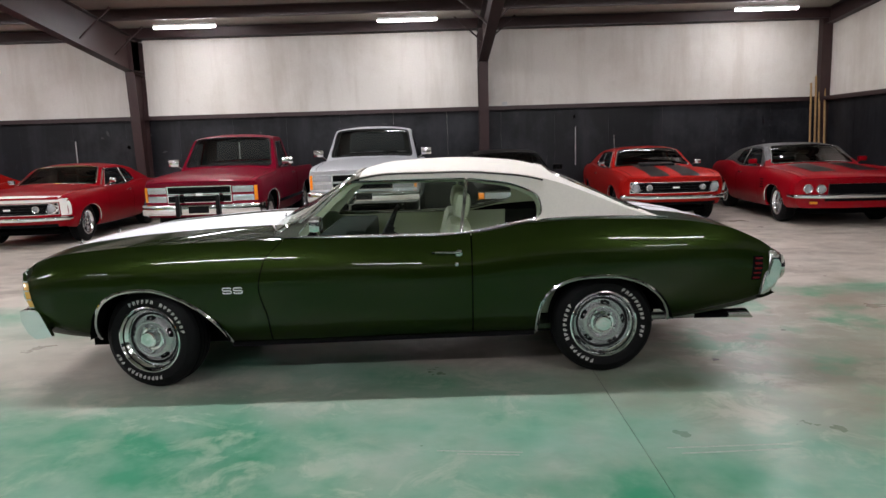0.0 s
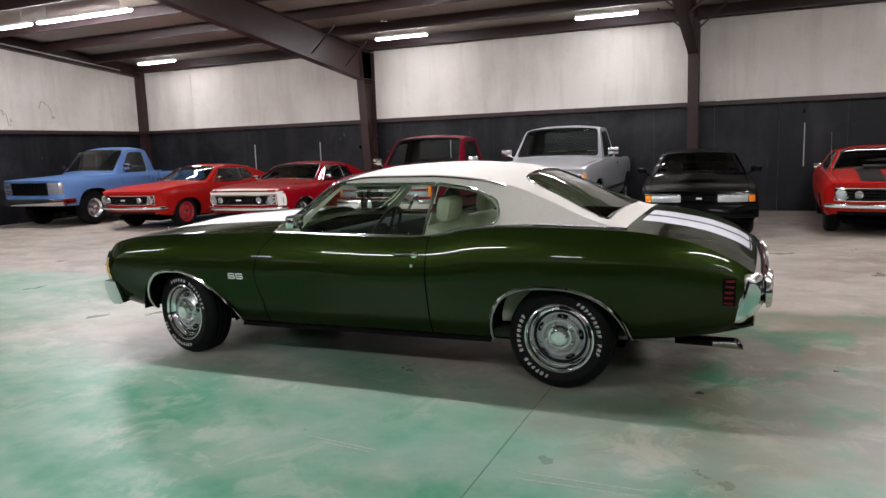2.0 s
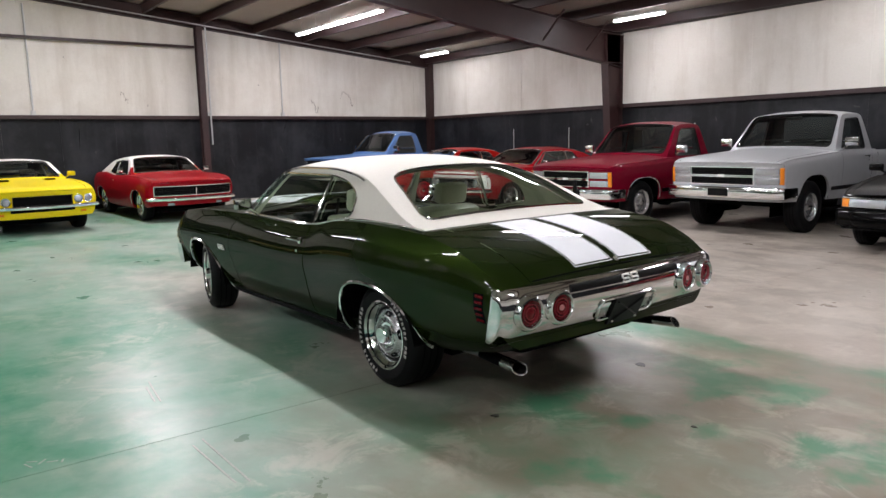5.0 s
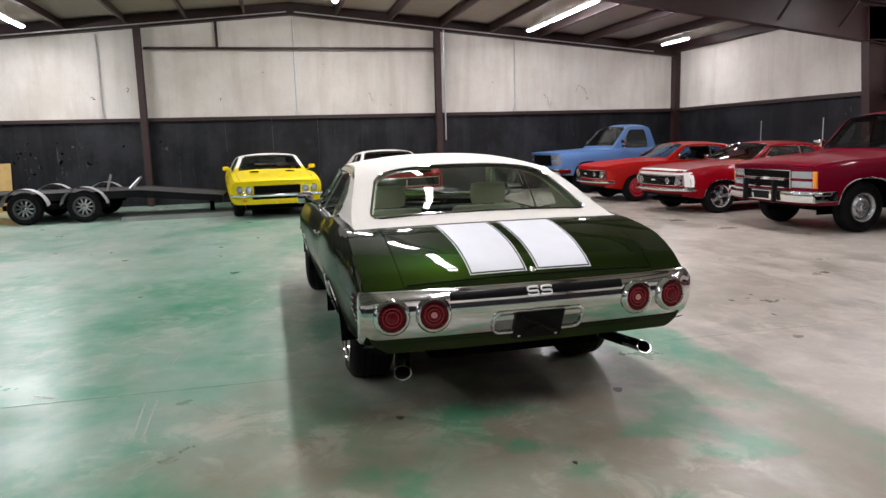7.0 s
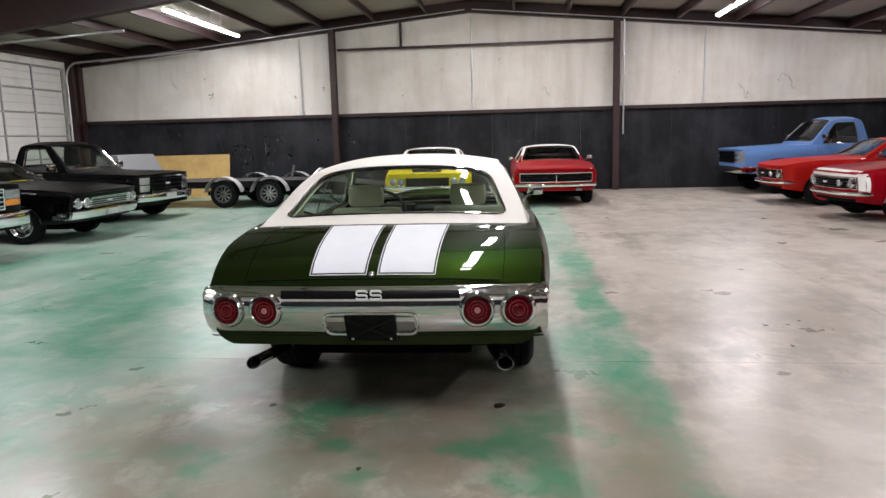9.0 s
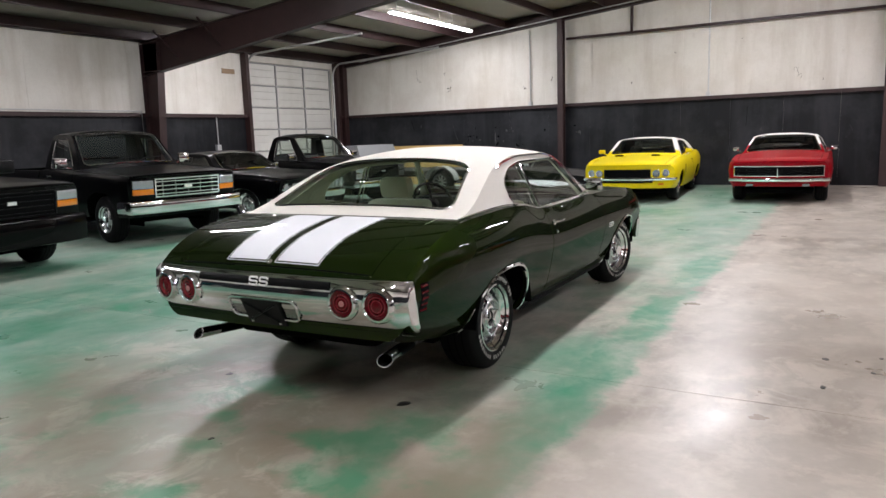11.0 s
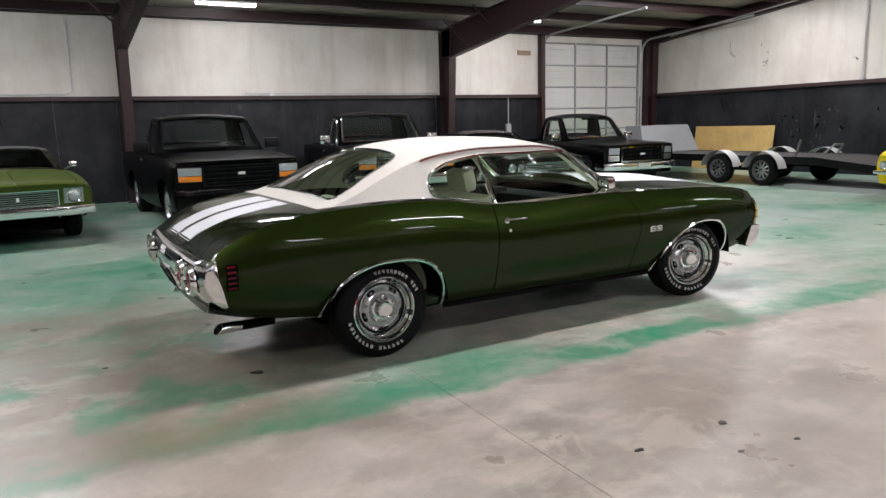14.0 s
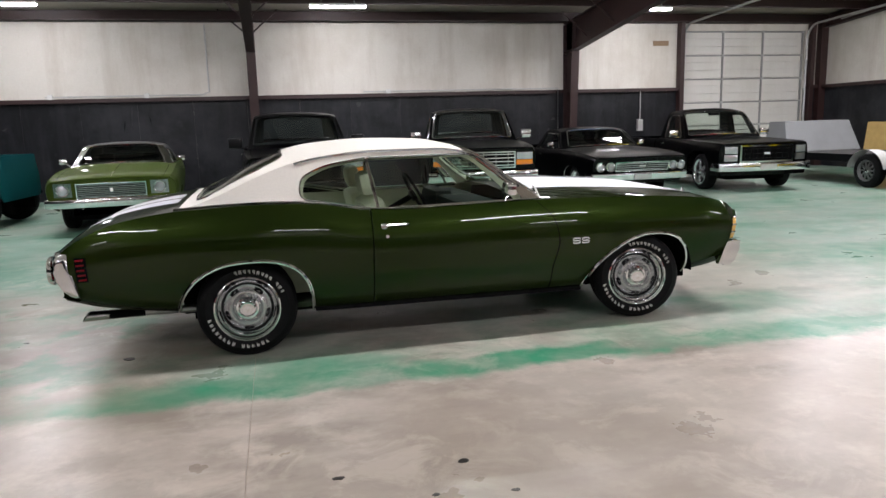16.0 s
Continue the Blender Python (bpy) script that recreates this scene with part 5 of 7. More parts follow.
for i, (dx, dz) in enumerate(((0, 0.0), (0.1, 0.15), (0.19, -0.2), (0.3, 0.05))):
    tagged(part("pole", tube([(8.55 + dx, Y1 - 0.35 - 0.03 * i, 0.0), (8.6 + dx, Y1 - 0.16, 2.55 + dz)], 0.022, 8), M_WOODPOLE), "long tan timber pole leaning in the corner", "pole", "leaning poles")
for x_, y_ in ((3.4, Y1), (-4.2, Y1), (-7.9, Y1), (-10.0, Y1)):
    structure("conduit", tube([(x_, y_ - 0.05, 0.9), (x_, y_ - 0.05, 1.75)], 0.012, 6), M_GALV, "short pale rod fixed to the black wall", "conduit", 40)
# scuffs, peeled lining and holes
rs = random.Random(4)
M_PALE = mat("pale_scuff", (0.035, 0.036, 0.039), 0.7, grain=0.6, grain_scale=30)
M_GOUGE = mat("black_gouge", (0.002, 0.002, 0.002), 0.8, grain=0.4, spec=0.05)
M_CHIP = mat("pale_chip", (0.07, 0.07, 0.072), 0.7, grain=0.6, grain_scale=40)
M_TORN = mat("torn_lining", (0.16, 0.13, 0.1), 0.8, grain=0.4)
for y_, z_, w_, n in ((6.9, 2.72, 0.32, 9), (7.9, 2.78, 0.3, 10), (1.6, 2.75, 0.14, 6), (-9.0, 3.55, 0.17, 7)):
    pts, a, py, pz = [], rs.random() * 6, y_ - w_ * 0.7, z_
    for k in range(n * 3):
        pts.append((X0 + 0.004, py, pz))
        a += rs.uniform(-1.1, 1.1) - 0.25 * math.sin(a) - (0.8 if abs(pz - z_) > w_ * 0.5 else 0)
        py, pz = py + 0.035 * abs(math.cos(a)) * (1 if k % 5 else -1), pz + 0.04 * math.sin(a)
    structure("peeled_patch", tube(pts, 0.007, 5, flat=0.6), M_TORN, "torn dark line in the white wall lining", "wall damage")
def blot(q, w, h, n=11, d=0.003):
    """A flat irregular flake about w by h, lying in the wall's plane (q's y and z)."""
    r = [rs.uniform(0.45, 1.1) for k in range(n)]
    pts = [(math.cos(2 * math.pi * k / n) * w * r[k] / 2, math.sin(2 * math.pi * k / n) * h * r[k] / 2) for k in range(n)]
    f = [tuple(range(n)), tuple(range(2 * n - 1, n - 1, -1))] + [(k, n + k, n + (k + 1) % n, (k + 1) % n) for k in range(n)]
    return moved(([(d, a, b) for a, b in pts] + [(-0.001, a, b) for a, b in pts], f), q)


for y_, z_, w_ in ((-8.0, 2.86, 0.13), (-5.52, 2.8, 0.10), (-4.67, 2.99, 0.09), (-2.42, 2.71, 0.06), (-7.92, 3.15, 0.05), (-8.15, 3.35, 0.07), (-1.28, 3.38, 0.05), (2.12, 2.5, 0.05), (0.3, 3.6, 0.03), (5.1, 3.1, 0.04)):
    for k in range(4):
        g_ = pose(X0, y_ + rs.uniform(-0.5, 0.5) * w_, z_ + rs.uniform(-0.5, 0.5) * w_, rs.uniform(0, 180))
        structure("tear", blot(g_, w_ * rs.uniform(0.5, 1.1), w_ * rs.uniform(0.12, 0.4)), M_TORN if k % 2 else M_SPOT, "small dark tear in the white wall lining", "wall damage")
for y_, z_ in ((-7.12, 1.37), (-6.47, 1.47), (-5.99, 1.72), (-7.1, 0.95), (-6.47, 0.85), (-5.63, 1.09), (-3.97, 1.4), (-7.36, 1.4), (-7.0, 1.1), (-6.36, 1.18)):
    for k in range(4):
        g_ = pose(X0 + 0.019, y_ + rs.gauss(0, 0.12), z_ + rs.gauss(0, 0.12), rs.uniform(-30, 30))
        structure("scuff", blot(g_, rs.uniform(0.02, 0.09), rs.uniform(0.03, 0.14)), rs.choice((M_PALE, M_PALE, M_GOUGE, M_GOUGE, M_CHIP)), "scuff or chip in the black wall panels", "wall damage")
structure("scuff", blot(pose(X0 + 0.019, -6.46, 1.35), 0.03, 0.6, 15), M_CHIP, "long pale run down the black wall panel", "wall damage")
for k in range(46):
    wl = k % 3
    u, z_ = rs.uniform(-10.5, 8.5), rs.uniform(0.6, 2.05)
    q = {0: pose(X0 + 0.019, max(-11, min(10, u)), z_), 1: pose(u, Y1 - 0.019, z_, 0, 0, -90), 2: pose(u * .8 + 1, Y0 + 0.019, z_, 0, 0, 90)}[wl]
    long_ = rs.random() < 0.4
    structure("scuff", blot(q @ pose(0, 0, 0, rs.uniform(-25, 25)), 0.015 if long_ else rs.uniform(0.03, 0.14), rs.uniform(0.2, 0.7) if long_ else rs.uniform(0.03, 0.16)), M_PALE if k % 4 else M_GOUGE, "faint scuff on the black wall panels", "wall damage")

# marks on the floor
for x_, y_, r_ in ((2.23, -0.63, 0.05), (2.19, 0.68, 0.07), (0.44, 2.70, 0.045), (0.99, 2.70, 0.04), (0.62, 2.95, 0.03), (0.3, 3.0, 0.03), (3.0, 0.05, 0.03)):
    ring = [(x_ + 0.62 * r_ * rs.uniform(0.6, 1.2) * math.cos(t), y_ + 0.62 * r_ * rs.uniform(0.4, 0.9) * math.sin(t), 0.002) for t in steps(0, 5.8, 11)]
    low = [(x, y, 0.0) for x, y, z in ring]
    tagged(part("oil_spot", (ring + low, [tuple(range(12))] + [(k, 12 + k, 12 + (k + 1) % 12, (k + 1) % 12) for k in range(12)]), M_SPOT, smooth=0), "small dark oil spot on the concrete floor", "stain", "floor stains", kind="structure")
for x_, y_, l_, a_ in ((0.58, -1.955, 0.42, -6), (0.62, -1.99, 0.30, -6), (1.79, -1.965, 0.60, 1), (1.80, -2.025, 0.52, 2), (1.22, -2.70, 0.05, 60), (1.25, -2.66, 0.06, -40), (1.28, -2.62, 0.05, 70), (1.26, -2.72, 0.07, 20), (1.30, -2.58, 0.04, -20)):
    tagged(part("chalk_mark", moved(box(-l_ / 2, l_ / 2, -0.005, 0.005, 0, 0.0015), pose(x_, y_, 0, 0, 0, a_)), M_SCUFF, smooth=0), "faint white scratch on the painted floor", "mark", "floor marks", kind="structure")


# ---- the hero: a green two-door hardtop with a white vinyl roof ----
M_TIP = mat("worn_chrome_tip", (0.55, 0.55, 0.54), 0.22, 1.0, grain=0.3, grain_scale=25)
M_DARKCHROME = mat("dark_chrome", (0.34, 0.34, 0.34), 0.2, 1.0, grain=0.4, grain_scale=25)
M_CORNER = mat("pale_amber_lens", (0.72, 0.42, 0.10), 0.15, coat=1.0, grain=0.2, grain_scale=50)
CHEVELLE["bulge"] = lambda x, y: (0.035 * max(0, 1 - (y / 0.34) ** 4) * max(0, min(1, (x + 2.1) / 0.5)) if x < -0.6 and y < 0.34 else 0.0)
hero, hs = build("coupe", pose(0, 0, 0, 0, 0, 0.95), CHEVELLE, M_GREEN, "dark green hardtop coupe with white vinyl roof and white stripes", "car",
                 roof_mat=M_VINYL, pillar_mat=M_CHROME, seat=M_SEAT, wheels=("rally", None, [(116, 15, 6, 7.3), (284, 13, 9, 6.6)]), group="", steer=-12)
for sgn in (-1, 1):
    # bright lips of the wheel openings
    for xc, zc, hf, hr, h, p in hs.arches:
        a = [hs.side(xc + math.sin(radians(k)) * (hr if k > 0 else hf) * 0.9995, 0, sgn) for k in steps(-90, 90, 40)]
        e0, e1 = hs.side(xc - hf * 1.002, 0, sgn), hs.side(xc + hr * 1.002, 0, sgn)
        part("arch_moulding", tube([e0] + a + [e1], 0.012, 6, up=(0, 1, 0)), M_CHROME, hero)
    # sill, painted black for the shade low on the body
    part("sill", grid(lambda x, k: (lambda q: (q[0], q[1] - sgn * (-0.004 + k * 0.02), q[2] + 0.055 * k - 0.03))(hs.side_at(x, hs.zb(x) + 0.02, sgn)), steps(-0.95, 0.98, 12), [1, 0.5, 0], flip=sgn < 0), M_DARK, hero, "sill painted dark for the shade low on the body")
    # vinyl edge moulding
    part("roof_moulding", tube([(x, sgn * (hs.belt(x)[1] + 0.004), hs.belt(x)[0] + 0.006) for x in steps(1.02, 1.82, 20)], 0.009, 6), M_CHROME, hero)
    part("belt_trim", tube([(x, sgn * (hs.belt(x)[1] + 0.02), hs.belt(x)[0] + 0.004) for x in steps(-0.6, 1.02, 24)], 0.008, 6), M_CHROME, hero)
    part("drip_rail", tube([hs.up_side(x, hs.edge(x)[1] - 0.012, sgn, 0.006) for x in steps(-0.5, 1.06, 30)], 0.008, 6), M_CHROME, hero)
    # the two S strokes of the fender badge
    def s_stroke(cx, cz, w, h, fn, r):
        pts = [(w, h * 0.62), (w * 0.75, h), (-w * 0.75, h), (-w, h * 0.75), (-w, h * 0.28), (-w * 0.75, 0.0), (w * 0.75, 0.0), (w, -h * 0.28), (w, -h * 0.75), (w * 0.75, -h), (-w * 0.75, -h), (-w, -h * 0.62)]
        return tube([fn(cx + a, cz + b) for a, b in pts], r, 6)
    for k in (-1, 1):
        flipx = 1 if sgn < 0 else -1
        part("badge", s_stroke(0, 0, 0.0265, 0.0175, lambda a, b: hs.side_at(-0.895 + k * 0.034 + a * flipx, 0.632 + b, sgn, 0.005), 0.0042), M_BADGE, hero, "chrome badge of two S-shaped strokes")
    # side marker louvres
    for i in range(5):
        z = 0.60 + i * 0.031
        part("side_marker", tube([hs.side_at(2.36 + 0.008 * (i / 4), z, sgn, 0.001), hs.side_at(2.41 + 0.008 * (i / 4), z - 0.002, sgn, 0.001)], 0.008, 6), M_RED_LENS, hero, "red louvred side marker bar")
    part("marker_recess", grid(lambda x, z: hs.side_at(x, z, sgn, 0.0015), steps(2.352, 2.424, 3), steps(0.585, 0.74, 4), flip=sgn < 0), M_DARK, hero)
    # corner lamp stack at the nose
    lamp = part("corner_lamp", grid(lambda k, z: hs.side_at(hs.xf + 0.004 + k * 0.045, z, sgn, 0.008), [0, 0.5, 1], steps(0.555, 0.71, 3), flip=sgn > 0), M_CORNER, hero, "amber wrap-round corner lamp")
    for z in (0.553, 0.606, 0.66, 0.713):
        part("lamp_bar", tube([hs.side_at(hs.xf + 0.002 + k * 0.05, z, sgn, 0.012) for k in (0, 0.5, 1)], 0.006, 5), M_CHROME, lamp)
    wing_mirror(hero, hs, -0.36, sgn, M_CHROME, (0.035, 0.065, 0.045), None, 0.085)
    # exhaust
    part("exhaust_pipe", tube([(1.5, sgn * 0.56, 0.285), (1.85, sgn * 0.60, 0.30), (2.12, sgn * 0.625, 0.312)], 0.026, 12), M_STEEL, hero)
    q = pose(2.08, sgn * 0.615, 0.310, 0, -2, sgn * 11) @ Matrix.Diagonal((1, 1.2, 0.85, 1))
    tip = lathe([(0.028, 0.0), (0.031, 0.02), (0.034, 0.20), (0.038, 0.37), (0.034, 0.37), (0.030, 0.2)], 20, "x")
    tip = ([(x - 0.6 * (z + 0.03) * max(0, (x - 0.2) / 0.17), y, z) for x, y, z in tip[0]], tip[1])
    part("exhaust_tip", moved(tip, q), M_TIP, hero, "slash-cut sooty chrome exhaust tip")
    part("tip_bore", moved(lathe([(0.0345, 0.0), (0.0345, 0.25), (0.002, 0.251)], 18, "x"), q), M_DARK, hero)
    part("exhaust_hanger", box(2.1, 2.12, sgn * 0.62 - 0.03, sgn * 0.62 + 0.03, 0.30, 0.4), M_DARK, hero)
    part("wiper", tube([hs.up_top(-0.64, sgn * 0.05 - 0.05, 0.0), hs.up_top(-0.60, sgn * 0.05 - 0.2, 0.014), hs.up_top(-0.56, sgn * 0.05 - 0.42, 0.014)], 0.006, 5), M_CHROME, hero)

# stripes: bonnet and boot lid
def stripe(a0, a1, f0, f1, out, nm, m):
    for sgn in (-1, 1):
        n = 30
        part(nm, grid(lambda x, k: (lambda t: hs.top(x, sgn * ((f0[0] + (f1[0] - f0[0]) * t) * (1 - k) + (f0[1] + (f1[1] - f0[1]) * t) * k), out))((x - a0) / (a1 - a0)), steps(a0, a1, n), steps(0, 1, 6), flip=sgn > 0), m, hero)


stripe(-2.2, -0.64, (0.06, 0.40), (0.09, 0.50), 0.0035, "bonnet_stripe", M_STRIPE)
stripe(1.845, 2.475, (0.040, 0.345), (0.040, 0.318), 0.0035, "lid_stripe", M_STRIPE)
stripe(1.845, 2.488, (0.028, 0.033), (0.028, 0.033), 0.003, "pin_stripe", M_STRIPE)
stripe(1.845, 2.488, (0.352, 0.357), (0.325, 0.330), 0.003, "pin_stripe", M_STRIPE)
stripe(2.483, 2.488, (0.033, 0.325), (0.033, 0.325), 0.003, "pin_stripe", M_STRIPE)

M_RING = mat("bright_red_lens", (0.20, 0.012, 0.02), 0.12, coat=0.5)
M_PINK = mat("pink_lens", (0.45, 0.16, 0.16), 0.15, coat=0.5)


# tail: one-piece chrome bumper with four round lamps
def tail(y, z, out=0.0):
    w = 0.875
    t = min(1, abs(y) / w)
    return (2.578 - 0.035 * t ** 2 - 0.025 * max(0, (t - 0.9) / 0.1) ** 2 + out - 0.35 * max(0, 0.64 - z) ** 1.5 * 3 - 0.9 * max(0, z - 0.70) ** 1.6 * 2, y, z)


ring = [(0.764, -0.055), (0.768, -0.040), (0.764, -0.010), (0.742, 0.006), (0.66, 0.012), (0.60, 0.008), (0.53, 0.0), (0.495, -0.02), (0.485, -0.04), (0.49, -0.065)]
ys_ = [0.875 * math.copysign(abs(k) ** 0.8, k) for k in steps(-1, 1, 48)]
ys_ = [(-0.902, 0.62), (-0.9, 0.82), (-0.891, 0.95)] + [(y, 1.0) for y in ys_] + [(0.891, 0.95), (0.9, 0.82), (0.902, 0.62)]


def bumper_skin(i, k):
    y, q = ys_[i]
    z = 0.63 + (ring[k][0] - 0.63) * q
    p = tail(max(-0.875, min(0.875, y)), z, ring[k][1] * q - 0.03 * (1 - q))
    return (p[0], y, z)


bv, bf = grid(bumper_skin, list(range(len(ys_))), list(range(len(ring))), loop_v=True)
m_ = len(ring)
bf += [tuple(range(m_))[::-1], tuple(range((len(ys_) - 1) * m_, len(ys_) * m_))]
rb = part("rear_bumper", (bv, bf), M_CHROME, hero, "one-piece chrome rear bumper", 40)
for sgn in (-1, 1):
    for y in (0.546, 0.75):
        x = tail(sgn * y, 0.655)[0] + 0.006
        q = Matrix.Translation((x + 0.010, sgn * y, 0.648)) @ pose(0, 0, 0, 0, 0, sgn * 4)
        lamp = part("tail_lamp", moved(lathe([(0.067, -0.02), (0.067, 0.0), (0.060, 0.003), (0.053, 0.0), (0.048, 0.005), (0.044, 0.001), (0.038, 0.006), (0.034, 0.002), (0.028, 0.007), (0.02, 0.009), (0.004, 0.010)], 28, "x"), q), M_RED_LENS, hero, "round red tail lamp")
        part("bezel", moved(lathe([(0.063, 0.0), (0.066, 0.012), (0.071, 0.018), (0.078, 0.017), (0.085, 0.009), (0.092, -0.010)], 36, "x"), q), M_CHROME, lamp)
        for r_ in (0.046, 0.030):
            part("lens_ring", moved(lathe([(r_ + 0.003, 0.0), (r_ + 0.003, 0.010), (r_ - 0.002, 0.010), (r_ - 0.002, 0.0)], 24, "x"), q), M_RING, lamp)
        part("reversing_lens", moved(lathe([(0.017, 0.006), (0.015, 0.012), (0.003, 0.014)], 16, "x"), q), M_PINK if y < 0.6 else M_RED_LENS, lamp)
# black band stands in for the dark reflection along the upper bumper
part("reflection_band", slab(tail, -0.46, 0.46, 0.708, 0.748, 0.0, 0.012, 16, 0.004), M_BLACKTRIM, rb, "black band painted for the dark reflection in the bumper")
for k in (-1, 1):
    pts = [(1, .62), (.75, 1), (-.75, 1), (-1, .75), (-1, .28), (-.75, 0), (.75, 0), (1, -.28), (1, -.75), (.75, -1), (-.75, -1), (-1, -.62)]
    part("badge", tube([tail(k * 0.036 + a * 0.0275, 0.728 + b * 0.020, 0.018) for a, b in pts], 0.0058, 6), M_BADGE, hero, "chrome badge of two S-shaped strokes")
# raised slab in darker chrome paints the shade of the plate recess
part("plate_recess", slab(tail, -0.225, 0.225, 0.525, 0.62, 0.0, 0.008, 8, 0.004), M_DARKCHROME, rb)
part("recess_rim", tube([tail(a, b, 0.010) for a, b in dense(rounded([(-0.24, 0.515), (0.24, 0.515), (0.24, 0.63), (-0.24, 0.63)], 0.045), 0.02)], 0.009, 8, loop=True), M_CHROME, rb)
plate = part("plate_bracket", slab(tail, -0.130, 0.130, 0.475, 0.628, 0.012, 0.028, 4), M_BLACKTRIM, hero, "empty black plate bracket")
for a, b in (((-0.105, 0.50), (0.105, 0.605)), ((-0.105, 0.605), (0.105, 0.50))):
    part("bracket_rib", tube([tail(a[0], a[1], 0.028), tail(b[0], b[1], 0.028)], 0.006, 5), M_BLACKTRIM, plate)
for y in (-0.1, 0.1):
    part("screw", moved(lathe([(0.009, 0), (0.007, 0.006), (0.002, 0.007)], 10, "x"), pose(*tail(y, 0.492, 0.028))), M_CHROME, plate)
part("boot_lock", moved(lathe([(0.017, -0.01), (0.017, 0.006), (0.008, 0.010), (0.002, 0.011)], 18, "z"), pose(*hs.top(2.485, 0, 0.002), 0, 45, 0)), M_CHROME, hero)
part("boot_lip", tube([hs.top(2.512, y, 0.002) for y in steps(-0.66, 0.66, 20)], 0.004, 6), M_DARK, hero)

# nose
def prow(y, z, out=0.0):
    q = hs.front(y, z)
    return (q[0] - out, y, z)


front_end(hero, hs, dict(grilles=[(-0.55, 0.55, 0.55, 0.70, 6, 0, M_BLACKTRIM, M_DARK)], round=[(0.70, 0.63, 0.085)], surround=M_CHROME), M_GREEN)
ring2 = [(0.53, -0.03), (0.535, 0.05), (0.52, 0.075), (0.46, 0.085), (0.38, 0.065), (0.345, 0.03), (0.345, -0.03)]
fv, ff = grid(lambda y, k: prow(y, ring2[k][0], ring2[k][1]), steps(-0.868, 0.868, 40), list(range(7)), loop_v=True)
ff += [tuple(range(7))[::-1], tuple(range(40 * 7, 41 * 7))]
fb = part("front_bumper", (fv, ff), M_CHROME, hero, "chrome front bumper", 40)
for sgn in (-1, 1):
    xq = prow(0.868, 0.45)[0]
    ye = sgn * 0.874
    prof_e = ((-0.085, 0.53), (0.03, 0.525), (0.10, 0.36), (0.0, 0.345), (-0.06, 0.43))
    end = [(xq + px, ye - sgn * k, pz) for px, pz in prof_e for k in (0.03, -0.004)]
    part("bumper_end", (end, [(0, 2, 4, 6, 8), (9, 7, 5, 3, 1), (0, 1, 3, 2), (2, 3, 5, 4), (4, 5, 7, 6), (6, 7, 9, 8), (8, 9, 1, 0)]), M_CHROME, fb, smooth=0)
part("bonnet_lip", tube([hs.top(-2.262, y, 0.004) for y in steps(-0.78, 0.78, 24)], 0.010, 6), M_CHROME, hero)
for y in (-0.3, 0.3):
    part("bonnet_pin", moved(lathe([(0.022, 0), (0.02, 0.006), (0.007, 0.008), (0.006, 0.03), (0.002, 0.032)], 14, "z"), pose(*hs.top(-2.08, y, 0.002))), M_CHROME, hero)
# running gear in the shade underneath
part("rear_axle", join(tube([(1.415, -0.6, 0.3), (1.415, 0.6, 0.3)], 0.05, 10), moved(lathe([(0.05, -0.14), (0.15, -0.06), (0.16, 0.04), (0.06, 0.12)], 20, "x"), pose(1.415, 0, 0.3))), M_UNDER, hero)
part("fuel_tank", box(1.72, 2.25, -0.5, 0.5, 0.31, 0.45, 0.04), M_UNDER, hero)
part("rear_valance", grid(lambda y, k: (2.522 - 0.03 * (abs(y) / 0.88) ** 2.6 - 0.07 * k - 0.05 * max(0, k - 0.6), y, 0.50 - (0.055 - 0.02 * (abs(y) / 0.88) ** 4) * k), steps(-0.88, 0.88, 24), [0, 0.3, 0.6, 1], flip=True), M_GREEN, hero)
part("under_tray", box(2.2, 2.43, -0.72, 0.72, 0.435, 0.445), M_UNDER, hero)


# ---- parked vehicles ----
M_RED = paint("red_paint", (0.235, 0.0018, 0.007))
M_ORANGE = paint("orange_red_paint", (0.34, 0.009, 0.007))
M_DKRED = paint("dark_red_paint", (0.135, 0.0018, 0.013))
M_BLACK = paint("black_paint", (0.0006, 0.0006, 0.0008), coat=0.26)
M_BLUE = paint("blue_paint", (0.10, 0.19, 0.39))
M_SILVER = paint("silver_paint", (0.40, 0.41, 0.42), 0.4, 0.2)
M_YELLOW = paint("yellow_paint", (0.72, 0.56, 0.008))
M_TEAL = paint("teal_paint", (0.004, 0.05, 0.055))
M_LTGREEN = paint("olive_green_paint", (0.045, 0.068, 0.011))
M_WHITEPAINT = paint("white_paint", (0.74, 0.72, 0.68))
M_REDWHEEL = mat("red_wheel_paint", (0.38, 0.01, 0.02), 0.35, coat=0.6, grain=0.1)
M_DKVINYL = mat("dark_vinyl_roof", (0.05, 0.05, 0.05), 0.5, grain=0.2, bump=0.4, bump_scale=200)
M_OAK = mat("plywood", (0.58, 0.39, 0.14), 0.65, grain=0.35, grain_scale=8, stain=0.3, stain_scale=2.5)
M_GREYCOVER = mat("grey_cover", (0.20, 0.205, 0.21), 0.6, grain=0.2, stain=0.2, bump=0.2)
M_GUARD = mat("bare_aluminium", (0.62, 0.62, 0.61), 0.45, 0.4, grain=0.3, grain_scale=15)
M_PLATE = mat("pale_plate", (0.5, 0.52, 0.5), 0.4, grain=0.2)
M_DARKRIM = mat("dark_grey_rim", (0.13, 0.13, 0.135), 0.35, 0.7, grain=0.2)
M_DECK = mat("dark_deck_boards", (0.05, 0.048, 0.046), 0.7, grain=0.5, bump=0.3)


def top_band(car, sh, name, x0, x1, y0, y1, m, out=0.004):
    part(name, grid(lambda x, y: sh.top(x, y, out), steps(x0, x1, 20), steps(y0, y1, 6)), m, car)


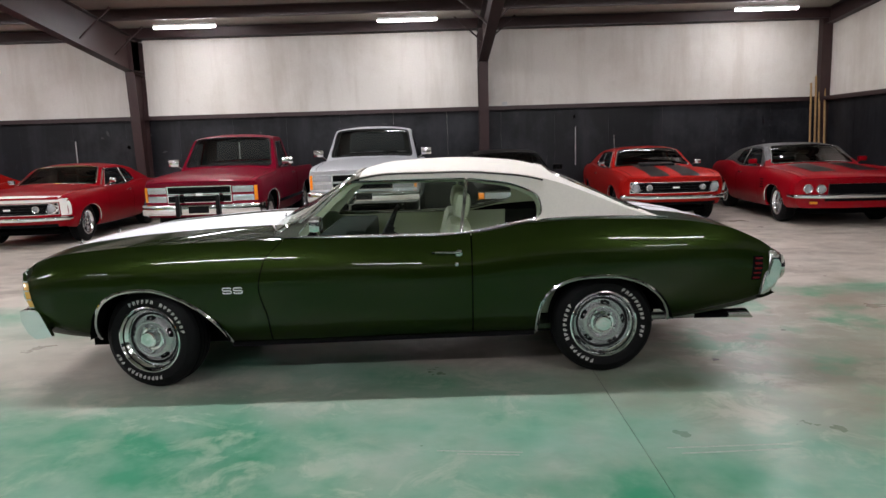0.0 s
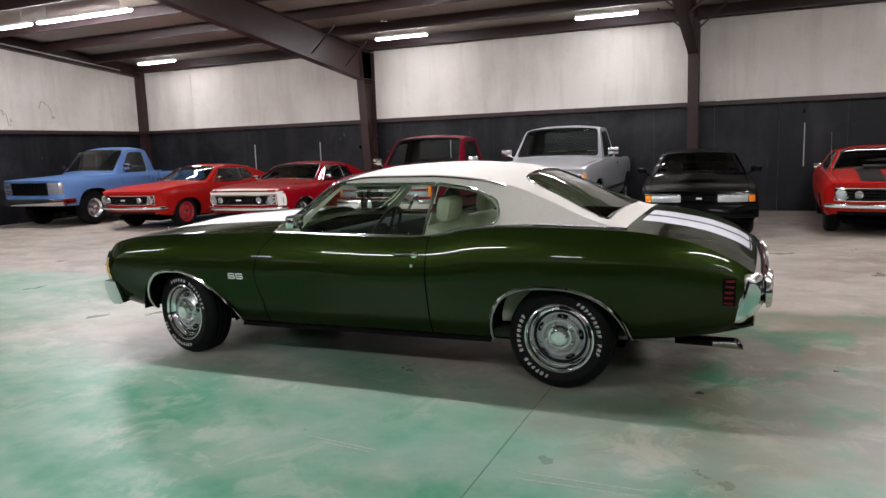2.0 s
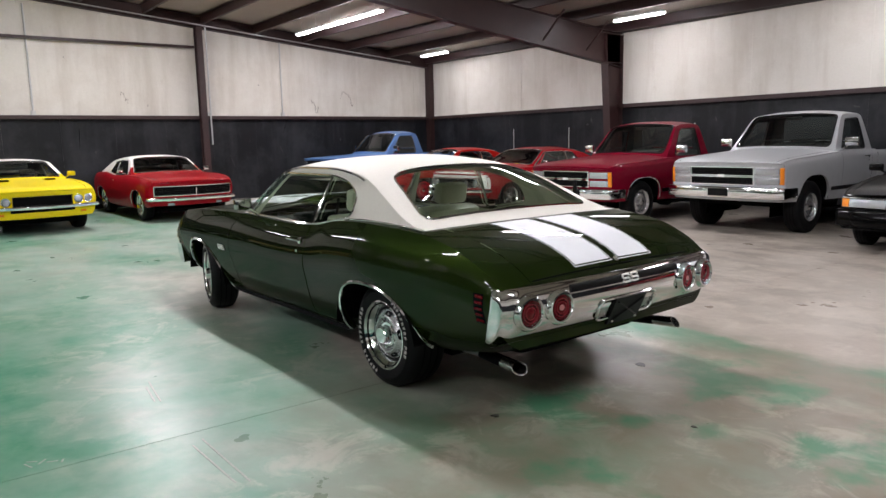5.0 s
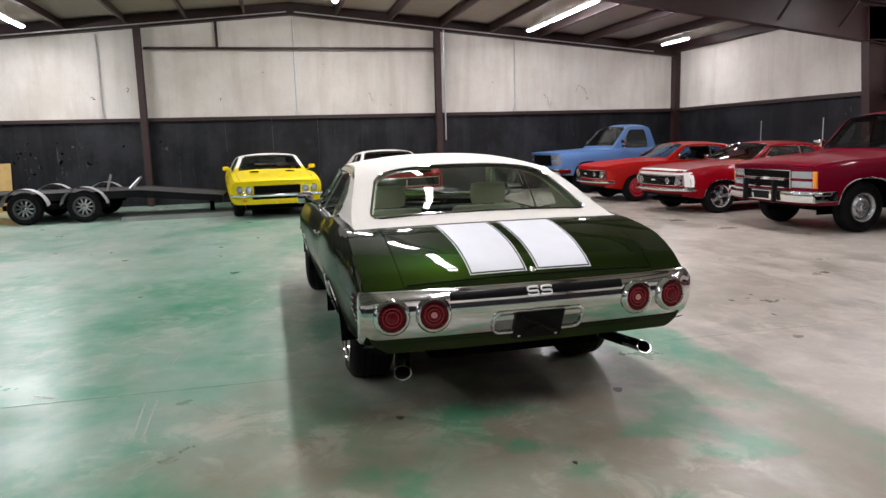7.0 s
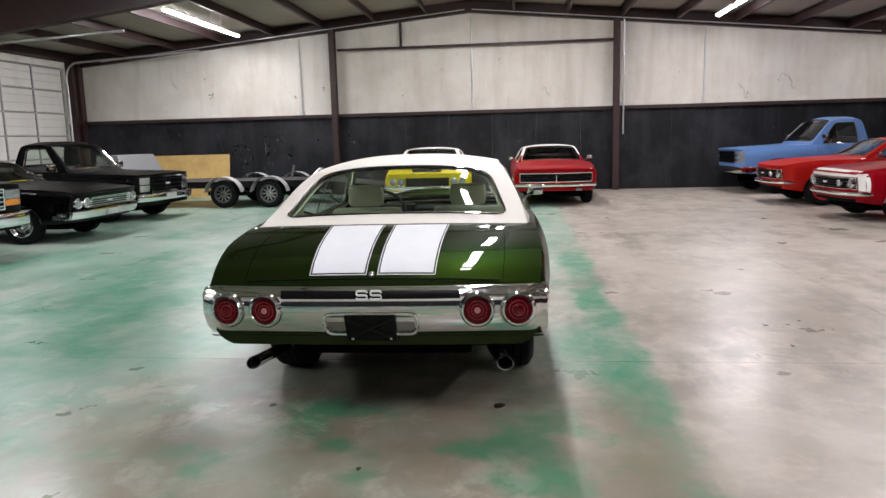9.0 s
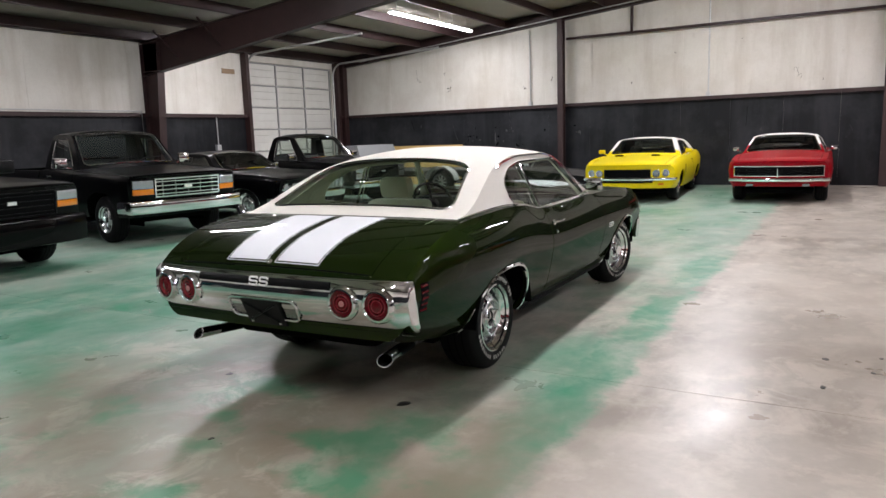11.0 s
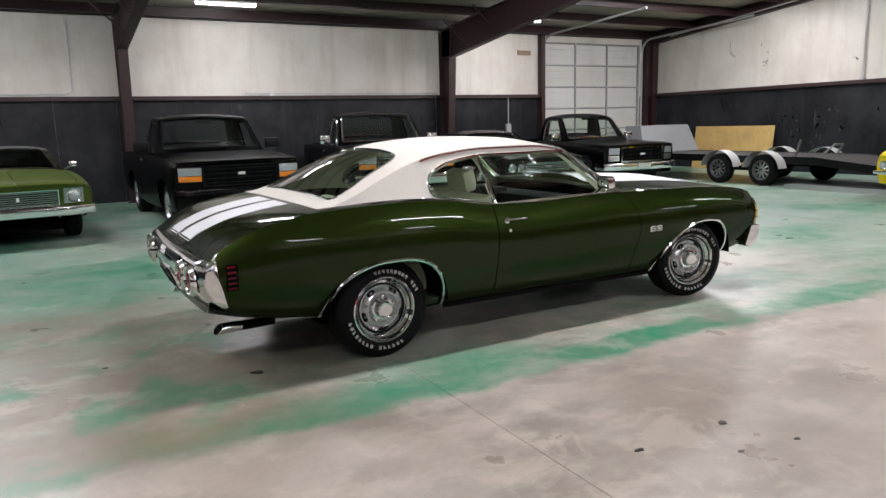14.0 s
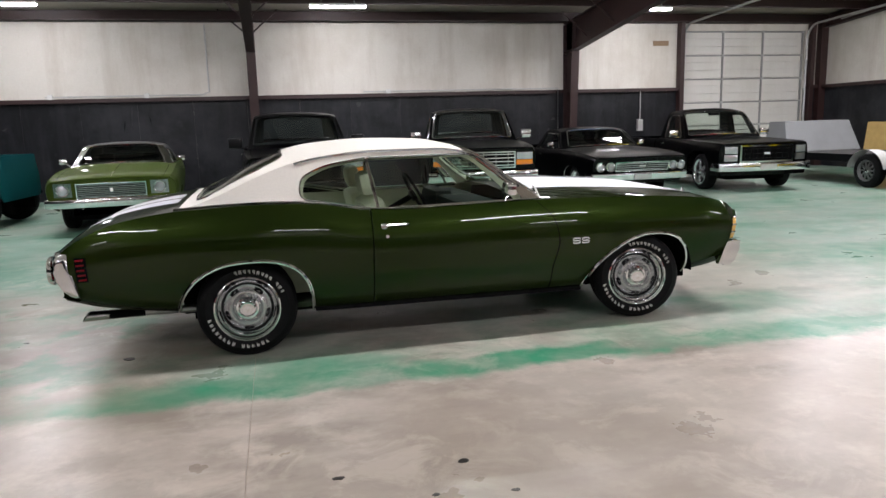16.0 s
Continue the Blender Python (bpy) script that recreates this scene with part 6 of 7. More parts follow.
def arch_lips(car, sh, m, r=0.010):
    for sgn in (-1, 1):
        for xc, zc, hf, hr, h, p in sh.arches:
            part("arch_moulding", tube([sh.side(xc + math.sin(radians(k)) * (hr if k > 0 else hf) * 0.999, 0, sgn) for k in steps(-88, 88, 24)], r, 5, up=(0, 1, 0)), m, car)


def fender_louvres(car, sh, x, z, n=4):
    for sgn in (-1, 1):
        for i in range(n):
            part("fender_louvre", tube([sh.side_at(x, z + i * 0.045, sgn, 0.002), sh.side_at(x + 0.13, z + i * 0.045, sgn, 0.002)], 0.010, 5), M_DARK, car)


def scoop(car, sh, x, y, m):
    p = sh.top(x, y)
    part("bonnet_scoop", moved(box(-0.12, 0.1, -0.1, 0.1, -0.02, 0.022, 0.012), pose(*p)), m, car)
    part("scoop_mouth", moved(box(-0.135, -0.02, -0.082, 0.082, 0.0, 0.026, 0.004), pose(*p)), M_DARK, car)


def wipers(car, sh, x, half):
    for k in (-1, 1):
        y0 = k * half * 0.35 + half * 0.3
        part("wiper", tube([sh.up_top(x, y0, 0.012), sh.up_top(x + 0.05, y0 - half * 0.3, 0.02), sh.up_top(x + 0.07, y0 - half * 0.75, 0.018)], 0.008, 5), M_BLACKTRIM, car)


def side_strip(car, sh, z0, z1, m, x0=None, x1=None):
    for sgn in (-1, 1):
        a, b = x0 or sh.arches[0][0] + sh.arches[0][3] + 0.03, x1 or sh.arches[1][0] - sh.arches[1][2] - 0.03
        part("side_moulding", grid(lambda x, z: sh.side_at(x, z, sgn, 0.008), steps(a, b, 12), steps(z0, z1, 2), flip=sgn < 0), m, car)


# first-generation pony coupes
PONY = coupe(bowf=0.23, pillar_x=-0.4, zb=[(-2.25, 0.33), (-1.3, 0.25), (0, 0.22), (1.3, 0.25), (2.4, 0.34)])
# black nose panel below the bumper is painted for the shadow on the valance
round_front = dict(grilles=[(-0.735, 0.735, 0.538, 0.712, 4, 0, M_BLACKTRIM, M_DARK)], round=[(0.645, 0.627, 0.082), (0.44, 0.625, 0.05)], surround=M_CHROME, surround_t=0.008, lamp_out=0.02, bumpers=[(0.43, 0.495, 0.10, M_CHROME)],
                   badge=(0, 0.625, 0.05, 0.012, M_BADGE), panels=[(-0.7, 0.7, 0.33, 0.38, M_DARK)])
car, sh = build("coupe", nose_at(4.33, 6.75, 88, PONY), PONY, M_ORANGE, "orange-red pony coupe with two wide black bonnet stripes", "car", front=round_front, wheels=("steel", M_BLACKTRIM), mirrors=[(-0.42, M_CHROME, (0.03, 0.06, 0.04))], glass=M_TINT)
for sgn in (-1, 1):
    a, b = sorted((sgn * 0.10, sgn * 0.42))
    top_band(car, sh, "bonnet_stripe", -2.2, -0.66, a, b, M_BLACKTRIM)
arch_lips(car, sh, M_CHROME, 0.008)
part("aerial", tube([(-0.75, 0.72, 0.9), (-0.72, 0.74, 1.55)], 0.004, 5), M_CHROME, car)
part("bonnet_scoop", moved(join(box(-0.16, 0.16, -0.30, 0.30, -0.03, 0.045, 0.02)), pose(*sh.top(-0.92, 0), 0, -3, 0)), M_BLACKTRIM, car)

car, sh = build("coupe", nose_at(-6.51, 5.94, 92, PONY), PONY, M_RED, "bright red pony coupe with a white nose band and polished wheels", "car", front=round_front, wheels=("five", M_ALLOY), mirrors=[(-0.42, M_CHROME, (0.03, 0.06, 0.04))], glass=M_TINT)
band = M_WHITEPAINT
fr = sh.front
part("nose_band", slab(fr, -0.83, 0.83, 0.73, 0.78, -0.02, 0.012, 14), band, car)
for sgn in (-1, 1):
    a, b = sorted((sgn * 0.755, sgn * 0.835))
    part("nose_band", slab(fr, a, b, 0.51, 0.735, -0.02, 0.010, 4), band, car)
    part("nose_band", grid(lambda x, z: sh.side_at(x, z, sgn, 0.003), steps(-2.24, -2.12, 4), steps(0.51, 0.78, 4), flip=sgn < 0), band, car)
top_band(car, sh, "nose_band", -2.245, -2.13, -0.78, 0.78, band)
arch_lips(car, sh, M_CHROME, 0.008)
for sgn in (-1, 1):
    part("pillar_trim", tube([sh.up_side(x, sh.edge(x)[1] - 0.02, sgn, 0.006) for x in steps(-0.6, -0.12, 8)], 0.016, 6), M_CHROME, car)

car, sh = build("coupe", nose_at(-9.47, 5.9, 88, PONY), PONY, M_ORANGE, "orange-red pony coupe with red steel wheels and dark grille", "car", front=round_front, wheels=("steel", M_REDWHEEL), mirrors=[(-0.42, M_CHROME, (0.03, 0.06, 0.04))])

rs_front = dict(grilles=[(-0.76, 0.76, 0.53, 0.70, 5, 0, M_BLACKTRIM, M_DARK)], surround=M_CHROME, surround_t=0.012, bumpers=[(0.42, 0.485, 0.10, M_CHROME)], rects=[("side_light", 0.42, 0.54, 0.33, 0.38, M_LENS)], badge=(0, 0.58, 0.008, 0.08, M_CHROME))
car, sh = build("coupe", nose_at(-9.25, 1.6, 181.5, PONY), PONY, M_RED, "red pony coupe with white vinyl roof and full-width black grille", "car", roof_mat=M_WHITEPAINT, front=rs_front, wheels=("rally", None), mirrors=[(-0.42, M_CHROME, (0.03, 0.06, 0.04))], glass=M_TINT)
arch_lips(car, sh, M_CHROME)

# wide coupes with four round headlights
WIDE = coupe(pillar_x=-0.5, xf=-2.35, xr=2.5, bowf=0.20, w=[(-2.35, 0.90), (-2.1, 0.935), (-1.3, 0.955), (0.0, 0.94), (1.3, 0.965), (2.0, 0.94), (2.5, 0.86)],
             zs=[(-2.35, 0.76), (-2.2, 0.80), (-1.3, 0.875), (-0.5, 0.89), (0.5, 0.87), (1.2, 0.96), (1.9, 0.93), (2.5, 0.8)],
             zc=[(-2.35, 0.775), (-2.2, 0.82), (-1.3, 0.91), (-0.5, 0.955), (0.5, 0.9), (1.6, 0.96), (2.5, 0.82)], track=(0.86, 0.86), wheel=(0.325, 0.21, 0.195))
quad_front = dict(grilles=[(-0.45, 0.45, 0.525, 0.668, 0, 0, M_BLACKTRIM, M_DARK)], round=[(0.565, 0.60, 0.066), (0.735, 0.605, 0.066)], surround=M_BLACKTRIM, bumpers=[(0.455, 0.515, 0.09, M_CHROME)],
                  panels=[(-0.5, 0.5, 0.405, 0.45, M_DARK)], rects=[("fog_lamp", 0.60, 0.70, 0.36, 0.40, M_AMBER)])
car, sh = build("coupe", nose_at(6.85, 5.75, 86, WIDE), WIDE, M_RED, "red muscle coupe with dark vinyl roof and black bonnet patches", "car", roof_mat=M_DKVINYL, front=quad_front, wheels=("five", M_ALLOY), mirrors=[(-0.42, M_RED, (0.05, 0.07, 0.045))], glass=M_TINT)
for sgn in (-1, 1):
    a, b = sorted((sgn * 0.16, sgn * 0.52))
    top_band(car, sh, "bonnet_patch", -1.9, -0.8, a, b, M_BLACKTRIM)
fender_louvres(car, sh, -0.95, 0.56, 4)
arch_lips(car, sh, M_CHROME)
car, sh = build("coupe", nose_at(-8.95, -1.13, 184, WIDE), WIDE, M_YELLOW, "bright yellow muscle coupe with white roof and black grille", "car", roof_mat=M_WHITEPAINT, front=quad_front, wheels=("five", M_ALLOY), mirrors=[(-0.42, M_YELLOW, (0.05, 0.07, 0.045))], seat=M_DARKSEAT)
for y in (-0.38, 0.38):
    scoop(car, sh, -1.15, y, M_YELLOW)
fender_louvres(car, sh, -0.95, 0.56, 4)

# the black hatchback-era pony car with wide rectangular lamps
BOXY = coupe(xf=-2.15, xr=2.35, bowf=0.13, slantf=0.15, crown=3.0, w=[(-2.15, 0.80), (-1.9, 0.845), (-1.2, 0.87), (1.2, 0.87), (2.35, 0.82)],
             zs=[(-2.15, 0.70), (-1.9, 0.75), (-1.2, 0.83), (-0.5, 0.88), (0.5, 0.90), (1.5, 0.93), (2.35, 0.90)], zc=[(-2.15, 0.715), (-1.9, 0.78), (-1.2, 0.87), (-0.5, 0.93), (0.5, 0.92), (1.6, 0.96), (2.35, 0.92)],
             prof=[(0, 0.94), (0.1, 0.97), (0.4, 1.0), (0.75, 0.995), (0.95, 0.965), (1, 0.94)], arches=[(-1.28, 0.30, 0.38, 0.38, 0.33, 2.4), (1.28, 0.30, 0.38, 0.38, 0.33, 2.4)], axles=(-1.28, 1.28), track=(0.80, 0.80),
             zed=[(-0.68, 0.88), (-0.4, 1.04), (-0.05, 1.25), (0.2, 1.275), (0.7, 1.27), (1.0, 1.22), (1.3, 1.1), (1.7, 0.94)], zcn=[(-0.68, 0.92), (-0.4, 1.08), (-0.05, 1.29), (0.2, 1.325), (0.7, 1.32), (1.0, 1.26), (1.3, 1.13), (1.7, 0.96)])
box_front = dict(rects=[("headlight", 0.26, 0.68, 0.56, 0.665, M_LENS), ("turn_signal", 0.69, 0.775, 0.56, 0.665, M_AMBER)], panels=[(-0.25, 0.25, 0.585, 0.65, M_DARK)], bumpers=[(0.33, 0.54, 0.06, M_BLACK)], badge=(0, 0.62, 0.04, 0.012, M_BADGE), bumper_wrap=0.3)
car, sh = build("coupe", nose_at(1.76, 6.25, 94.5, BOXY), BOXY, M_BLACK, "glossy black pony coupe with wide rectangular headlights", "car", front=box_front, trim=M_BLACKTRIM, wheels=("five", M_ALLOY), mirrors=[(-0.4, M_BLACK, (0.05, 0.09, 0.05))], glass=M_TINT)
part("bonnet_scoop", join(*[grid(lambda x, y: sh.top(x, y, 0.028 - 0.02 * abs(y / 0.3) ** 4), steps(-1.5, -0.75, 8), steps(-0.3, 0.3, 8))]), M_BLACK, car)
for sgn in (-1, 1):
    a, b = sorted((sgn * 0.26, sgn * 0.78))
    part("nose_trim", slab(sh.front, a, b, 0.672, 0.686, 0.0, 0.02, 4), M_CHROME, car)

# the green personal coupe
LONGC = coupe(zb=[(-2.55, 0.42), (-2.2, 0.36), (-1.48, 0.27), (0, 0.23), (1.48, 0.27), (2.6, 0.36)], xf=-2.55, xr=2.6, axles=(-1.48, 1.48), arches=[(-1.48, 0.30, 0.40, 0.40, 0.33, 2.3), (1.48, 0.30, 0.40, 0.40, 0.32, 2.3)], bowf=0.13, bow_p=5.0, crown=3.2,
              w=[(-2.55, 0.90), (-2.3, 0.935), (-1.4, 0.96), (0.0, 0.95), (1.4, 0.96), (2.6, 0.86)],
              zs=[(-2.55, 0.80), (-2.4, 0.835), (-1.4, 0.90), (-0.5, 0.92), (0.5, 0.91), (1.2, 0.97), (1.9, 0.94), (2.6, 0.82)], zc=[(-2.55, 0.835), (-2.4, 0.87), (-1.4, 0.945), (-0.5, 0.985), (0.5, 0.93), (1.6, 0.98), (2.6, 0.84)],
              zed=[(-0.68, 0.92), (-0.4, 1.08), (-0.1, 1.25), (0.2, 1.275), (0.6, 1.265), (0.95, 1.215), (1.3, 1.08), (1.7, 0.96)], zcn=[(-0.68, 0.96), (-0.4, 1.12), (-0.1, 1.29), (0.2, 1.33), (0.6, 1.325), (0.95, 1.28), (1.3, 1.13), (1.7, 0.98)])
monte_front = dict(grilles=[(-0.47, 0.47, 0.56, 0.75, 7, 0, M_DARKCHROME, M_DARK)], round=[(0.665, 0.672, 0.080)], panels=[(-0.79, -0.54, 0.57, 0.775, M_DARKCHROME), (0.54, 0.79, 0.57, 0.775, M_DARKCHROME)], surround=M_CHROME, bumpers=[(0.41, 0.54, 0.10, M_CHROME)], badge=(0, 0.66, 0.018, 0.025, M_BADGE))
car, sh = build("coupe", nose_at(3.57, -5.85, -84.5, LONGC), LONGC, M_LTGREEN, "metallic green personal coupe with dark vinyl roof and single headlights", "car", roof_mat=M_DKVINYL, pillar_mat=M_CHROME, front=monte_front, wheels=("steel", M_BLACKTRIM), mirrors=[(-0.42, M_CHROME, (0.03, 0.06, 0.04))], glass=M_TINT)
part("bonnet_ridge", tube([sh.top(x, 0, 0.004) for x in steps(-2.5, -0.75, 12)], 0.006, 6), M_CHROME, car)

# ---- pickups ----
HALFTON = pickup()
chev_front = dict(grilles=[(-0.50, 0.50, 0.80, 0.905, 4, 0, M_DARK, M_BLACKTRIM), (-0.50, 0.50, 0.665, 0.765, 4, 0, M_DARK, M_BLACKTRIM)], surround=M_CHROME, surround_t=0.012,
                  rects=[("headlight", 0.53, 0.85, 0.80, 0.905, M_LENS), ("headlight", 0.53, 0.85, 0.665, 0.765, M_LENS), ("turn_signal", 0.86, 0.905, 0.665, 0.905, M_AMBER)],
                  bumpers=[(0.46, 0.625, 0.11, M_CHROME)], badge=(0, 0.785, 0.05, 0.018, M_BADGE), bumper_wrap=0.3)
def lifted(s, dz):
    """The same body dz higher over its wheels."""
    q = dict(s)
    for k in ("zs", "zc", "zb", "zed", "zcn"):
        q[k] = [(x, z + dz) for x, z in s[k]]
    q["side_windows"] = [[(a, b + dz) for a, b in w] for w in s["side_windows"]]
    q["arches"] = [(a, b + dz * 0.4, c, d, e + dz * 0.5, p) for a, b, c, d, e, p in s["arches"]]
    q["wheel"] = (s["wheel"][0] + 0.025, s["wheel"][1] + 0.02, s["wheel"][2])
    return q


def lifted_front(f, dz):
    q = dict(f)
    q["grilles"] = [(a, b, c + dz, d + dz, *e) for a, b, c, d, *e in f["grilles"]]
    q["rects"] = [(n, a, b, c + dz, d + dz, m) for n, a, b, c, d, m in f["rects"]]
    q["bumpers"] = [(a + dz, b + dz, c, m) for a, b, c, m in f["bumpers"]]
    y, z, w, h, m = f["badge"]
    q["badge"] = (y, z + dz, w, h, m)
    return q


for x, y, h, m, lab, seat in ((-0.95, 6.75, 90, M_SILVER, "silver two-door pickup with chrome bumper and grey lower moulding", M_DARKSEAT), (-3.49, 6.1, 90.5, M_DKRED, "dark red two-door pickup with chrome bumper guards", M_DARKSEAT)):
    up = 0.09 if m is M_SILVER else 0.0
    car, sh = build("pickup_truck", nose_at(x, y, h, HALFTON), lifted(HALFTON, up) if up else HALFTON, m, lab, "pickup truck", front=lifted_front(chev_front, up), trim=M_BLACKTRIM, wheels=("steel", M_ALLOY), mirrors=[(-0.62, M_CHROME, (0.04, 0.10, 0.065), 1.25 + up, 0.12)], seat=seat)
    wipers(car, sh, -0.80, 0.7)
    side_strip(car, sh, 0.52 + up, 0.58 + up, M_BLACKTRIM if m is M_SILVER else M_CHROME)
    if m is M_DKRED:
        for yy in (-0.32, 0.32):
            part("bumper_guard", moved(box(-0.03, 0.03, -0.03, 0.03, 0, 0.34, 0.012), pose(sh.front(yy, 0.6)[0] - 0.14, yy, 0.44)), M_BLACKTRIM, car)
        arch_lips(car, sh, M_CHROME)
    part("plate", slab(sh.front, -0.16, 0.16, 0.49 + up, 0.60 + up, 0.1, 0.118, 2), M_BLACKTRIM, car)

SQUARE = pickup(crown=4.0, zs=[(-2.45, 0.985), (-2.3, 1.0), (-1.5, 1.03), (-0.6, 1.06), (0.3, 1.07), (0.52, 1.07), (0.56, 1.06), (2.75, 1.06)], zc=[(-2.45, 0.995), (-2.3, 1.02), (-1.5, 1.06), (-0.6, 1.10), (0.5, 1.09), (2.75, 1.06)],
                prof=[(0, 0.95), (0.1, 0.97), (0.4, 0.99), (0.72, 1.0), (0.85, 0.985), (0.95, 0.96), (1.0, 0.93)],
                zed=[(-0.86, 1.06), (-0.6, 1.32), (-0.3, 1.61), (-0.1, 1.645), (0.2, 1.645), (0.34, 1.61), (0.5, 1.08)], zcn=[(-0.86, 1.09), (-0.6, 1.37), (-0.3, 1.66), (-0.1, 1.71), (0.2, 1.71), (0.34, 1.67), (0.5, 1.11)],
                side_windows=[rounded([(-0.6, 1.09), (-0.25, 1.56), (0.2, 1.57), (0.24, 1.09)], 0.06)])
sq_front = dict(grilles=[(-0.52, 0.52, 0.68, 0.935, 6, 9, M_DARK, M_BLACKTRIM)], surround=M_BLACKTRIM, rects=[("headlight", 0.57, 0.80, 0.82, 0.935, M_LENS), ("headlight", 0.57, 0.80, 0.69, 0.80, M_LENS), ("turn_signal", 0.82, 0.90, 0.69, 0.935, M_LENS)],
                bumpers=[(0.45, 0.615, 0.10, M_CHROME)], bumper_wrap=0.25)
TALL = dict(SQUARE)
for k in ("zs", "zc", "zb", "zed", "zcn"):
    TALL[k] = [(x, z + 0.07) for x, z in SQUARE.get(k, HALFTON[k])]
TALL.update(side_windows=[[(a, b + 0.07) for a, b in q] for q in SQUARE["side_windows"]], arches=[(a, b + 0.03, c, d, e + 0.02, p) for a, b, c, d, e, p in SQUARE["arches"]], wheel=(0.385, 0.22, 0.2))
sq_front = dict(grilles=[(-0.52, 0.52, 0.75, 1.0, 6, 9, M_DARK, M_BLACKTRIM)], surround=M_BLACKTRIM, rects=[("headlight", 0.57, 0.80, 0.885, 1.0, M_LENS), ("headlight", 0.57, 0.80, 0.755, 0.865, M_LENS), ("turn_signal", 0.82, 0.90, 0.755, 1.0, M_LENS)],
                bumpers=[(0.50, 0.66, 0.10, M_CHROME)], bumper_wrap=0.25)
car, sh = build("pickup_truck", nose_at(-12.38, 5.98, 93, TALL), TALL, M_BLUE, "light blue square-bodied pickup parked in the corner", "pickup truck", front=sq_front, wheels=("rally", None), mirrors=[(-0.60, M_CHROME, (0.04, 0.10, 0.07), 1.30, 0.14)])
wipers(car, sh, -0.80, 0.7)
LOW = dict(SQUARE)
LOW.update(zs=[(x, z - 0.06) for x, z in SQUARE["zs"]], zc=[(x, z - 0.06) for x, z in SQUARE["zc"]], zb=[(x, z - 0.1) for x, z in HALFTON["zb"]], zed=[(x, z - 0.06) for x, z in SQUARE["zed"]], zcn=[(x, z - 0.06) for x, z in SQUARE["zcn"]],
           side_windows=[[(a, b - 0.06) for a, b in q] for q in SQUARE["side_windows"]], wheel=(0.36, 0.23, 0.25))
low_front = dict(grilles=[(-0.52, 0.52, 0.60, 0.87, 3, 8, M_BLACKTRIM, M_DARK)], surround=M_CHROME, surround_t=0.03, rects=[("headlight", 0.60, 0.83, 0.74, 0.88, M_LENS), ("turn_signal", 0.60, 0.83, 0.60, 0.72, M_STEEL)],
                 bumpers=[(0.40, 0.56, 0.10, M_CHROME)], badge=(0, 0.74, 0.055, 0.018, M_BADGE), bumper_wrap=0.25)
car, sh = build("pickup_truck", nose_at(-8.1, -6.5, -96, LOW), LOW, M_BLACK, "lowered black square-bodied pickup with large chrome wheels", "pickup truck", front=low_front, wheels=("five", M_ALLOY), mirrors=[(-0.60, M_CHROME, (0.04, 0.10, 0.07), 1.12, 0.14)])
wipers(car, sh, -0.80, 0.7)
part("plate", slab(sh.front, -0.16, 0.16, 0.43, 0.53, 0.1, 0.118, 2), M_PLATE, car, "blank pale plate")

# the low coupe pickup
UTE = pickup(xf=-2.45, xr=2.5, door=(-0.7, 0.42), cowl=-0.78, cab_back=0.78, w=[(-2.45, 0.90), (-2.2, 0.93), (-1.4, 0.945), (1.4, 0.945), (2.5, 0.9)],
             zs=[(-2.45, 0.79), (-2.3, 0.82), (-1.4, 0.885), (-0.6, 0.90), (0.5, 0.90), (2.5, 0.92)], zc=[(-2.45, 0.80), (-2.3, 0.84), (-1.4, 0.93), (-0.6, 0.96), (0.5, 0.93), (2.5, 0.92)],
             zb=[(-2.45, 0.34), (-1.4, 0.28), (0, 0.25), (1.4, 0.28), (2.5, 0.36)], arches=[(-1.46, 0.30, 0.40, 0.40, 0.33, 2.3), (1.46, 0.30, 0.40, 0.40, 0.33, 2.3)], axles=(-1.46, 1.46), track=(0.85, 0.85), wheel=(0.325, 0.2, 0.2),
             ws=(-0.84, -0.3), bl=(0.42, 0.76), tum=0.42, crown=3.0, bowf=0.10, slantf=-0.3,
             zed=[(-0.84, 0.9), (-0.55, 1.08), (-0.3, 1.25), (0, 1.285), (0.42, 1.27), (0.76, 0.93)], zcn=[(-0.84, 0.94), (-0.55, 1.12), (-0.3, 1.29), (0, 1.335), (0.42, 1.32), (0.76, 0.95)],
             side_windows=[rounded([(-0.6, 0.92), (-0.28, 1.2), (0.36, 1.215), (0.5, 0.92)], 0.04)], windscreen=rounded([(-0.78, -0.72), (-0.78, 0.72), (-0.33, 0.57), (-0.33, -0.57)], 0.07),
             backlight=rounded([(0.47, -0.5), (0.47, 0.5), (0.68, 0.58), (0.68, -0.58)], 0.03), seat_x=0.3, cab_inner=0.72)
ute_front = dict(grilles=[(-0.50, 0.50, 0.56, 0.70, 4, 0, M_STEEL, M_DARK)], round=[(0.60, 0.635, 0.075), (0.775, 0.635, 0.075)], surround=M_CHROME, bumpers=[(0.385, 0.52, 0.10, M_CHROME)], badge=(0, 0.64, 0.06, 0.012, M_BADGE))
car, sh = build("coupe_pickup", nose_at(-5.2, -6.05, -91, UTE), UTE, M_BLACK, "black coupe-bodied pickup with four round headlights and chrome bumper", "pickup truck", front=ute_front, wheels=("rally", None), mirrors=[(-0.5, M_CHROME, (0.03, 0.06, 0.04))], glass=M_TINT)
arch_lips(car, sh, M_CHROME, 0.008)
part("plate", slab(sh.front, -0.16, 0.16, 0.40, 0.50, 0.1, 0.118, 2), M_PLATE, car, "blank pale plate")

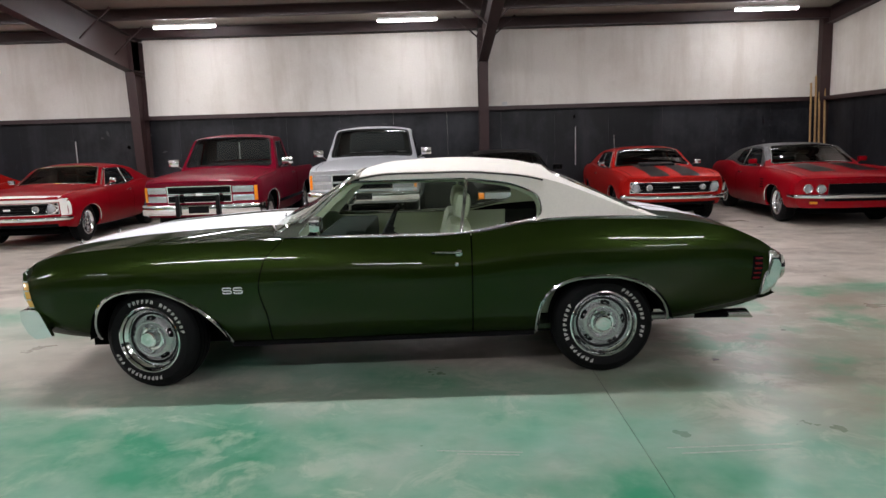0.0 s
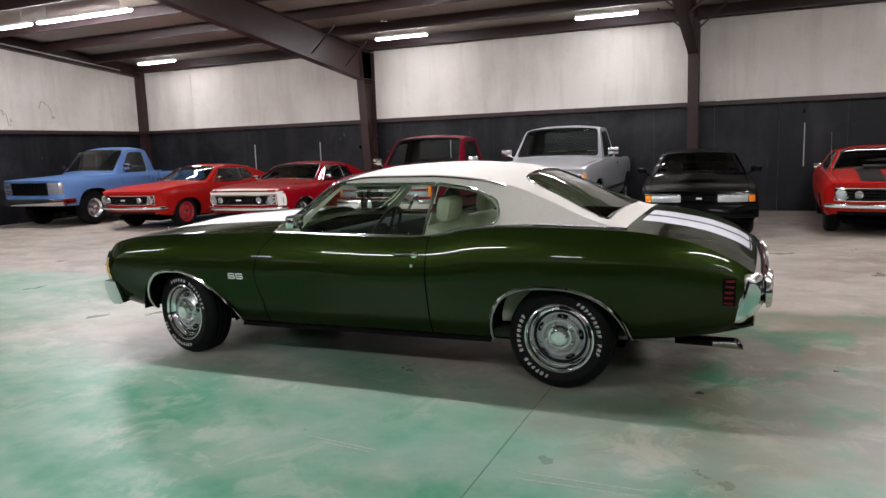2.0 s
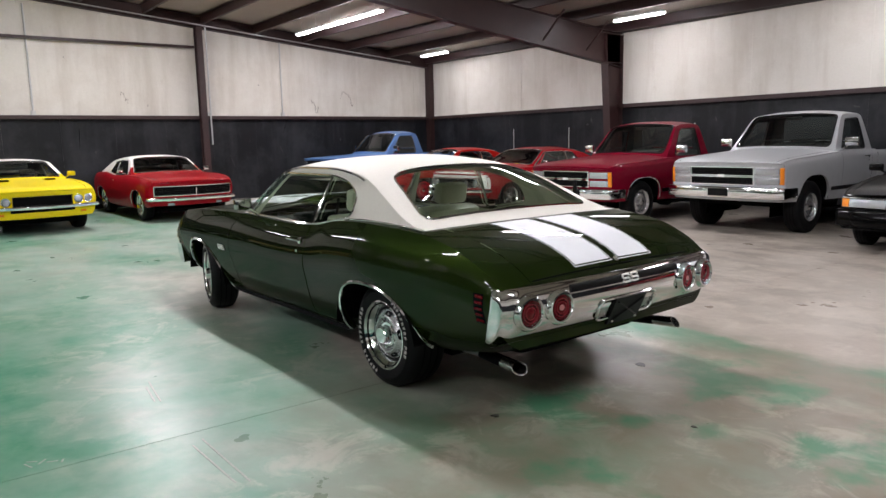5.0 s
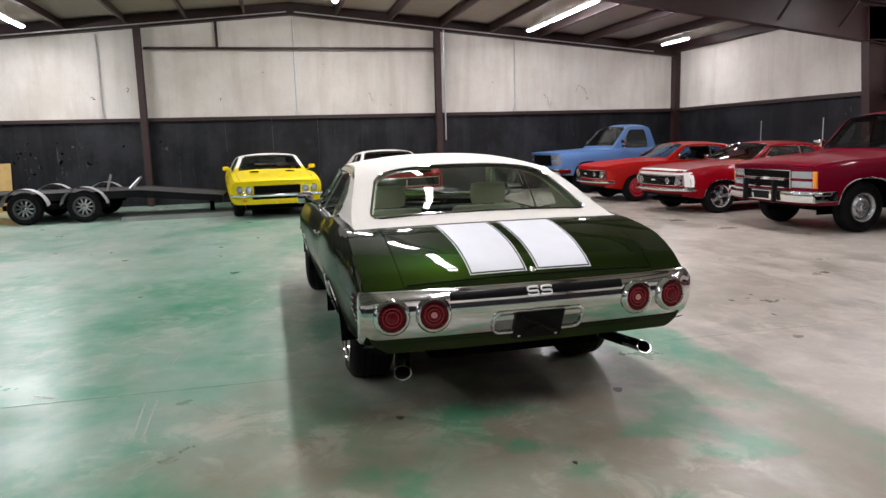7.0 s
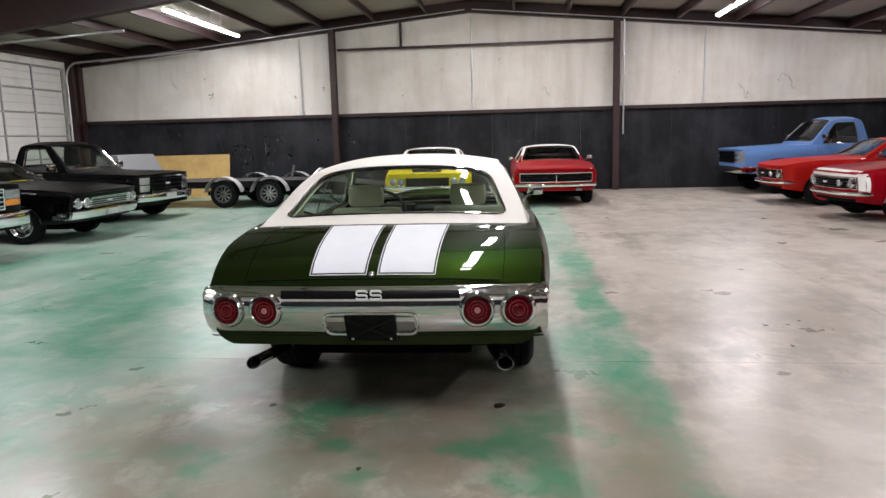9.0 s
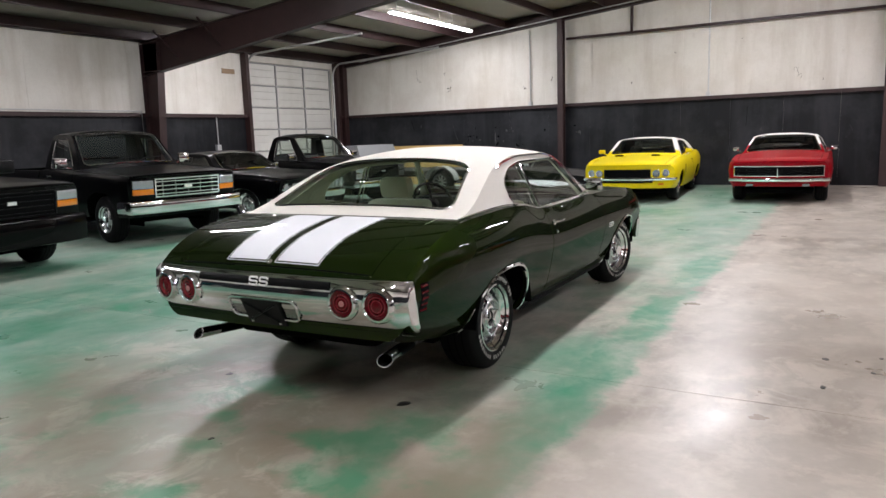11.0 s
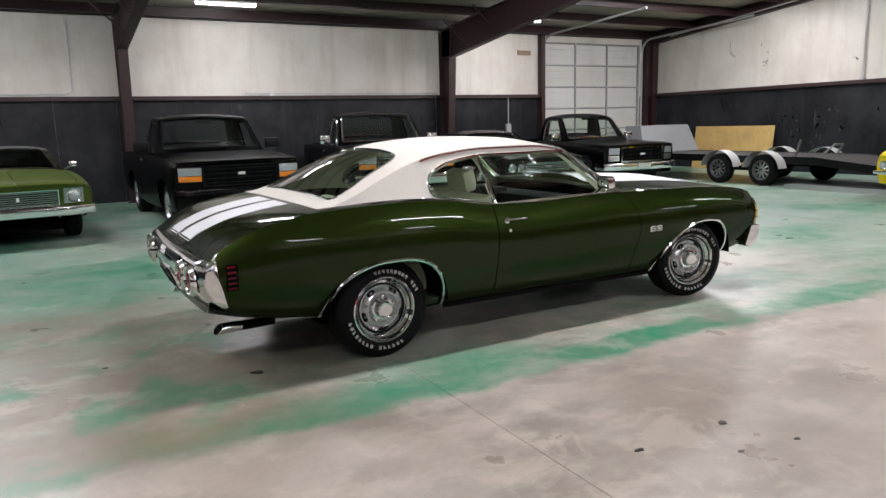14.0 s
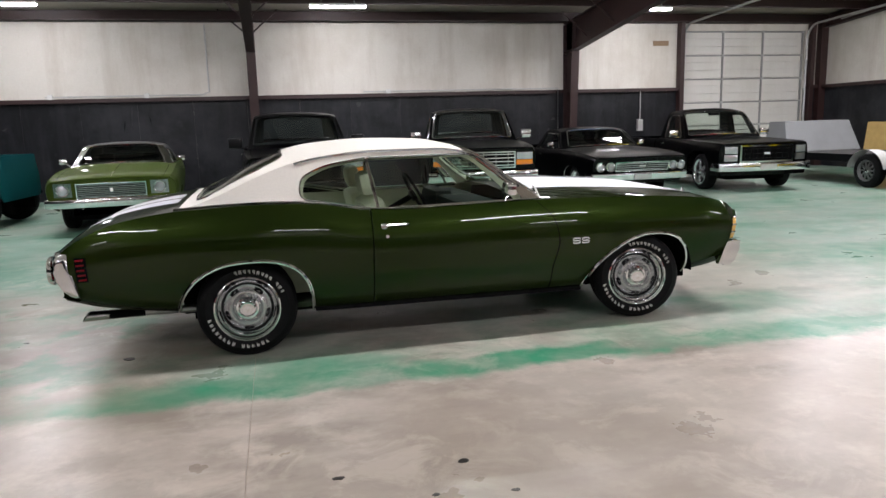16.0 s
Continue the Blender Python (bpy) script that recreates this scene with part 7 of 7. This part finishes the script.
# two square black pickups
FORD = pickup(crown=4.5, bowf=0.10, zs=[(-2.45, 1.03), (-2.3, 1.045), (-1.5, 1.09), (-0.6, 1.12), (0.3, 1.13), (0.52, 1.13), (0.56, 1.12), (2.75, 1.12)], zc=[(-2.45, 1.045), (-2.3, 1.07), (-1.5, 1.12), (-0.6, 1.16), (0.5, 1.15), (2.75, 1.12)],
              zed=[(-0.86, 1.12), (-0.6, 1.38), (-0.3, 1.68), (-0.1, 1.71), (0.2, 1.71), (0.34, 1.68), (0.5, 1.14)], zcn=[(-0.86, 1.15), (-0.6, 1.43), (-0.3, 1.73), (-0.1, 1.77), (0.2, 1.77), (0.34, 1.74), (0.5, 1.17)],
              side_windows=[rounded([(-0.6, 1.15), (-0.25, 1.62), (0.2, 1.64), (0.24, 1.15)], 0.05)])
ford_front = dict(grilles=[(-0.53, 0.53, 0.72, 0.965, 4, 5, M_CHROME, M_DARK)], surround=M_CHROME, surround_t=0.02, rects=[("headlight", 0.57, 0.86, 0.84, 0.965, M_LENS), ("turn_signal", 0.57, 0.86, 0.75, 0.835, M_AMBER)],
                  bumpers=[(0.47, 0.66, 0.12, M_CHROME)], badge=(0, 0.845, 0.06, 0.022, M_BADGE), bumper_wrap=0.3)
light_front = dict(grilles=[(-0.53, 0.53, 0.70, 0.965, 4, 0, M_BLACKTRIM, M_DARK)], surround=M_BLACKTRIM, surround_t=0.02, rects=[("headlight", 0.57, 0.88, 0.85, 0.965, M_LENS), ("turn_signal", 0.57, 0.88, 0.765, 0.845, M_AMBER), ("fog_lamp", 0.42, 0.56, 0.36, 0.42, M_LENS)],
                   bumpers=[(0.33, 0.66, 0.12, M_BLACK)], badge=(0, 0.86, 0.05, 0.02, M_BADGE), bumper_wrap=0.3)
car, sh = build("pickup_truck", nose_at(-2.3, -6.2, -99, FORD), FORD, M_BLACK, "black square pickup with chrome grille and chrome windscreen trim", "pickup truck", front=ford_front, wheels=("rally", None), mirrors=[(-0.62, M_CHROME, (0.04, 0.10, 0.08), 1.25, 0.16)])
wipers(car, sh, -0.80, 0.7)
SPORT = dict(FORD)
SPORT.update(zb=[(x, z - 0.08) for x, z in HALFTON["zb"]], wheel=(0.355, 0.24, 0.22))
car, sh = build("pickup_truck", nose_at(0.70, -5.68, -88, SPORT), SPORT, M_BLACK, "black sport pickup with black grille, amber lamps and polished wheels", "pickup truck", front=light_front, trim=M_BLACKTRIM, wheels=("steel", M_ALLOY), mirrors=[(-0.62, M_BLACKTRIM, (0.05, 0.12, 0.09), 1.25, 0.15)])
wipers(car, sh, -0.80, 0.7)

# the old teal stepside, its tail seen at the edge of the hall
STEP = pickup(xf=-2.3, xr=1.88, w=[(-2.3, 0.7), (-1.9, 0.8), (-1.4, 0.9), (0, 0.85), (1.5, 0.9), (1.88, 0.82)], axles=(-1.45, 1.45), arches=[(-1.45, 0.36, 0.42, 0.42, 0.36, 2.0), (1.45, 0.36, 0.42, 0.42, 0.36, 2.0)], track=(0.86, 0.86), wheel=(0.36, 0.18, 0.2),
              prof=[(0, 0.9), (0.2, 1.0), (0.45, 1.0), (0.62, 0.93), (0.8, 0.85), (1.0, 0.82)], zs=[(-2.3, 0.95), (-1.9, 1.08), (-0.6, 1.15), (0.52, 1.17), (2.3, 1.17)], zc=[(-2.3, 1.0), (-1.9, 1.16), (-0.6, 1.22), (0.52, 1.18), (2.3, 1.17)], tum=0.2)
car, sh = build("pickup_truck", pose(7.27, -8.0, 0, 0, 0, 176), STEP, M_TEAL, "dark teal old stepside pickup with whitewall tyres", "pickup truck", front=None, wheels=("steel", M_TEAL, False, True))

# ---- trailer and what lies round it ----
tr = thing("car_trailer", pose(-11.25, -5.6, 0), "black tandem-axle flatbed car trailer with silver mudguards", "trailer")
for sgn in (-1, 1):
    part("side_rail", box(sgn * 0.86 - 0.04, sgn * 0.86 + 0.04, -3.6, 1.6, 0.46, 0.62, 0.006), M_BLACKTRIM, tr, smooth=0)
    part("dovetail_rail", ([(sgn * 0.86 + a, y, z) for a in (-0.04, 0.04) for y, z in ((1.6, 0.46), (3.3, 0.30), (3.3, 0.44), (1.6, 0.62))], [(0, 1, 2, 3), (7, 6, 5, 4), (0, 4, 5, 1), (1, 5, 6, 2), (2, 6, 7, 3), (3, 7, 4, 0)]), M_BLACKTRIM, tr, smooth=0)
    for yc in (-0.56, 0.56):
        arc = [(0, yc + 0.45 * math.cos(radians(a)), 0.32 + 0.42 * math.sin(radians(a))) for a in steps(8, 172, 16)]
        part("mudguard", grid(lambda k, dx: (sgn * (0.92 + dx), arc[k][1], arc[k][2] + (-0.0 if dx < 0.3 else -0.03)), list(range(17)), [0, 0.12, 0.24, 0.27], flip=sgn < 0), M_GUARD, tr)
        hub = wheel(pose(sgn * 1.15, yc, 0.33, 0, 0, -sgn * 90) @ Matrix.Identity(4), tr, 0.33, 0.2, 0.2, "star", 1, rim_mat=M_STEEL)
    part("wheel_arm", box(sgn * 0.9 - 0.1, sgn * 0.9 + 0.1, -1.0, 1.0, 0.30, 0.4), M_DARK, tr, smooth=0)
for i in range(9):
    part("deck_board", box(-0.82 + i * 0.1825, -0.645 + i * 0.1825, -3.6, 1.6, 0.57, 0.61), M_DECK, tr, smooth=0)
part("dovetail_deck", ([(x, y, z) for x in (-0.82, 0.82) for y, z in ((1.6, 0.57), (3.3, 0.40), (3.3, 0.43), (1.6, 0.61))], [(0, 1, 2, 3), (7, 6, 5, 4), (0, 4, 5, 1), (1, 5, 6, 2), (2, 6, 7, 3), (3, 7, 4, 0)]), M_DECK, tr, smooth=0)
part("tongue", join(tube([(-0.8, -3.6, 0.5), (0, -5.0, 0.45)], 0.05, 6), tube([(0.8, -3.6, 0.5), (0, -5.0, 0.45)], 0.05, 6)), M_BLACKTRIM, tr, smooth=0)
part("jack_stand", box(-0.05, 0.05, -4.75, -4.65, 0.0, 0.62), M_STEEL, tr, smooth=0)
part("tail_stand", box(-0.7, -0.6, 2.9, 3.0, 0.0, 0.4), M_DARK, tr, smooth=0)
part("stone_guard", ([(-1.0, -3.85, 0.62), (1.0, -3.85, 0.62), (1.0, -3.0, 0.62), (-1.0, -3.0, 0.62), (-0.9, -3.82, 1.3), (0.85, -3.82, 1.3), (0.85, -3.3, 1.3), (-0.9, -3.3, 1.3)], [(3, 2, 1, 0), (4, 5, 6, 7), (0, 1, 5, 4), (1, 2, 6, 5), (2, 3, 7, 6), (3, 0, 4, 7)]), M_GREYCOVER, tr, "grey sloping stone guard", smooth=0)
part("winch_post", tube([(0.5, 0.9, 0.6), (0.5, 1.0, 0.95)], 0.025, 6), M_STEEL, tr)
part("wheel_stop", tube([(0.2, 1.3, 0.62), (0.1, 1.5, 0.85), (-0.2, 1.5, 0.85), (-0.3, 1.3, 0.62)], 0.02, 6), M_STEEL, tr)
tagged(part("plywood_sheet", moved(box(-0.012, 0.012, -1.32, 1.32, 0, 1.22, 0.002), pose(-13.78, -8.85, 0, 0, -7, 0)), M_OAK, smooth=0), "tan plywood sheet leaning against the black wall", "plywood sheet")
tagged(part("loading_ramp", moved(join(box(-0.2, 0.2, -1.3, 1.3, 0.06, 0.1, 0.004), box(-0.2, -0.16, -1.3, 1.3, 0, 0.06), box(0.16, 0.2, -1.3, 1.3, 0, 0.06)), pose(-10.1, -3.0, 0, 0, 0, 3)), M_STEEL, smooth=0), "pale steel loading ramp lying on the floor", "ramp")
